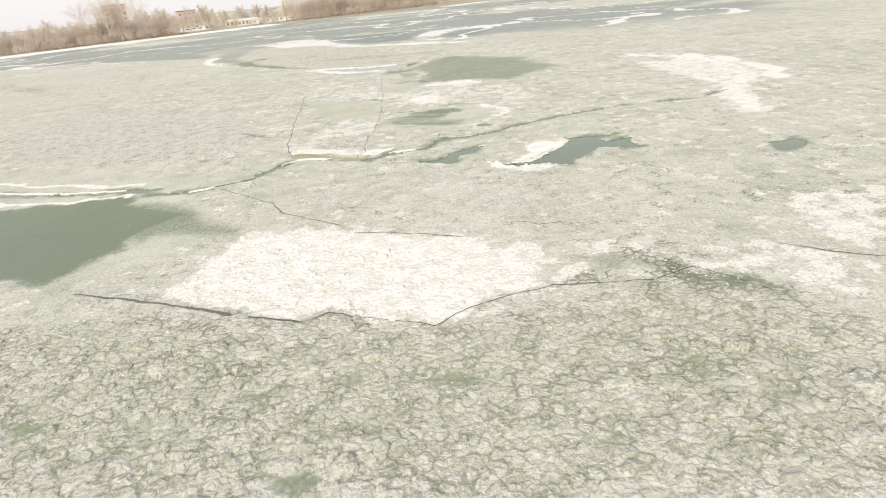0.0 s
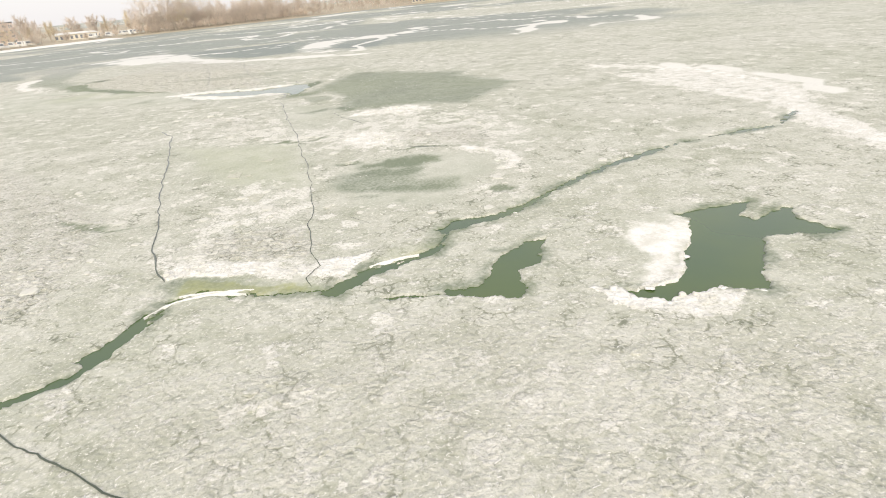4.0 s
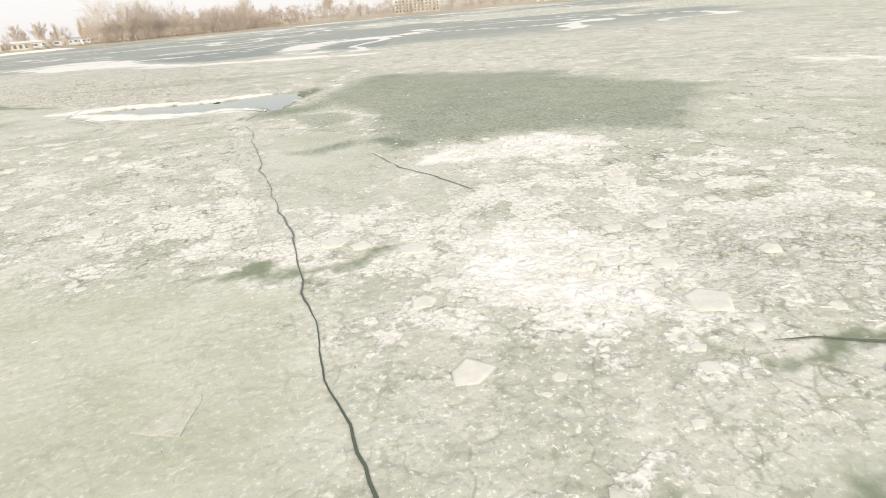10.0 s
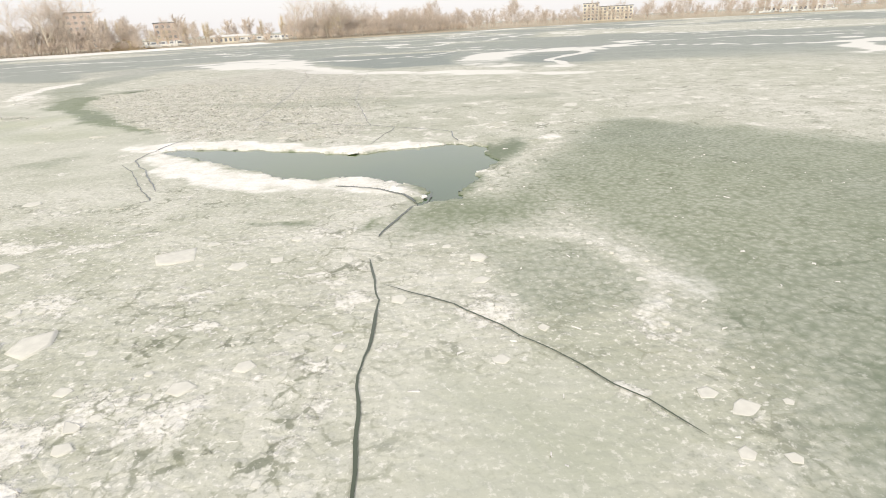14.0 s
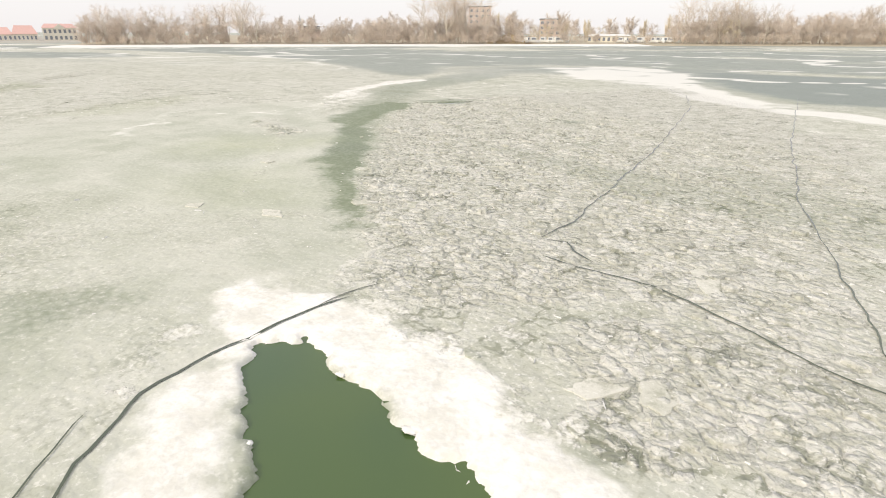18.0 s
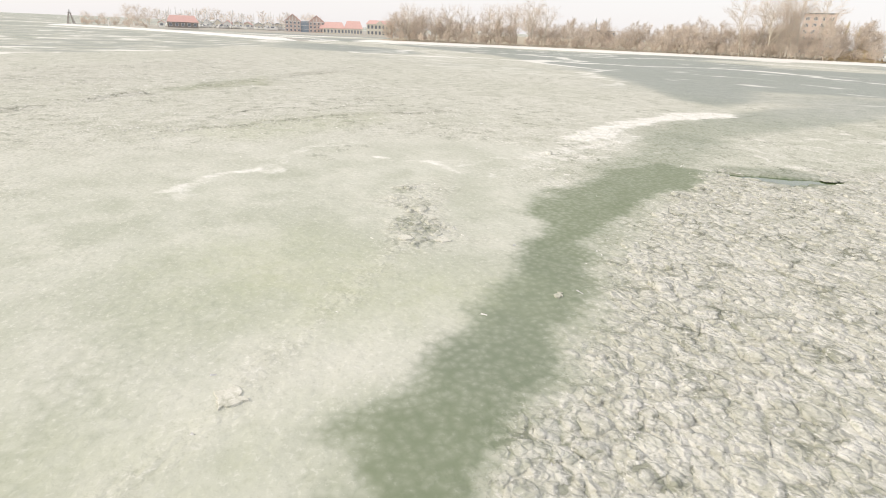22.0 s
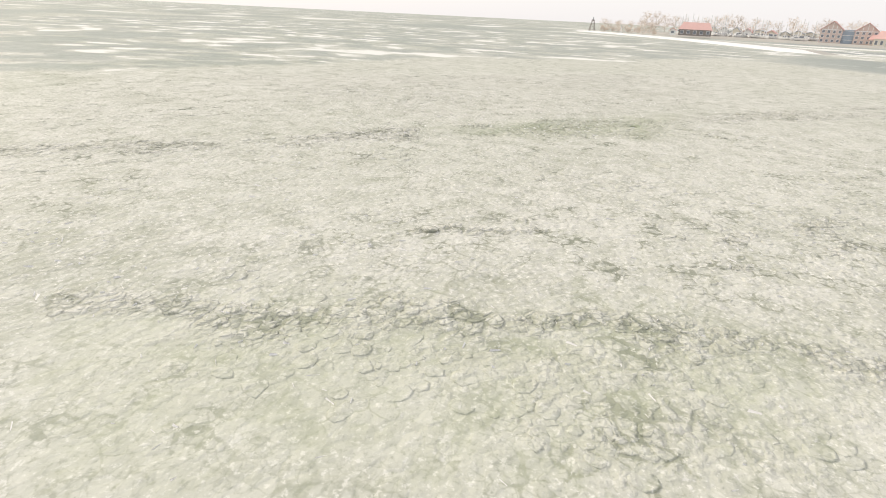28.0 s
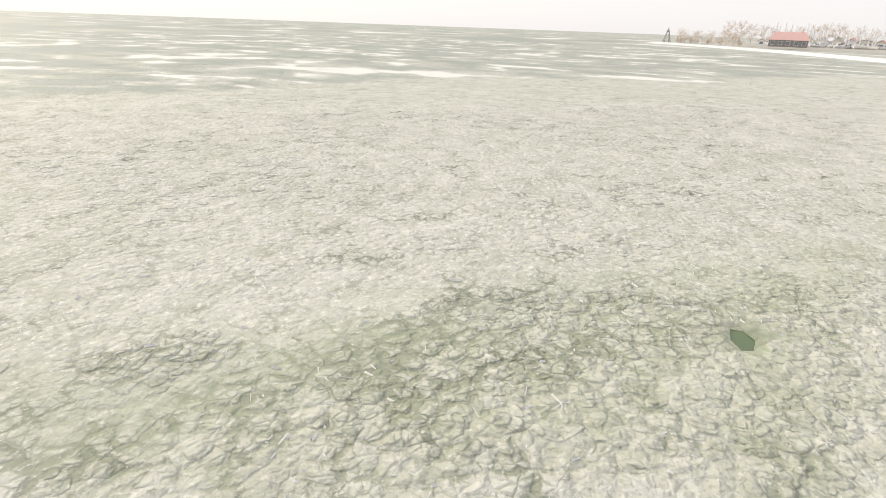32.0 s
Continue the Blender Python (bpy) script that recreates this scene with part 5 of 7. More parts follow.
def ice_fields(x, y):
    """Thin ice, snow, rubble, slush streaks and the distance into open water, at places on the lake."""
    wx = x + 1.6 * (fbm(x, y, 0.6, 3) - 0.5) + 0.5 * (fbm(x, y, 2.5, 5) - 0.5)
    wy = y + 1.6 * (fbm(x, y, 0.6, 13) - 0.5) + 0.5 * (fbm(x, y, 2.5, 15) - 0.5)
    out = {}
    for kind in ("thin", "snow", "rub", "calm", "olive", "chip", "open"):
        f = np.zeros(x.shape)
        for soft, strength, pts in AREAS[kind]:
            m = near(x, y, pts, soft * 2 + 2)
            if m.any():
                f[m] = np.maximum(f[m], strength * smooth(area_distance(wx[m], wy[m], pts), -soft, soft))
        out[kind] = f
    out["rub"] *= 1 - 0.6 * smooth(-x, 46, 58)
    for width, strength, pts in LINES["ridge"]:
        m = near(x, y, pts, width * 4 + 2)
        if m.any():
            out["snow"][m] = np.maximum(out["snow"][m], min(0.95, 1.15 * strength) * smooth(line_distance(wx[m], wy[m], pts), width * 2.5, 0))
    for width, strength, pts in LINES["band"]:
        m = near(x, y, pts, width * 4 + 2)
        if m.any():
            d = strength * smooth(line_distance(wx[m], wy[m], pts), width * 2.2, 0) * smooth(fbm(x[m], y[m], 0.35, 47), 0.25, 0.6)
            out["thin"][m] = np.maximum(out["thin"][m], 0.22 * d)
            out["open"][m] = np.maximum(out["open"][m], 0.5 * d * (1 - 0.5 * smooth(-x[m], 66, 76)))
            out["rub"][m] = np.maximum(out["rub"][m], d)
    out["calm"] *= 1 - 0.85 * smooth(np.maximum(out["rub"], out["open"]), 0.12, 0.95)
    out["calm"] *= 1 - 0.6 * smooth(-x, 49, 56)
    sx, sy = x + 9 * (fbm(x, y, 0.05, 23) - 0.5), y + 9 * (fbm(x, y, 0.05, 33) - 0.5)
    out["streak"] = np.zeros(x.shape)
    for width, strength, pts in LINES["streak"]:
        m = near(x, y, pts, width * 4 + 6)
        if m.any():
            out["streak"][m] = np.maximum(out["streak"][m], 0.9 * smooth(line_distance(sx[m], sy[m], pts), width, width * 0.4))
    for soft, strength, pts in AREAS["streak"]:
        m = near(x, y, pts, soft * 2 + 2)
        if m.any():
            ax, ay = x[m] + 4 * (fbm(x[m], y[m], 0.15, 35) - 0.5), y[m] + 4 * (fbm(x[m], y[m], 0.15, 37) - 0.5)
            out["streak"][m] = np.maximum(out["streak"][m], strength * smooth(area_distance(ax, ay, pts), -soft * 1.5, soft * 1.5) * (0.45 + 0.55 * smooth(fbm(ax, ay, 0.22, 39, 4), 0.35, 0.6)))
    far_fields(x, y, out)
    sd = np.full(x.shape, -9.0)
    ex = x + 0.45 * (fbm(x, y, 1.6, 41) - 0.5) + 0.34 * (fbm(x, y, 5.0, 43) - 0.5)
    ey = y + 0.45 * (fbm(x, y, 1.6, 51) - 0.5) + 0.34 * (fbm(x, y, 5.0, 53) - 0.5)
    for soft, strength, pts in AREAS["pool"]:
        m = near(x, y, pts, 2)
        if m.any():
            sd[m] = np.maximum(sd[m], area_distance(ex[m], ey[m], pts))
    for width, strength, pts in LINES["lead"]:
        m = near(x, y, pts, 2)
        if m.any():
            w = width * (0.12 + 1.5 * smooth(fbm(x[m], y[m], 0.42, 61), 0.25, 0.72))
            sd[m] = np.maximum(sd[m], w - line_distance(ex[m], ey[m], pts))
    wet = smooth(sd, -0.9, 0.0) * smooth(fbm(x, y, 0.7, 45), 0.35, 0.65) * (1 - smooth(out["snow"], 0.3, 0.6))
    out["thin"] = np.maximum(out["thin"], 0.7 * wet)
    out["sd"] = sd
    out["pack"] = smooth(-x, 42, 56) * smooth(y, 80, 100)
    # 0 near the flight line, 1 far off: weight of the painted haze
    out["lake_hue"] = smooth(line_distance(x, y, FLIGHT), 16, 48)
    return out


BAY = [(-227, 166), (-143, 120), (-117, 95), (-90, 86), (-80, 80), (-71, 77), (-62, 40), (-70, -40), (-40, -300), (0, -4700), (-4700, -4700), (-4700, 175)]


def far_fields(x, y, out):
    """The lake far from the path: bands of slush and dark new ice, and beyond the edge of the pack the half-open bay."""
    far = smooth(line_distance(x, y, [(0, 0), (-6, 90), (-45, 125), (-110, 120)]), 26, 70)
    bx, by = x + 14 * (fbm(x, y, 0.08, 63) - 0.5), y + 14 * (fbm(x, y, 0.08, 65) - 0.5)
    bay = smooth(area_distance(bx, by, BAY), -2, 2)
    band = fbm(x * 0.75 + y * 0.25, y * 0.8 - x * 0.3, 0.028, 71, 4)
    lake = far * (1 - bay) * smooth(y, 120, 165)
    out["thin"] = np.maximum(out["thin"], lake * 0.62 * smooth(band, 0.40, 0.56))
    out["streak"] = np.maximum(out["streak"], lake * 0.85 * smooth(np.abs(fbm(x, y, 0.022, 81, 4) - 0.5), 0.022, 0.006))
    ribbon = fbm(x * 0.5 + y * 0.2, y * 0.9 - x * 0.2, 0.07, 83, 4)
    out["streak"] = np.maximum(out["streak"], lake * 0.42 * smooth(np.abs(ribbon - 0.5), 0.028, 0.006))
    # narrow bands of slush in the pack, square to the drift
    drift = fbm(x * 0.9 + y * 0.2, x * 0.25 - y * 0.3, 0.16, 85, 3)
    out["thin"] = np.maximum(out["thin"], (1 - bay) * (1 - lake) * smooth(y, 90, 112) * 0.10 * smooth(drift, 0.60, 0.74))
    u, v = y * 0.73 - x * 0.68, y * 0.68 + x * 0.73
    lines = fbm(u * 0.10, v * 0.9 + 4 * fbm(x, y, 0.03, 69), 0.5, 89, 4)
    pack = smooth(-x, 38, 58) * (1 - bay) * smooth(y, 60, 80)
    out["streak"] = np.maximum(out["streak"], pack * 0.16 * smooth(lines, 0.54, 0.72))
    out["thin"] = np.maximum(out["thin"], pack * 0.10 * smooth(lines, 0.46, 0.32))
    patch = fbm(x + 25 * (fbm(x, y, 0.02, 67) - 0.5), y * 0.7 + x * 0.15, 0.26, 87, 5)
    out["thin"] = np.maximum(out["thin"] * (1 - bay), bay * (0.18 + 0.32 * smooth(patch, 0.58, 0.44)))
    out["streak"] = np.maximum(out["streak"] * (1 - bay), bay * 0.55 * smooth(patch, 0.54, 0.70))
    out["snow"] = out["snow"] * (1 - bay)


def ice_height(x, y, f):
    z = 0.03 * (fbm(x, y, 1.3, 91) - 0.5) + 0.05 * f["snow"] * fbm(x, y, 1.7, 95) + 0.03 * f["rub"] * (fbm(x, y, 2.6, 97) - 0.4)
    cut = smooth(f["sd"], -0.10, 0.10)
    return z * (1 - cut) - 0.34 * cut


def finish(name, verts, faces, mats, smooth_shading=True):
    me = bpy.data.meshes.new(name)
    me.from_pydata(verts, [], faces)
    for m in (mats if isinstance(mats, (list, tuple)) else [mats]):
        me.materials.append(m)
    if smooth_shading:
        me.shade_smooth()
    return me


def give_fields(me, f):
    for key in ("thin", "snow", "rub", "calm", "streak", "lake_hue", "olive", "chip", "open", "pack"):
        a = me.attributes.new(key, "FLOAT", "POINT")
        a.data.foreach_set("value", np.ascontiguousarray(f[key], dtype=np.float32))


def ice_grid(name, x0, x1, y0, y1, step, holes=(), flat=False, level_rim=True):
    nx, ny = int(round((x1 - x0) / step)) + 1, int(round((y1 - y0) / step)) + 1
    gx, gy = np.meshgrid(np.linspace(x0, x1, nx), np.linspace(y0, y1, ny))
    X, Y = gx.ravel(), gy.ravel()
    f = ice_fields(X, Y)
    Z = np.zeros(X.shape) if flat else ice_height(X, Y, f)
    if not flat and level_rim:
        rim = np.minimum.reduce([X - x0, x1 - X, Y - y0, y1 - Y])
        Z = Z * smooth(rim, 0, 2.0)
    idx = np.arange(nx * ny).reshape(ny, nx)
    q = np.stack([idx[:-1, :-1], idx[:-1, 1:], idx[1:, 1:], idx[1:, :-1]], -1).reshape(-1, 4)
    for h0, h1, k0, k1 in holes:
        cx, cy = X[q].mean(1), Y[q].mean(1)
        q = q[~((cx > h0) & (cx < h1) & (cy > k0) & (cy < k1))]
    me = bpy.data.meshes.new(name)
    me.vertices.add(len(X))
    me.vertices.foreach_set("co", np.stack([X, Y, Z], 1).astype(np.float32).ravel())
    me.loops.add(q.size)
    me.loops.foreach_set("vertex_index", q.astype(np.int32).ravel())
    me.polygons.add(len(q))
    me.polygons.foreach_set("loop_start", np.arange(0, q.size, 4, dtype=np.int32))
    me.update(calc_edges=True)
    me.materials.append(ICE)
    me.shade_smooth()
    give_fields(me, f)
    return new(name, me)


def part(name, bm, material, parent, label=""):
    me = bpy.data.meshes.new(name)
    bm.to_mesh(me)
    bm.free()
    me.materials.append(material)
    ob = new(name, me)
    ob.parent = parent
    if label:
        tagged(ob, label)
    return ob


def mesh_part(name, me, parent, label=""):
    ob = new(name, me)
    ob.parent = parent
    if label:
        tagged(ob, label)
    return ob


def quick_mesh(name, V, Q, mat):
    """A mesh of quads straight from arrays."""
    me = bpy.data.meshes.new(name)
    me.vertices.add(len(V))
    me.vertices.foreach_set("co", np.asarray(V, np.float32).ravel())
    me.loops.add(Q.size)
    me.loops.foreach_set("vertex_index", np.asarray(Q, np.int32).ravel())
    me.polygons.add(len(Q))
    me.polygons.foreach_set("loop_start", np.arange(0, Q.size, 4, dtype=np.int32))
    me.update(calc_edges=True)
    me.materials.append(mat)
    me.shade_smooth()
    return me


# ---- lake: ice in three steps of fineness, water under the openings ----
ice_near = tagged(ice_grid("ice_sheet", -112, 32, 4, 172, 0.25, ((-16, 17, 36, 50), (-22, 0, 93, 109))), "grey-green frozen lake surface, rough, cracked and patched with snow", "ice", kind="structure")
for x0, x1, y0, y1 in ((-16, 17, 36, 50), (-22, 0, 93, 109)):
    tagged(ice_grid("ice_sheet", x0 - 0.125, x1 + 0.125, y0 - 0.125, y1 + 0.125, 0.0833, (), False, False), "frozen lake surface with ragged snowy rims round open water", "ice", kind="structure")
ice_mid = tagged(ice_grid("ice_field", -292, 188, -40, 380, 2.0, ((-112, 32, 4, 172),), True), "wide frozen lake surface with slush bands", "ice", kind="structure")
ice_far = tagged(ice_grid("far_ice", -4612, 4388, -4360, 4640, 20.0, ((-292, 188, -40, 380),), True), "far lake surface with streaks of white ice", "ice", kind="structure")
bm = bmesh.new()
bmesh.ops.create_grid(bm, x_segments=30, y_segments=30, size=150, matrix=Matrix.Translation((-40, 80, -0.07)))
water = part("water", bm, WATER, None)
tagged(water, "dark green open lake water between the ice", "water", kind="structure")


# ---- cracks ----
def height_at(x, y):
    X, Y = np.array(x, float), np.array(y, float)
    return ice_height(X, Y, ice_fields(X, Y))


def crack(width, pts):
    """A narrow wavering strip of dark water that follows the ice."""
    P = [Vector((*p, 0)) for p in pts]
    path = []
    for a, b in zip(P[:-1], P[1:]):
        n = max(2, int((b - a).length / 0.3))
        path += [a.lerp(b, k / n) for k in range(n)]
    path.append(P[-1])
    xs, ys = np.array([p.x for p in path]), np.array([p.y for p in path])
    xs = xs + 0.30 * (fbm(xs, ys, 0.9, 111) - 0.5) + 0.05 * (fbm(xs, ys, 3.0, 113) - 0.5)
    ys = ys + 0.30 * (fbm(xs, ys, 0.9, 121) - 0.5) + 0.05 * (fbm(xs, ys, 3.0, 123) - 0.5)
    tx, ty = np.gradient(xs), np.gradient(ys)
    ln = np.maximum(np.hypot(tx, ty), 1e-6)
    nx_, ny_ = -ty / ln, tx / ln
    w = width * (0.15 + 1.0 * fbm(xs, ys, 0.9, 131)) * 0.5
    w[0] *= 0.15
    w[-1] *= 0.15
    rows = []
    for k in (-1.0, 0.0, 1.0):
        X, Y = xs + nx_ * w * k, ys + ny_ * w * k
        rows.append(np.stack([X, Y, np.maximum(height_at(X, Y), -0.066) + 0.022], 1))
    n = len(xs)
    verts = np.concatenate(rows).tolist()
    faces = [(r * n + i, r * n + i + 1, (r + 1) * n + i + 1, (r + 1) * n + i) for r in range(2) for i in range(n - 1)]
    ob = new("ice_crack", finish("ice_crack", verts, [f[::-1] for f in faces], CRACK))
    ob.parent = ice_near
    return ob


for w, strength, pts in LINES["crack"]:
    crack(w, pts)


# ---- white ridges of ice pushed up along the leads ----
def spar(width, pts):
    xs, ys = [], []
    for (ax, ay), (bx, by) in zip(pts[:-1], pts[1:]):
        n = max(2, int(math.hypot(bx - ax, by - ay) / 0.18))
        xs += [ax + (bx - ax) * k / n for k in range(n)]
        ys += [ay + (by - ay) * k / n for k in range(n)]
    xs, ys = np.array(xs), np.array(ys)
    xs, ys = xs + 0.3 * (fbm(xs, ys, 1.8, 201) - 0.5), ys + 0.3 * (fbm(xs, ys, 1.8, 203) - 0.5)
    tx, ty = np.gradient(xs), np.gradient(ys)
    ln = np.maximum(np.hypot(tx, ty), 1e-6)
    w = width * (0.15 + 2.2 * smooth(fbm(xs, ys, 2.6, 205), 0.3, 0.75))
    ends = np.minimum(np.arange(len(w)), np.arange(len(w))[::-1]) / (0.25 * len(w))
    w = w * np.clip(ends, 0.02, 1)
    rows = []
    for k, z in ((-1, -0.09), (-0.8, 0.0), (-0.1, 0.05), (0.7, 0.02), (1, -0.09)):
        rows.append(np.stack([xs - ty / ln * w * k, ys + tx / ln * w * k, z + 0.05 * (fbm(xs, ys + k, 4.0, 207) - 0.5) * (z >= 0)], 1))
    n = len(xs)
    q = np.array([(r * n + i, (r + 1) * n + i, (r + 1) * n + i + 1, r * n + i + 1) for r in range(4) for i in range(n - 1)])
    ob = new("ice_ridge", quick_mesh("ice_ridge", np.concatenate(rows), q, SNOW))
    ob.parent = ice_near


for w, strength, pts in LINES["spar"]:
    spar(w, pts)


# ---- cakes and lumps of ice, packed cell against cell ----
def cake_shapes(X, Y, reach_, H, rng):
    """Points of low rounded slabs: three rings and a middle each, with the given reach round the middle."""
    count, n = reach_.shape
    ang = np.linspace(0, 2 * math.pi, n, endpoint=False)[None]
    tiltx, tilty = rng.normal(0, 0.035, (count, 1)), rng.normal(0, 0.035, (count, 1))
    base = height_at(X, Y)[:, None]
    rings = []
    for k, z in ((1.0, -0.05), (0.955, 0.80), (0.80, 1.0)):
        px, py = np.cos(ang) * reach_ * k, np.sin(ang) * reach_ * k
        pz = base + H[:, None] * z * rng.uniform(0.75, 1.25, (count, n)) + (px * tiltx + py * tilty) * (z > 0) - (0.03 if z < 0 else 0)
        rings.append(np.stack([X[:, None] + px, Y[:, None] + py, pz], -1))
    mid = np.stack([X, Y, base[:, 0] + H * 1.05], -1)[:, None]
    return np.concatenate(rings + [mid], 1)


def cakes_mesh(name, V, n, F, mat):
    count, per = V.shape[0], 3 * n + 1
    quads = np.array([(r * n + k, r * n + (k + 1) % n, (r + 1) * n + (k + 1) % n, (r + 1) * n + k) for r in range(2) for k in range(n)])
    tris = np.array([(2 * n + k, 2 * n + (k + 1) % n, 3 * n) for k in range(n)])
    off = (np.arange(count) * per)[:, None, None]
    Q, T = (off + quads[None]).reshape(-1, 4), (off + tris[None]).reshape(-1, 3)
    me = bpy.data.meshes.new(name)
    me.vertices.add(count * per)
    me.vertices.foreach_set("co", V.astype(np.float32).ravel())
    me.loops.add(Q.size + T.size)
    me.loops.foreach_set("vertex_index", np.concatenate([Q.ravel(), T.ravel()]).astype(np.int32))
    me.polygons.add(len(Q) + len(T))
    me.polygons.foreach_set("loop_start", np.concatenate([np.arange(len(Q)) * 4, Q.size + np.arange(len(T)) * 3]).astype(np.int32))
    me.update(calc_edges=True)
    me.materials.append(mat)
    me.shade_smooth()
    give_fields(me, {k: np.repeat(v, per) for k, v in F.items()})
    return me


def scatter(name, label, spacing, tight, high, chance, seed, box, reach, way=FLIGHT, n=10, apart=(), mat=None):
    """Cakes of uneven size that share out the ice between them, with narrow gaps; those round the places in apart are parts of their own."""
    rng = np.random.default_rng(seed)
    xs, ys = np.arange(box[0], box[1], spacing), np.arange(box[2], box[3], spacing * 0.87)
    gx, gy = np.meshgrid(xs, ys)
    gx = gx + (np.arange(len(ys)) % 2)[:, None] * spacing * 0.5 + rng.uniform(-0.42, 0.42, gx.shape) * spacing
    gy = gy + rng.uniform(-0.42, 0.42, gx.shape) * spacing
    big = np.clip(rng.normal(0, 0.36, gx.shape), -0.5, 0.9) * spacing
    row, col = np.nonzero(line_distance(gx, gy, way) < reach)
    ok = (row > 1) & (row < gx.shape[0] - 2) & (col > 1) & (col < gx.shape[1] - 2)
    row, col = row[ok], col[ok]
    X, Y = gx[row, col], gy[row, col]
    f = ice_fields(X, Y)
    p = chance(X, Y, f) * (f["sd"] < -0.12)
    for width, strength, pts in LINES["crack"]:
        m = near(X, Y, pts, 1.5)
        if m.any():
            p[m] *= line_distance(X[m], Y[m], pts) > width * 0.5 + spacing * 0.42 + 0.05
    p *= (f["thin"] < 0.34) * smooth(f["calm"], 0.5, 0.2)
    keep = rng.random(len(X)) < p
    row, col, X, Y = row[keep], col[keep], X[keep], Y[keep]
    f = {k: v[keep] for k, v in f.items() if k in ("thin", "snow", "rub", "calm", "streak", "lake_hue", "olive", "chip", "open", "pack")}
    ang = np.linspace(0, 2 * math.pi, n, endpoint=False)[None]
    R = np.full((len(X), n), spacing * 0.85)
    for di in (-2, -1, 0, 1, 2):
        for dj in (-2, -1, 0, 1, 2):
            if di or dj:
                dx, dy = gx[row + di, col + dj] - X, gy[row + di, col + dj] - Y
                d = np.maximum(np.hypot(dx, dy), 0.05 * spacing)
                half = np.clip(0.5 * d + 0.5 * (big[row, col] - big[row + di, col + dj]), 0.10 * spacing, None)
                c = np.cos(ang - np.arctan2(dy, dx)[:, None])
                R = np.where(c > 0.08, np.minimum(R, half[:, None] / np.maximum(c, 0.08)), R)
    frozen = smooth(fbm(X, Y, 0.45, 191, 3), 0.42, 0.62)[:, None]
    turn = rng.uniform(0, 2 * math.pi, (3, len(X), 1))
    R = R * (1 + 0.13 * np.sin(2 * ang + turn[0]) + 0.11 * np.sin(3 * ang + turn[1]) + 0.06 * np.sin(5 * ang + turn[2]))
    if mat:
        R = R * rng.lognormal(-0.35, 0.5, (len(X), 1))
    R = (0.72 * R + 0.14 * np.roll(R, 1, 1) + 0.14 * np.roll(R, -1, 1)) * tight * (0.97 + 0.16 * frozen) * rng.uniform(0.92, 1.06, (len(X), 1)) * rng.uniform(0.84, 1.12, R.shape)
    H = high * (1 - 0.4 * smooth(-X, 44, 56)) * rng.lognormal(0, 0.55, len(X)) * (0.5 + 0.8 * np.maximum(f["rub"], f["snow"])) * np.clip(R.mean(1) / (0.45 * spacing), 0.5, 1.5)
    V = cake_shapes(X, Y, R, H, rng)
    joined = np.ones(len(X), bool)
    for ax, ay in apart:
        for i in np.argsort(np.hypot(X - ax, Y - ay))[:300 // len(apart)]:
            joined[i] = False
            me = cakes_mesh("ice_cake", V[i:i + 1] - np.array([X[i], Y[i], 0]), n, {k: v[i:i + 1] for k, v in f.items()}, ICE)
            ob = new("ice_cake", me)
            ob.parent = ice_near
            ob.matrix_basis = Matrix.Translation((X[i], Y[i], 0))
    ob = new(name, cakes_mesh(name, V[joined], n, {k: v[joined] for k, v in f.items()}, mat or ICE))
    ob.parent = ice_near
    return tagged(ob, label, kind="stuff")


def rubble_chance(X, Y, f):
    patch = smooth(fbm(X, Y, 0.22, 171, 3), 0.46, 0.66)
    holes = smooth(fbm(X, Y, 0.55, 177, 4), 0.48, 0.38) * (0.2 + 0.7 * smooth(Y, 34, 26) + 0.5 * smooth(-X, 74, 80))
    return (0.98 - holes) * smooth(f["rub"] + 0.3 * (patch - 0.5), 0.30, 0.55)


def snow_chance(X, Y, f):
    return 0.3 * smooth(f["snow"], 0.35, 0.7) + 0.2 * smooth(f["rub"], 0.3, 0.6)


def fill_chance(X, Y, f):
    return 0.75 * smooth(f["rub"], 0.35, 0.6) * smooth(fbm(X, Y, 0.7, 183, 3), 0.36, 0.50)


scatter("broad_ice_cakes", "rounded beige cakes of ice of uneven size frozen together", 0.55, 1.10, 0.020, lambda X, Y, f: rubble_chance(X, Y, f) * smooth(Y, 24, 20), 31, (-26, 32, 5, 36), 24, FLIGHT, 14, ((-0.5, 11.0),))
scatter("ice_crumbs", "small cakes and crumbs of ice between the larger ones", 0.27, 1.10, 0.014, fill_chance, 32, (-26, 32, 5, 36), 20, FLIGHT, 8)
scatter("ice_cakes", "rounded grey cakes of ice frozen together", 0.36, 1.12, 0.013, rubble_chance, 34, (-54, 30, 36, 150), 21, FLIGHT, 11)
scatter("small_ice_cakes", "small pale cakes of pack ice frozen together", 0.27, 1.12, 0.011, rubble_chance, 39, (-108, -54, 96, 150), 15, FLIGHT, 9)
scatter("pack_ice_cakes", "pale cakes of pack ice with dark joints", 0.32, 1.12, 0.012, lambda X, Y, f: rubble_chance(X, Y, f) * ((line_distance(X, Y, FLIGHT) > 15) | (X < -107.5)) * (X < -54), 37, (-160, -60, 66, 150), 26, PACK, 8)
scatter("ice_slabs", "broad flat slabs of pale ice among the cakes", 1.1, 0.55, 0.022, lambda X, Y, f: 0.2 * smooth(f["rub"], 0.4, 0.7) * (f["calm"] < 0.2), 33, (-112, 30, 6, 150), 21, FLIGHT, 9)
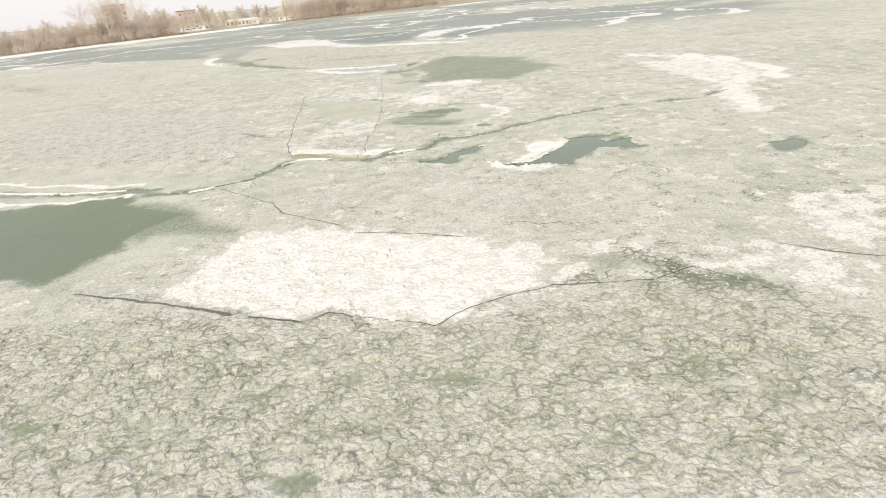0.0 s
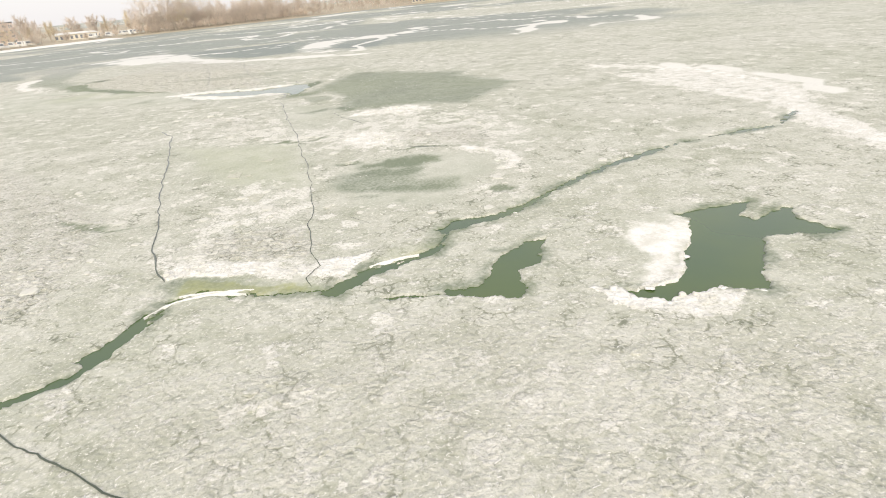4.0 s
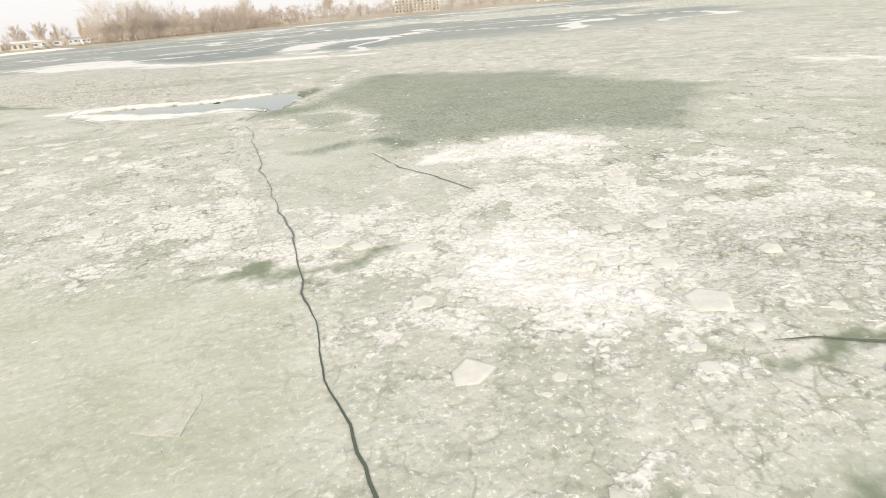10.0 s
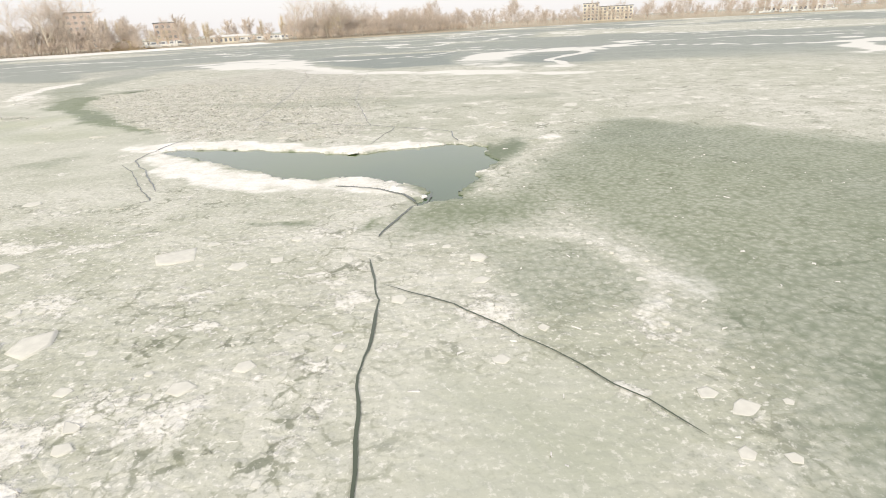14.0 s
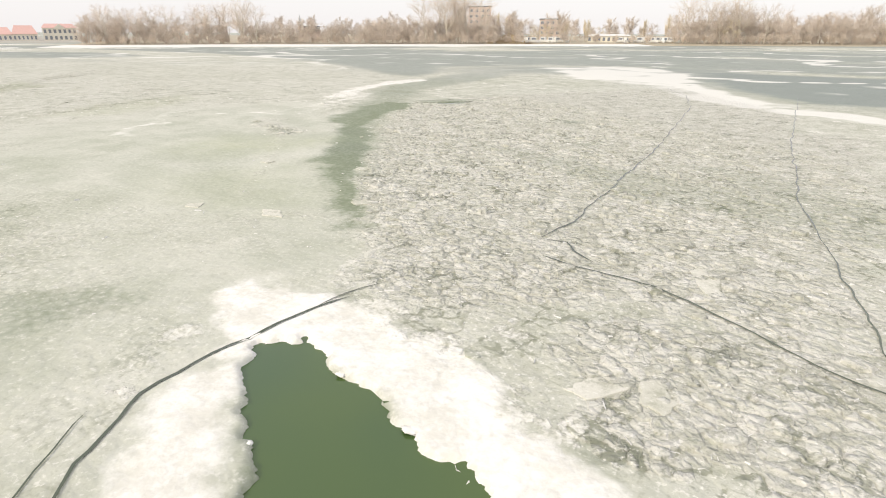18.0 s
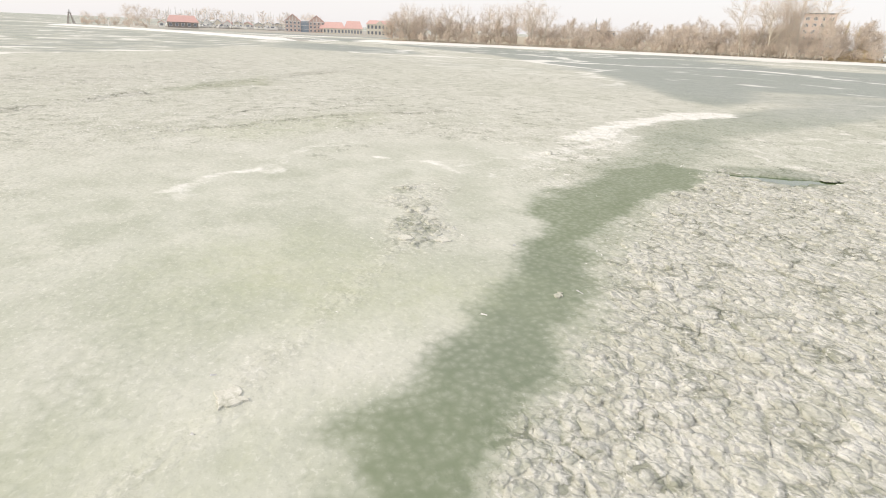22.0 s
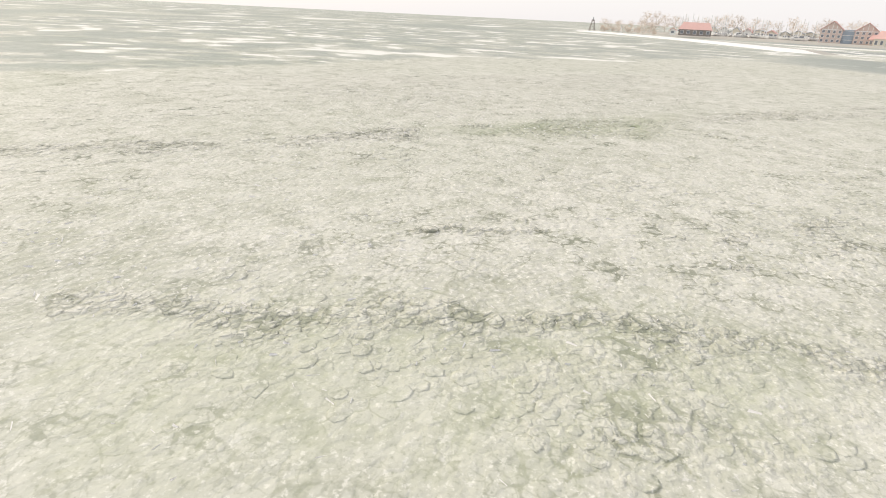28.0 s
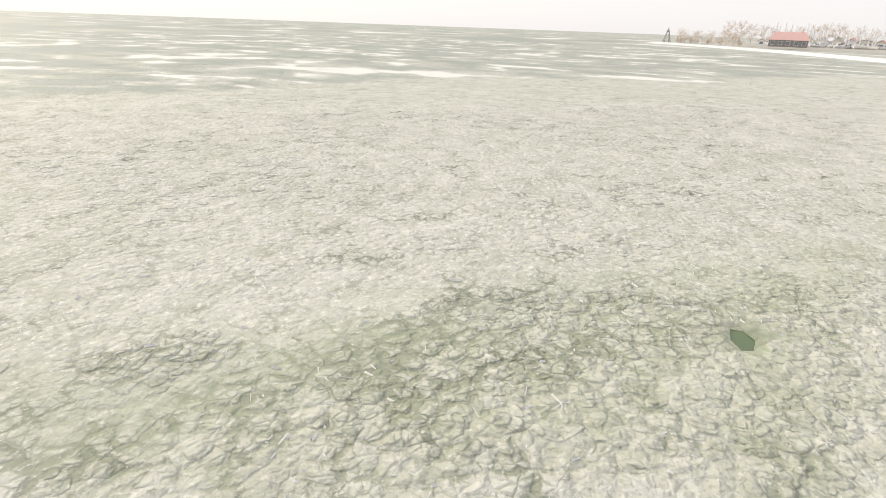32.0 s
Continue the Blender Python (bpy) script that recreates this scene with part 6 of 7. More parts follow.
scatter("ice_shards", "angular shards of frosted ice frozen into the lake", 0.62, 0.5, 0.035, lambda X, Y, f: (0.08 + 0.3 * smooth(fbm(X, Y, 0.15, 211, 3), 0.44, 0.6) + 0.25 * f["chip"]) * (Y > 46) * (Y < 104), 41, (-22, 20, 46, 104), 17, FLIGHT, 5, (), SHARD)
scatter("ice_rubble", "small crumbs of ice and frozen snow", 0.24, 0.95, 0.020, snow_chance, 35, (-112, 30, 6, 150), 12, FLIGHT, 6)


def splinters(name, label, count, seed, box, way, reach):
    """Thin upright slivers of clear ice, frozen in at all angles."""
    rng = np.random.default_rng(seed)
    X, Y = rng.uniform(box[0], box[1], count), rng.uniform(box[2], box[3], count)
    f = ice_fields(X, Y)
    p = (0.15 + 0.85 * smooth(fbm(X, Y, 0.4, 221, 3), 0.45, 0.62)) * (0.08 + np.maximum(0.8 * f["rub"], 0.3 * f["chip"])) * (1 - f["calm"]) * (f["sd"] < -0.1) * (line_distance(X, Y, way) < reach)
    keep = rng.random(count) < p
    X, Y = X[keep], Y[keep]
    n = len(X)
    a, ln, w, h = rng.uniform(0, math.pi, n), np.clip(rng.lognormal(-2.9, 0.5, n), 0.02, 0.14), rng.uniform(0.008, 0.022, n), rng.uniform(0.012, 0.045, n)
    z = height_at(X, Y)
    dx, dy = np.cos(a), np.sin(a)
    lean = rng.normal(0, 0.012, n)
    V = []
    for u, v, k in ((-1, -1, 0), (1, -1, 0), (1, 1, 0), (-1, 1, 0), (-0.7, 0, 1), (0.8, 0, 0.7)):
        V.append(np.stack([X + dx * ln * u - dy * (w * v + lean * k), Y + dy * ln * u + dx * (w * v + lean * k), z - 0.02 + (h + 0.02) * k], 1))
    V = np.stack(V, 1).reshape(-1, 3)
    Q = (np.arange(n) * 6)[:, None, None] + np.array([[0, 1, 5, 4], [2, 3, 4, 5], [1, 2, 5, 5], [3, 0, 4, 4]])[None, :2]
    ob = new(name, quick_mesh(name, V, Q.reshape(-1, 4), SNOW))
    ob.parent = ice_near
    return tagged(ob, label, kind="stuff")


splinters("ice_splinters", "white slivers of clear ice standing in the rubble", 160000, 61, (-112, 26, 6, 140), FLIGHT, 16)


# ---- angular plates of broken ice, snow lumps on the rims of the open water, and the cakes that lie apart ----
for thick, pts in PLATES:
    thick *= 0.3
    rng = random.Random(int(abs(pts[0][0]) * 10))
    cx, cy = sum(p[0] for p in pts) / len(pts), sum(p[1] for p in pts) / len(pts)
    ring = []
    for (ax, ay), (bx, by) in zip(pts, (*pts[1:], pts[0])):
        for k in range(5):
            ring.append((ax + (bx - ax) * k / 5 + rng.uniform(-0.05, 0.05), ay + (by - ay) * k / 5 + rng.uniform(-0.05, 0.05)))
    z = float(height_at([cx], [cy])[0]) + 0.012
    tilt = rng.uniform(-0.03, 0.03)
    bm = bmesh.new()
    lo = [bm.verts.new((x - cx, y - cy, -0.04)) for x, y in ring]
    hi = [bm.verts.new(((x - cx) * 0.98, (y - cy) * 0.98, thick + tilt * (x - cx))) for x, y in ring]
    top = [bm.verts.new(((x - cx) * 0.9, (y - cy) * 0.9, thick * 1.3 + tilt * (x - cx))) for x, y in ring]
    n = len(ring)
    for a, b in ((lo, hi), (hi, top)):
        for k in range(n):
            bm.faces.new((a[k], a[(k + 1) % n], b[(k + 1) % n], b[k]))
    bm.faces.new(top)
    bmesh.ops.recalc_face_normals(bm, faces=bm.faces)
    ob = part("ice_plate", bm, FLOE, ice_near)
    ob.matrix_basis = Matrix.Translation((cx, cy, z))


def lump_mesh(name, seed, mat, flat):
    """One rounded, uneven lump of radius one."""
    bm = bmesh.new()
    bmesh.ops.create_icosphere(bm, subdivisions=3, radius=1.0)
    off = Vector((seed * 7.3, seed * 3.1, 0))
    for v in bm.verts:
        d = 1 + 0.55 * noise.noise(v.co * 1.4 + off) + 0.30 * noise.noise(v.co * 3.5 + off) + 0.14 * noise.noise(v.co * 9 + off)
        v.co = Vector((v.co.x * d, v.co.y * d, max(v.co.z, -0.25) * d * flat))
    me = bpy.data.meshes.new(name)
    bm.to_mesh(me)
    bm.free()
    me.materials.append(mat)
    me.shade_smooth()
    return me


SNOW_LUMPS = [lump_mesh("snow_lump", k, SNOW, 0.38) for k in range(6)]
rng = random.Random(77)
spots = []
for soft, strength, pts in AREAS["pool"][:6] + AREAS["pool"][-3:]:
    ring = list(pts) + [pts[0]]
    for (ax, ay), (bx, by) in zip(ring[:-1], ring[1:]):
        n = int(math.hypot(bx - ax, by - ay) / 0.45)
        spots += [(ax + (bx - ax) * (k + rng.random()) / n, ay + (by - ay) * (k + rng.random()) / n) for k in range(n)]
sx, sy = np.array([s[0] for s in spots]), np.array([s[1] for s in spots])
rim = ice_fields(sx, sy)
white = rim["snow"] * (rim["sd"] < -0.06)
made = 0
for (x, y), w in zip(spots, white):
    if w > 0.3 and rng.random() < 0.8 and made < 230:
        made += 1
        ob = new("snow_lump", rng.choice(SNOW_LUMPS))
        ob.parent = ice_near
        s = rng.uniform(0.06, 0.13) if rng.random() < 0.9 else rng.uniform(0.14, 0.2)
        ob.matrix_basis = pose(x + rng.uniform(-.05, .05), y + rng.uniform(-.05, .05), -0.02, 0, 0, rng.uniform(0, 360)) @ Matrix.Diagonal((s * rng.uniform(0.9, 1.6), s, s * 0.8, 1))


# ---- land ----
SHORE = [(-262, 192), (-246, 212), (-225, 252), (-195, 284), (-168, 316), (-115, 365), (-85, 396), (-38, 428), (20, 470), (42, 500), (115, 532), (220, 545), (330, 525), (470, 470), (700, 380), (1000, 150)]
ISLAND = [(-412, 72), (-374, 102), (-312, 136), (-264, 155), (-230, 166)]


def land_strip(name, line_, offsets, label, mat, side=1):
    P = np.array(line_, float)
    seg = np.diff(P, axis=0)
    dist = np.concatenate([[0], np.cumsum(np.hypot(seg[:, 0], seg[:, 1]))])
    t = np.arange(0, dist[-1], 4.0)
    x, y = np.interp(t, dist, P[:, 0]), np.interp(t, dist, P[:, 1])
    x = x + 3 * (fbm(x, y, 0.03, 141) - 0.5)
    tx, ty = np.gradient(x), np.gradient(y)
    ln = np.hypot(tx, ty)
    nx_, ny_ = -ty / ln * side, tx / ln * side
    rows = []
    for o, z in offsets:
        ends = np.minimum(1, np.minimum(t, t[-1] - t) / 12.0)
        rows.append(np.stack([x + nx_ * o, y + ny_ * o, z * ends - 0.25 * (1 - ends) + 0.25 * min(1, abs(o) / 5) * (fbm(x + o, y, 0.15, 151) - 0.5)], 1))
    n = len(x)
    faces = [(r * n + i, r * n + i + 1, (r + 1) * n + i + 1, (r + 1) * n + i) for r in range(len(rows) - 1) for i in range(n - 1)]
    ob = new(name, finish(name, np.concatenate(rows).tolist(), faces, mat))
    return tagged(ob, label, "ground", kind="structure")


land_strip("ground", SHORE, [(-1, -0.2), (0.5, 0.35), (5, 0.8), (40, 1.3), (120, 1.6), (500, 2.0)], "winter-brown grassy shore of the lake", GRASS)
land_strip("snow_bank", SHORE[:7], [(-7, -0.1), (-5, 0.45), (-2, 0.75), (1, 0.8), (2, 0.2)], "bank of white snow along the shore", SNOW)
land_strip("harbour_ground", [(-250, 400), (-300, 300), (-352, 262), (-375, 215), (-398, 165), (-412, 120), (-500, 95)], [(-2, -0.2), (0, 0.9), (30, 1.1), (200, 1.5)], "grey quay of the harbour", CONCRETE, -1)
land_strip("island_ground", ISLAND, [(0, -0.1), (2, 0.5), (6, 0.7), (11, -0.15)], "low grey spit of land", CONCRETE)
land_strip("island_snow_bank", ISLAND, [(-6, -0.1), (-4, 0.5), (1, 0.75), (3, 0.3)], "bank of white snow along the spit", SNOW)


# ---- bare winter trees ----
def tubes(segs, sides=3):
    A = np.array([s[0] for s in segs], float)
    B = np.array([s[1] for s in segs], float)
    ra = np.array([s[2] for s in segs])[:, None]
    rb = np.array([s[3] for s in segs])[:, None]
    d = B - A
    d /= np.maximum(np.linalg.norm(d, axis=1), 1e-6)[:, None]
    u = np.cross(d, np.where(np.abs(d[:, 2:3]) > 0.9, [[1.0, 0, 0]], [[0, 0, 1.0]]))
    u /= np.maximum(np.linalg.norm(u, axis=1), 1e-6)[:, None]
    v = np.cross(d, u)
    ring = []
    for base, r in ((A, ra), (B, rb)):
        for k in range(sides):
            a = 2 * math.pi * k / sides
            ring.append(base + r * (math.cos(a) * u + math.sin(a) * v))
    V = np.stack(ring, 1).reshape(-1, 3)
    n = len(segs)
    o = (np.arange(n) * 2 * sides)[:, None, None]
    q = np.array([[k, (k + 1) % sides, sides + (k + 1) % sides, sides + k] for k in range(sides)])[None]
    return V.tolist(), (o + q).reshape(-1, 4).tolist()


def grow(rnd, h, spread, lean_up, limbs, twigs, start=0.2):
    """Trunk and limb segments, and twig segments, of a leafless tree of height h."""
    wood, fine = [], []

    def branch(p, d, length, r, level):
        n = 4 if level == 0 else 3
        pts = [p]
        for k in range(n):
            d = (d + Vector((rnd.gauss(0, 0.12 if level else 0.05), rnd.gauss(0, 0.12 if level else 0.05), rnd.gauss(0, 0.06) + lean_up * (0.10 if level else 0)))).normalized()
            pts.append(pts[-1] + d * length / n)
        for k in range(n):
            r0, r1 = r * (1 - 0.75 * k / n), r * (1 - 0.75 * (k + 1) / n)
            (wood if level < 2 else fine).append((pts[k], pts[k + 1], r0, r1))
        if level == 3:
            return
        count = (limbs, 7, twigs)[level]
        for k in range(count):
            f = (start + (1 - start) * (k + rnd.random()) / count) if level == 0 else 0.25 + 0.75 * (k + rnd.random()) / count
            i = min(int(f * n), n - 1)
            base = pts[i].lerp(pts[i + 1], f * n - i)
            ax = (pts[i + 1] - pts[i]).normalized()
            side = Vector((rnd.gauss(0, 1), rnd.gauss(0, 1), rnd.gauss(0, 0.4)))
            side = (side - ax * side.dot(ax)).normalized()
            a = spread * rnd.uniform(0.7, 1.25)
            nd = ax * math.cos(a) + side * math.sin(a)
            if nd.z < -0.1:
                nd.z *= -0.3
            nl = length * (rnd.uniform(0.40, 0.62) * (1.15 - 0.55 * f) if level == 0 else rnd.uniform(0.38, 0.6))
            branch(base, nd.normalized(), nl, max(r * 0.42 * (1.1 - 0.5 * f), 0.035), level + 1)

    branch(Vector((0, 0, -0.3)), Vector((0, 0, 1)), h, h * 0.016 + 0.05, 0)
    return wood, fine


def tree_kind(name, seed, h, spread, lean_up, limbs, twigs, bark, twig, label, start=0.2):
    rnd = random.Random(seed)
    wood, fine = grow(rnd, h, spread, lean_up, limbs, twigs, start)
    top = new(name, None)
    mesh_part("trunk", finish("trunk", *tubes(wood, 5), bark), top)
    mesh_part("crown", finish("crown", *tubes(fine, 3), twig), top)
    return tagged(top, label, "tree", "trees on the shore")


KINDS = [
    tree_kind("tree", 1, 16, 0.80, 0.22, 16, 8, BARK, TWIG, "tall bare deciduous tree on the lake shore"),
    tree_kind("tree", 2, 18, 0.66, 0.30, 16, 8, PALE_BARK, TWIG, "tall bare tree with pale trunk and forked limbs"),
    tree_kind("tree", 3, 11, 0.88, 0.2, 17, 9, BARK, TWIG, "bushy bare tree with brown twigs", 0.08),
    tree_kind("poplar_tree", 4, 13, 0.24, 1.3, 26, 6, BARK, GOLD_TWIG, "slim bare poplar with yellowish twigs", 0.06),
    tree_kind("willow_tree", 5, 10, 0.9, 0.1, 14, 9, BARK, GOLD_TWIG, "bare willow with golden hanging twigs", 0.15),
    tree_kind("shrub", 6, 6, 0.8, 0.3, 20, 11, BARK, TWIG, "low bare brown shrub at the water's edge", 0.02),
]
used = set()


def along(line_, t):
    P = np.array(line_, float)
    seg = np.diff(P, axis=0)
    dist = np.concatenate([[0], np.cumsum(np.hypot(seg[:, 0], seg[:, 1]))])
    x, y = np.interp(t, dist, P[:, 0]), np.interp(t, dist, P[:, 1])
    x2, y2 = np.interp(t + 1, dist, P[:, 0]), np.interp(t + 1, dist, P[:, 1])
    d = Vector((x2 - x, y2 - y, 0)).normalized()
    return Vector((x, y, 0)), Vector((-d.y, d.x, 0)), dist[-1]


def plant(kind, place, size, turn):
    m = pose(place.x, place.y, place.z, 0, 0, turn)
    if kind in used:
        ob = copy_thing(KINDS[kind], m)
    else:
        used.add(kind)
        ob = KINDS[kind]
        ob.matrix_basis = m
    ob.scale = (size, size, size)
    return ob


rnd = random.Random(21)
t, far_trees = 17.0, []
while t < 1250:
    p, n, _ = along(SHORE, t)
    open_beach = 200 < t < 278
    rows = [(2, 7, (5, 5, 2))] if open_beach else [(2, 5, (5, 5, 5)), (4, 9, (5, 2, 5)), (8, 15, (2, 2, 0, 2))]
    rows.append((22, 45, (3, 3, 4, 3, 2) if 192 < t < 282 else (0, 1, 2, 0, 2)))
    for lo, hi, kinds in rows:
        if open_beach and lo == 2 and rnd.random() < 0.75:
            continue
        kind = rnd.choice(kinds)
        size = rnd.uniform(0.68, 1.0) if t < 130 else rnd.uniform(0.7, 1.05)
        if kind in (0, 1) and (110 < t < 190):
            size *= 0.72
        size *= 0.6 if t < 130 else (0.78 if t < 400 else 0.9)
        place = p + n * rnd.uniform(lo, hi) + Vector((rnd.uniform(-2, 2), rnd.uniform(-2, 2), 0.7))
        if t < 400 and (lo < 20 or rnd.random() < 0.6):
            plant(kind, place, size, rnd.uniform(0, 360))
        else:
            far_trees.append((place, size * (rnd.uniform(0.55, 1.05) if t > 400 else 1.0), rnd.uniform(0, 360), kind))
    if t < 400 and not open_beach:
        for k in range(3):
            far_trees.append((p + n * rnd.uniform(5, 30) + Vector((rnd.uniform(-2, 2), rnd.uniform(-2, 2), 0.7)), rnd.uniform(0.42, 0.62) * (0.85 if t < 130 else 1), rnd.uniform(0, 360), rnd.choice((0, 2, 2, 1))))
    if open_beach:
        for k in range(1):
            far_trees.append((p + n * rnd.uniform(40, 60) + Vector((rnd.uniform(-2, 2), rnd.uniform(-2, 2), 0.7)), rnd.uniform(0.42, 0.66), rnd.uniform(0, 360), rnd.choice((0, 2, 3, 1))))
    t += rnd.uniform(4.0, 6.2) if t < 400 else (rnd.uniform(6, 9) if t < 700 else rnd.uniform(9, 14))
# the wood farther along the shore, too far to tell its trees apart
wood_v, wood_f, base = [], [], 0
rough = []
for k in range(4):
    segs = sum(grow(random.Random(90 + k), (15, 17, 12, 13)[k % 4], (0.75, 0.6, 0.85, 0.4)[k % 4], 0.25, 12, 4, 0.06), [])
    v, f = tubes([(a, b, max(r0, 0.08), max(r1, 0.06)) for a, b, r0, r1 in segs], 3)
    rough.append((np.array(v), np.array(f)))
for place, size, turn, kind in far_trees:
    v, f = rough[kind % 4]
    s = size * (0.55 if kind == 5 else 1.1)
    ca, sa = math.cos(radians(turn)), math.sin(radians(turn))
    wood_v.append(np.stack([place.x + s * (v[:, 0] * ca - v[:, 1] * sa), place.y + s * (v[:, 0] * sa + v[:, 1] * ca), place.z + s * v[:, 2]], 1))
    wood_f.append(f + base)
    base += len(v)
wood = new("far_wood", quick_mesh("far_wood", np.concatenate(wood_v), np.concatenate(wood_f), TWIG))
tagged(wood, "bare brown wood along the far shore", "wood", kind="stuff")
# tall pale poplars in front, as groups
for t0, count, size in ((22, 4, 0.6), (38, 3, 0.6), (60, 4, 0.72), (70, 3, 0.74), (156, 4, 0.9), (166, 4, 0.92), (284, 4, 0.88), (298, 4, 0.85), (312, 3, 0.8)):
    for k in range(count):
        p, n, _ = along(SHORE, t0 + 5 * k + rnd.uniform(-1.5, 1.5))
        plant(1, p + n * rnd.uniform(6, 14) + Vector((0, 0, 0.9)), size * rnd.uniform(0.9, 1.1), rnd.uniform(0, 360))
p, n, _ = along(SHORE, 306)
plant(4, p + n * 6 + Vector((0, 0, 0.9)), 1.0, 30)
# spit and harbour
for k in range(16):
    p, n, _ = along(ISLAND, 20 + 3.4 * k + rnd.uniform(-2, 2))
    plant(rnd.choice((2, 5, 2)), p + n * rnd.uniform(3, 8) + Vector((0, 0, 0.4)), rnd.uniform(0.36, 0.55), rnd.uniform(0, 360))
for k in range(22):
    plant(2, Vector((rnd.uniform(-480, -455), 110 + 6 * k, 1.2)), rnd.uniform(0.6, 0.9), rnd.uniform(0, 360))


# ---- building blocks ----
def box(bm, x0, x1, y0, y1, z0, z1):
    v = [bm.verts.new((x, y, z)) for z in (z0, z1) for x, y in ((x0, y0), (x1, y0), (x1, y1), (x0, y1))]
    for f in ((3, 2, 1, 0), (4, 5, 6, 7), (0, 1, 5, 4), (1, 2, 6, 5), (2, 3, 7, 6), (3, 0, 4, 7)):
        bm.faces.new([v[i] for i in f])
    return bm


def prism(bm, profile, y0, y1):
    """A closed x-z profile drawn out from y0 to y1."""
    a = [bm.verts.new((x, y0, z)) for x, z in profile]
    b = [bm.verts.new((x, y1, z)) for x, z in profile]
    n = len(profile)
    bm.faces.new(a)
    bm.faces.new(b[::-1])
    for i in range(n):
        bm.faces.new((a[(i + 1) % n], a[i], b[i], b[(i + 1) % n]))
    return bm


def cuboid_part(name, mat, parent, *dims, label=""):
    return part(name, box(bmesh.new(), *dims), mat, parent, label)


def window(parent, x, y, z, w, h, frame_mat):
    """A framed pane, a little proud of the wall that faces the lake."""
    win = cuboid_part("window", frame_mat, parent, x - w / 2 - 0.12, x + w / 2 + 0.12, y - 0.06, y + 0.1, z - 0.12, z + h + 0.12)
    cuboid_part("pane", GLASS, win, x - w / 2, x + w / 2, y - 0.09, y - 0.064, z, z + h)
    return win


def gable_block(parent, x0, x1, depth, eaves, ridge, wall, roof, storeys, cols, frame_mat, timber=None):
    """A block whose gable faces the lake."""
    xm = (x0 + x1) / 2
    part("wall", prism(bmesh.new(), [(x0, 0), (x1, 0), (x1, eaves), (xm, ridge), (x0, eaves)], 0, depth), wall, parent)
    over = 0.45
    slope = (ridge - eaves) / (xm - x0)
    for s in (-1, 1):
        xe = xm + s * (xm - x0 + over)
        prof = [(xm, ridge + 0.35), (xe, eaves - over * slope + 0.35), (xe, eaves - over * slope + 0.03), (xm, ridge + 0.03)]
        part("roof", prism(bmesh.new(), prof if s > 0 else prof[::-1], -0.5, depth + 0.5), roof, parent)
    step = (x1 - x0) / cols
    for r in range(storeys):
        for c in range(cols):
            window(parent, x0 + step * (c + 0.5), 0, 0.9 + r * (eaves - 0.3) / storeys, step * 0.45, (eaves / storeys) * 0.5, frame_mat)
    if timber:
        for k in range(5):
            x = x0 + (x1 - x0) * (k + 0.5) / 5
            top = ridge - abs(x - xm) * slope
            cuboid_part("timber", timber, parent, x - 0.12, x + 0.12, -0.1, 0.02, eaves, top - 0.2)
        cuboid_part("timber", timber, parent, x0, x1, -0.1, 0.02, eaves - 0.15, eaves + 0.15)


def long_block(parent, x0, x1, depth, eaves, ridge, wall, roof, storeys, cols, frame_mat):
    """A block whose eaves face the lake."""
    cuboid_part("wall", wall, parent, x0, x1, 0, depth, 0, eaves)
    bm = bmesh.new()
    v = [bm.verts.new(p) for p in ((x0 - .4, -.5, eaves), (x1 + .4, -.5, eaves), (x1 + .4, depth + .5, eaves), (x0 - .4, depth + .5, eaves), (x0 + 1.5, depth / 2, ridge), (x1 - 1.5, depth / 2, ridge))]
    for f in ((0, 1, 5, 4), (2, 3, 4, 5), (1, 2, 5), (3, 0, 4), (3, 2, 1, 0)):
        bm.faces.new([v[i] for i in f])
    part("roof", bm, roof, parent)
    step = (x1 - x0) / cols
    for r in range(storeys):
        for c in range(cols):
            window(parent, x0 + step * (c + 0.5), 0, 0.9 + r * (eaves - 0.2) / storeys, step * 0.45, (eaves / storeys) * 0.5, frame_mat)


def building(name, label, x, y, z, turn, category="building"):
    top = new(name, None)
    top.matrix_basis = pose(x, y, z, 0, 0, turn)
    return tagged(top, label, category)


# ---- harbour front ----
w = building("brick_warehouse", "twin-gabled red brick warehouse with blue glazed link", -395, 208, 0.6, 75)
gable_block(w, -12, -2.7, 14, 6.6, 10.4, BRICK, ROOF, 3, 4, WHITE, WHITE)
gable_block(w, 2.3, 12.0, 14, 6.4, 10.1, BRICK, ROOF, 3, 4, WHITE, WHITE)
cuboid_part("glazed_link", BLUE, w, -2.7, 2.3, 1.5, 12, 0, 6.8, label="blue glazed link between the gables")
for k in range(3):
    cuboid_part("white_band", WHITE, w, -2.6, 2.2, 1.38, 1.5, 2.0 + 2.1 * k, 2.25 + 2.1 * k)
w = building("long_white_house", "low white house with a long red tiled roof", -378, 229, 0.6, 71)
long_block(w, -14, -1.0, 9, 3.4, 7.0, RENDER_WHITE, ROOF, 1, 6, WHITE)
long_block(w, -1.0, 10, 10, 3.6, 8.0, RENDER_WHITE, ROOF, 1, 6, WHITE)
w = building("white_villa", "three-storey white house with pediment and red roof", -370, 248, 0.6, 69)
long_block(w, -8, 8, 11, 6.8, 9.0, RENDER_WHITE, ROOF, 2, 7, CONCRETE)
part("pediment", prism(bmesh.new(), [(-3, 6.4), (3, 6.4), (0, 8.9)], -0.6, 3), RENDER_WHITE, w)
w = building("brick_shed", "low dark brick shed beside the warehouse", -389, 219, 0.6, 73)
long_block(w, -3.5, 3.5, 8, 3.0, 6.0, BRICK, ROOF, 1, 3, WHITE)
rnd = random.Random(8)
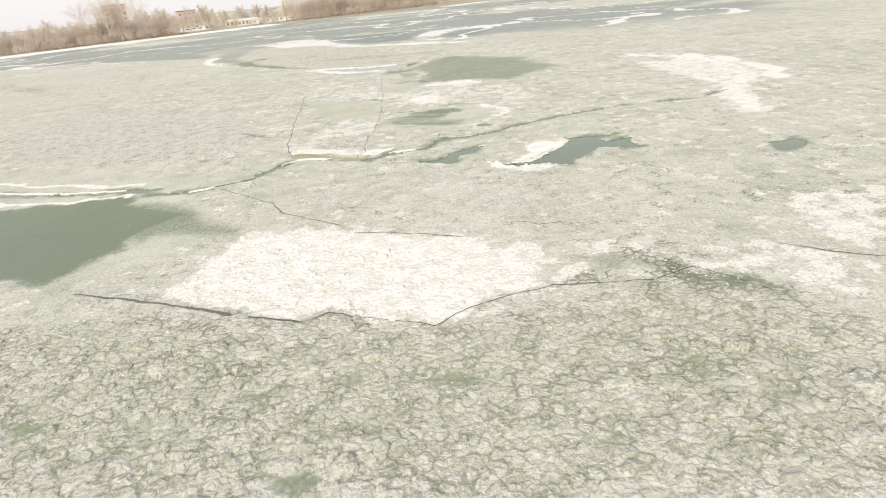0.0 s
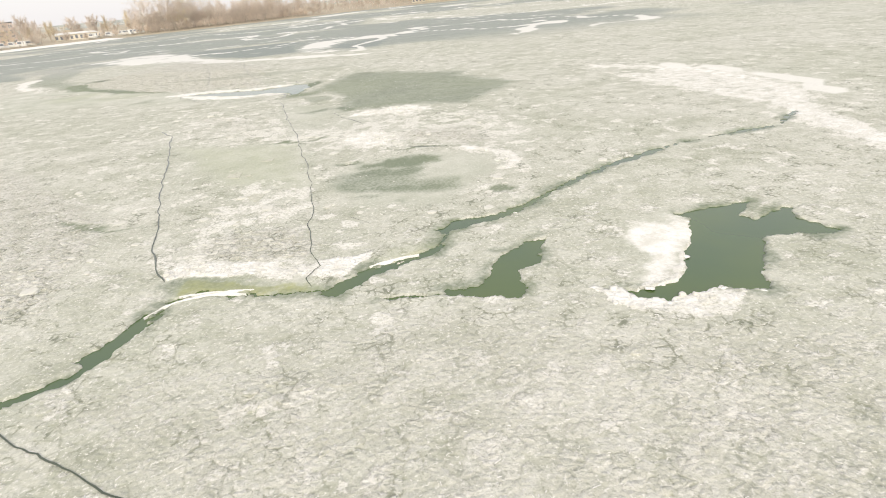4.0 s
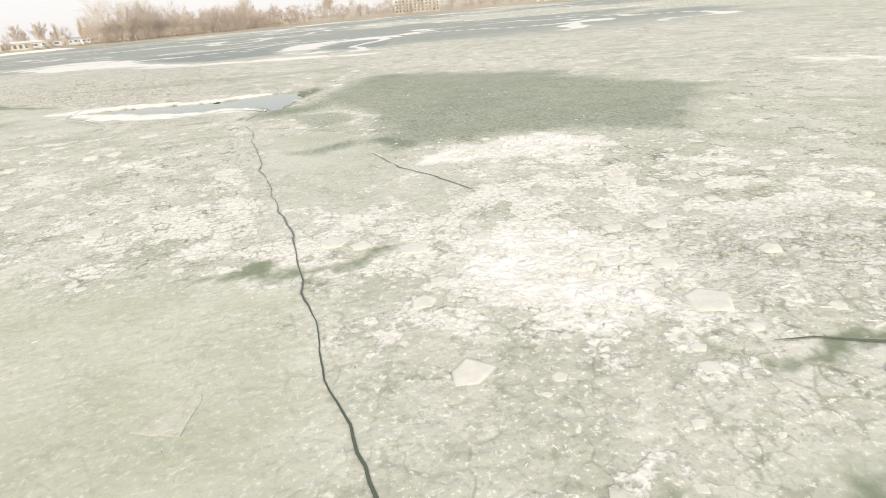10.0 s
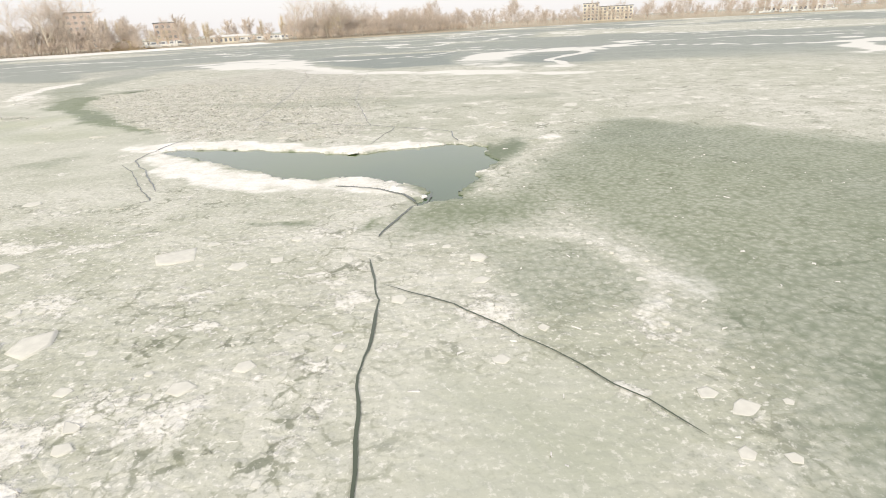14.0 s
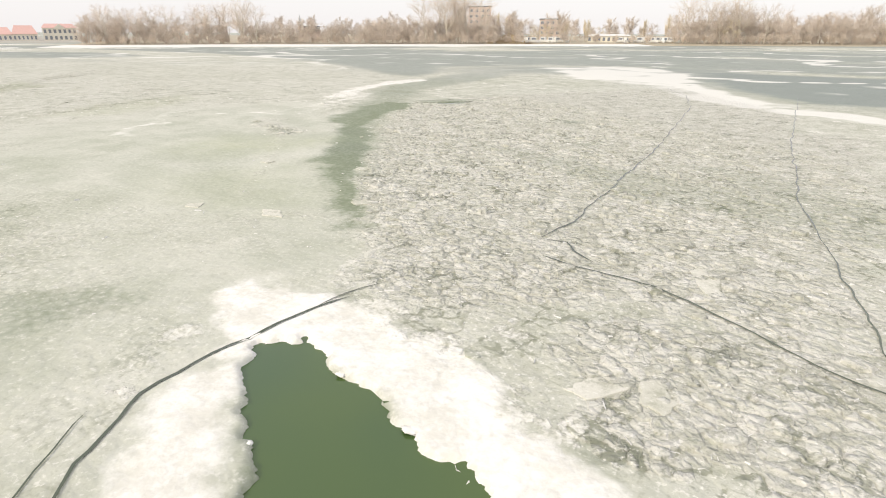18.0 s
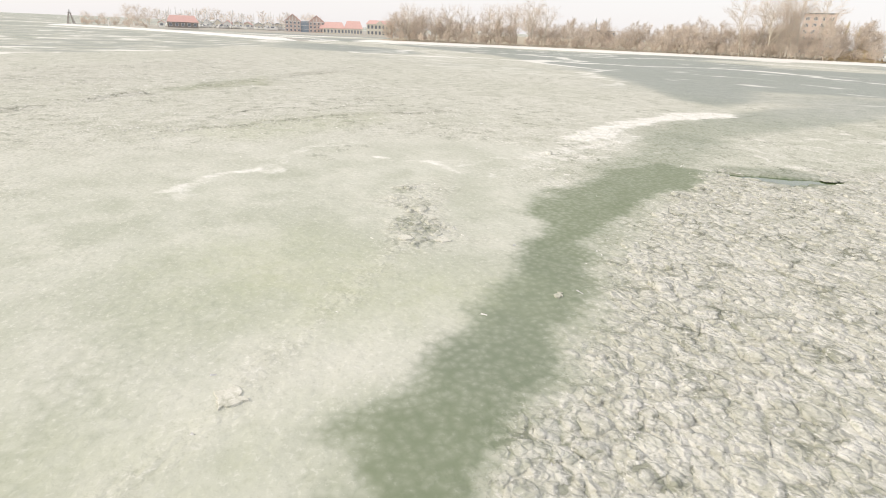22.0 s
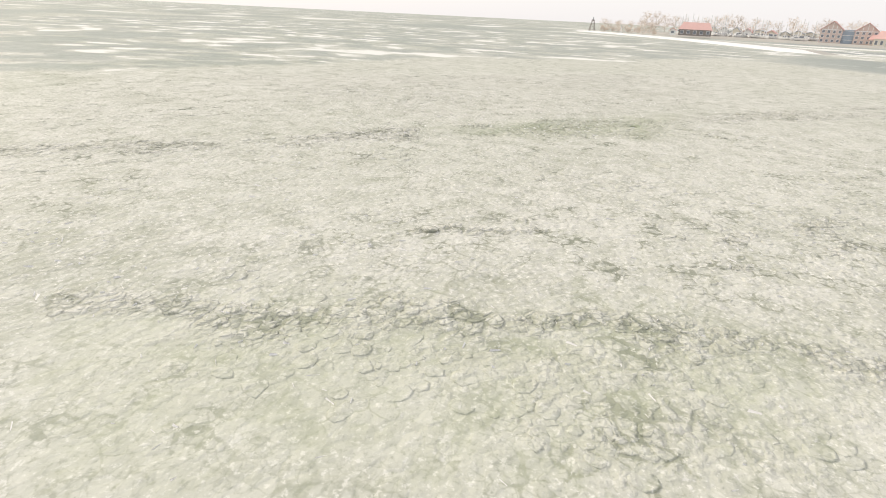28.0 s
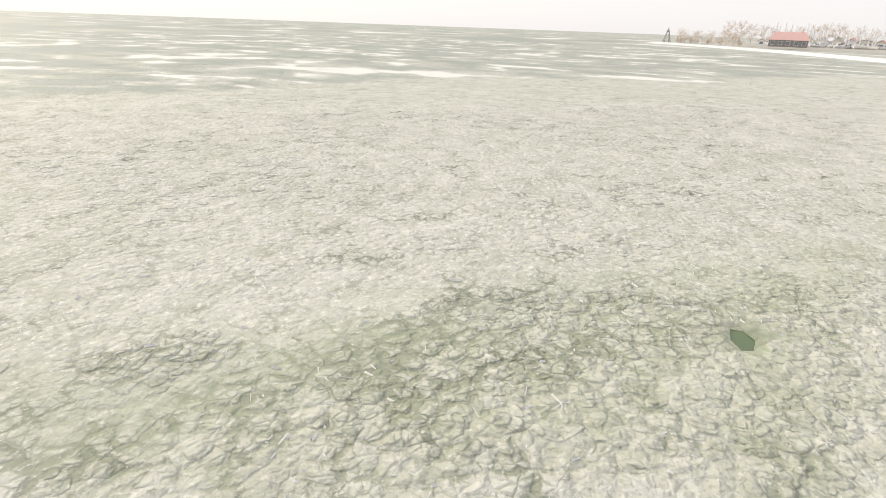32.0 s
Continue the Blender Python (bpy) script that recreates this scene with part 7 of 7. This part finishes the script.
for k in range(9):
    f = k / 8
    w = building("harbour_house", "pale harbour house with grey roof behind the boats", -446 + 18 * f + rnd.uniform(-3, 3), 150 + 48 * f, 0.8, 80 + rnd.uniform(-6, 6))
    gable_block(w, -3.0, 3.0, 8, rnd.uniform(2.4, 3.6), rnd.uniform(4.4, 5.6), rnd.choice((RENDER_WHITE, WHITE, RENDER_WHITE)), rnd.choice((GREY, GREY, ROOF)), 1, 3, WHITE)


def hull(bm, length, beam, height):
    n, rings = 9, []
    for i in range(n):
        t = i / (n - 1)
        half = beam / 2 * (1 - (2 * t - 0.75) ** 2 * 0.6) * (1 if t < 0.75 else max(0.03, (1 - t) / 0.25) ** 0.6)
        x = -length / 2 + length * t
        rise = height * (1 + 0.25 * t * t)
        rings.append([bm.verts.new(p) for p in ((x, -half, rise), (x, -half * 0.75, height * 0.25), (x, 0, 0), (x, half * 0.75, height * 0.25), (x, half, rise))])
    for a, b in zip(rings[:-1], rings[1:]):
        for i in range(4):
            bm.faces.new((a[i], a[i + 1], b[i + 1], b[i]))
        bm.faces.new((a[4], a[0], b[0], b[4]))
    bm.faces.new(rings[0])
    bm.faces.new(rings[-1][::-1])
    bmesh.ops.recalc_face_normals(bm, faces=bm.faces)
    return bm


def pole(bm, a, b, r0, r1, sides=6):
    A, B = Vector(a), Vector(b)
    d = (B - A).normalized()
    u = d.cross(Vector((1, 0, 0)) if abs(d.z) > 0.9 else Vector((0, 0, 1))).normalized()
    v = d.cross(u)
    ra = [bm.verts.new(A + r0 * (math.cos(k * 2 * math.pi / sides) * u + math.sin(k * 2 * math.pi / sides) * v)) for k in range(sides)]
    rb = [bm.verts.new(B + r1 * (math.cos(k * 2 * math.pi / sides) * u + math.sin(k * 2 * math.pi / sides) * v)) for k in range(sides)]
    for k in range(sides):
        bm.faces.new((ra[k], ra[(k + 1) % sides], rb[(k + 1) % sides], rb[k]))
    bm.faces.new(ra[::-1])
    bm.faces.new(rb)
    return bm


def boat_kind(label, length, mast):
    top = new("sailing_boat" if mast else "motor_boat", None)
    part("hull", hull(bmesh.new(), length, length * 0.32, 1.1), WHITE, top)
    cuboid_part("cabin", WHITE, top, -length * 0.2, length * 0.18, -length * 0.1, length * 0.1, 1.1, 1.75 if mast else 2.5)
    cuboid_part("window", GLASS, top, -length * 0.16, length * 0.14, -length * 0.1 - 0.03, length * 0.1 + 0.03, 1.35, 1.6 if mast else 2.2)
    if mast:
        part("mast", pole(bmesh.new(), (0.4, 0, 1.1), (0.4, 0, mast), 0.24, 0.18), WHITE, top)
        part("boom", pole(bmesh.new(), (0.4, 0, 2.5), (-length * 0.4, 0, 2.4), 0.09, 0.07), GREY, top)
    return tagged(top, label, "boat", "boats laid up at the harbour")


rnd = random.Random(9)
yacht, cruiser = boat_kind("white sailing boat with bare mast, laid up", 8.5, 10.0), boat_kind("white motor boat laid up on the shore", 6.5, 0)
spots = [(-436 + 20 * rnd.random() + 0.3 * (k - 20), 128 + 1.7 * k, 1.3) for k in range(42)] + [(236 + 4.5 * k, 524 - 3 * k + 6 * rnd.random(), 1.2) for k in range(10)]
for k, (x, y, z) in enumerate(spots):
    src = yacht if rnd.random() < 0.75 else cruiser
    ob = copy_thing(src, pose(x, y, z, 0, 0, rnd.uniform(0, 360)))
    s = rnd.uniform(0.75, 1.1)
    ob.scale = (s, s, s)
for f0, f1, count in ((-146, -123, 9), (-104, -82, 11)):
    for k in range(count):
        x = f0 + (f1 - f0) * k / count + rnd.uniform(-1, 1)
        y = np.interp(x, [q[0] for q in SHORE], [q[1] for q in SHORE]) + rnd.uniform(9, 14)
        copy_thing(cruiser, pose(x, y, 1.3, 0, 0, rnd.uniform(0, 360)))
yacht.matrix_basis = pose(-418, 139, 1.2, 0, 0, 40)
cruiser.matrix_basis = pose(-405, 190, 1.2, 0, 0, 80)
# white hall and sand heap by the beach
w = building("boat_shed", "long low white boat shed on the shore", -117, 404, 1.0, 19)
long_block(w, -11, 11, 9, 3.2, 4.2, RENDER_WHITE, WHITE, 1, 9, GREY)
w = building("white_marina_hall", "long white marina hall with flat roof", 285, 560, 1.5, -32)
long_block(w, -22, 22, 12, 4.0, 4.6, WHITE, WHITE, 1, 14, GREY)
bm = bmesh.new()
bmesh.ops.create_grid(bm, x_segments=24, y_segments=16, size=1)
for v in bm.verts:
    r = math.hypot(v.co.x, v.co.y)
    v.co = Vector((v.co.x * 11, v.co.y * 8, 4.6 * max(0, 1 - r) ** 0.8 + 0.3 * (noise.noise(v.co * 3) if r < 0.95 else 0)))
heap = part("sand_heap", bm, SAND, None)
heap.matrix_basis = pose(-148, 352, 0.9, 0, 0, 40)
tagged(heap, "tan heap of sand on the shore", "sand heap")
# blocks of flats behind the trees
for x, y, turn, wdt, hgt, st in ((-206, 420, 31, 14, 19.5, 6), (118, 548, -14, 12, 13, 5), (140, 556, -16, 26, 10.5, 4), (-160, 424, 26, 12, 12, 4)):
    w = building("apartment_block", "brown brick apartment block with white window bands", x, y, 1.0, turn)
    cuboid_part("wall", BRICK if wdt < 20 and y < 500 else RENDER_WHITE, w, -wdt / 2, wdt / 2, 0, 12, 0, hgt)
    cuboid_part("flat_roof", SLATE, w, -wdt / 2 - 0.3, wdt / 2 + 0.3, -0.3, 12.3, hgt, hgt + 0.5)
    for r in range(st):
        for c in range(int(wdt / 3)):
            xx = -wdt / 2 + (c + 0.5) * wdt / int(wdt / 3)
            window(w, xx, 0, 1.2 + r * (hgt - 1) / st, 1.6, 1.5, WHITE)
# church behind the wood
w = building("church", "distant church with a slender slate spire", -350, 400, 1.5, 48)
w.scale = (0.6, 0.6, 0.6)
cuboid_part("nave", BRICK, w, 4, 26, 0, 10, 0, 8)
part("nave_roof", prism(bmesh.new(), [(0, 8), (10, 8), (5, 14)], 4, 26), SLATE, w)
w.children[-1].matrix_basis = Matrix.Rotation(radians(-90), 4, "Z") @ Matrix.Translation((-10, 0, 0))
cuboid_part("tower", BRICK, w, 0, 5, 0, 5, 0, 15)
bm = bmesh.new()
base = [bm.verts.new((2.5 + 2.7 * math.cos(k * math.pi / 4 + 0.39), 2.5 + 2.7 * math.sin(k * math.pi / 4 + 0.39), 15)) for k in range(8)]
tip = bm.verts.new((2.5, 2.5, 27.5))
for k in range(8):
    bm.faces.new((base[k], base[(k + 1) % 8], tip))
part("spire", bm, GREY, w)


# ---- spit with the beacon ----
def beacon_tower(x, y, z):
    top = building("beacon_tower", "dark lattice beacon tower on the tip of the spit", x, y, z, 20, "beacon")
    for sx in (-1, 1):
        for sy in (-1, 1):
            part("leg", pole(bmesh.new(), (1.6 * sx, 1.6 * sy, 0), (0.35 * sx, 0.35 * sy, 6.2), 0.16, 0.1), DARKWOOD, top)
    for k in range(4):
        a, b = 1.6 - 0.3 * k, 1.6 - 0.3 * (k + 1)
        z0, z1 = 1.5 * k, 1.5 * (k + 1)
        for sy in (-1, 1):
            part("brace", pole(bmesh.new(), (-a, a * sy, z0), (b, b * sy, z1), 0.07, 0.07), DARKWOOD, top)
            part("brace", pole(bmesh.new(), (a * sy, -a, z0), (b * sy, b, z1), 0.07, 0.07), DARKWOOD, top)
    cuboid_part("platform", DARKWOOD, top, -0.9, 0.9, -0.9, 0.9, 5.6, 5.8)
    part("lantern", pole(bmesh.new(), (0, 0, 5.8), (0, 0, 7.4), 0.4, 0.25, 8), GREY, top)
    return top


beacon_tower(-406, 83, 0.6)
w = building("spit_house", "timber house with a bright red roof on the spit", -392, 138, 1.0, 88)
long_block(w, -8, 8, 8, 3.0, 6.6, DARKWOOD, ROOF, 1, 5, WHITE)
w = building("spit_hut", "small white hut on the spit", -388, 127, 1.0, 88)
gable_block(w, -1.6, 1.6, 3, 2.2, 3.2, WHITE, ROOF, 1, 1, WHITE)
post = new("channel_marker", None)
post.matrix_basis = pose(-372, 102, 0.4)
part("post", pole(bmesh.new(), (0, 0, 0), (0, 0, 3.4), 0.28, 0.22, 8), WHITE, post)
part("light", pole(bmesh.new(), (0, 0, 3.4), (0, 0, 4.0), 0.2, 0.1, 8), GREY, post)
tagged(post, "white channel marker post at the edge of the spit", "marker post")
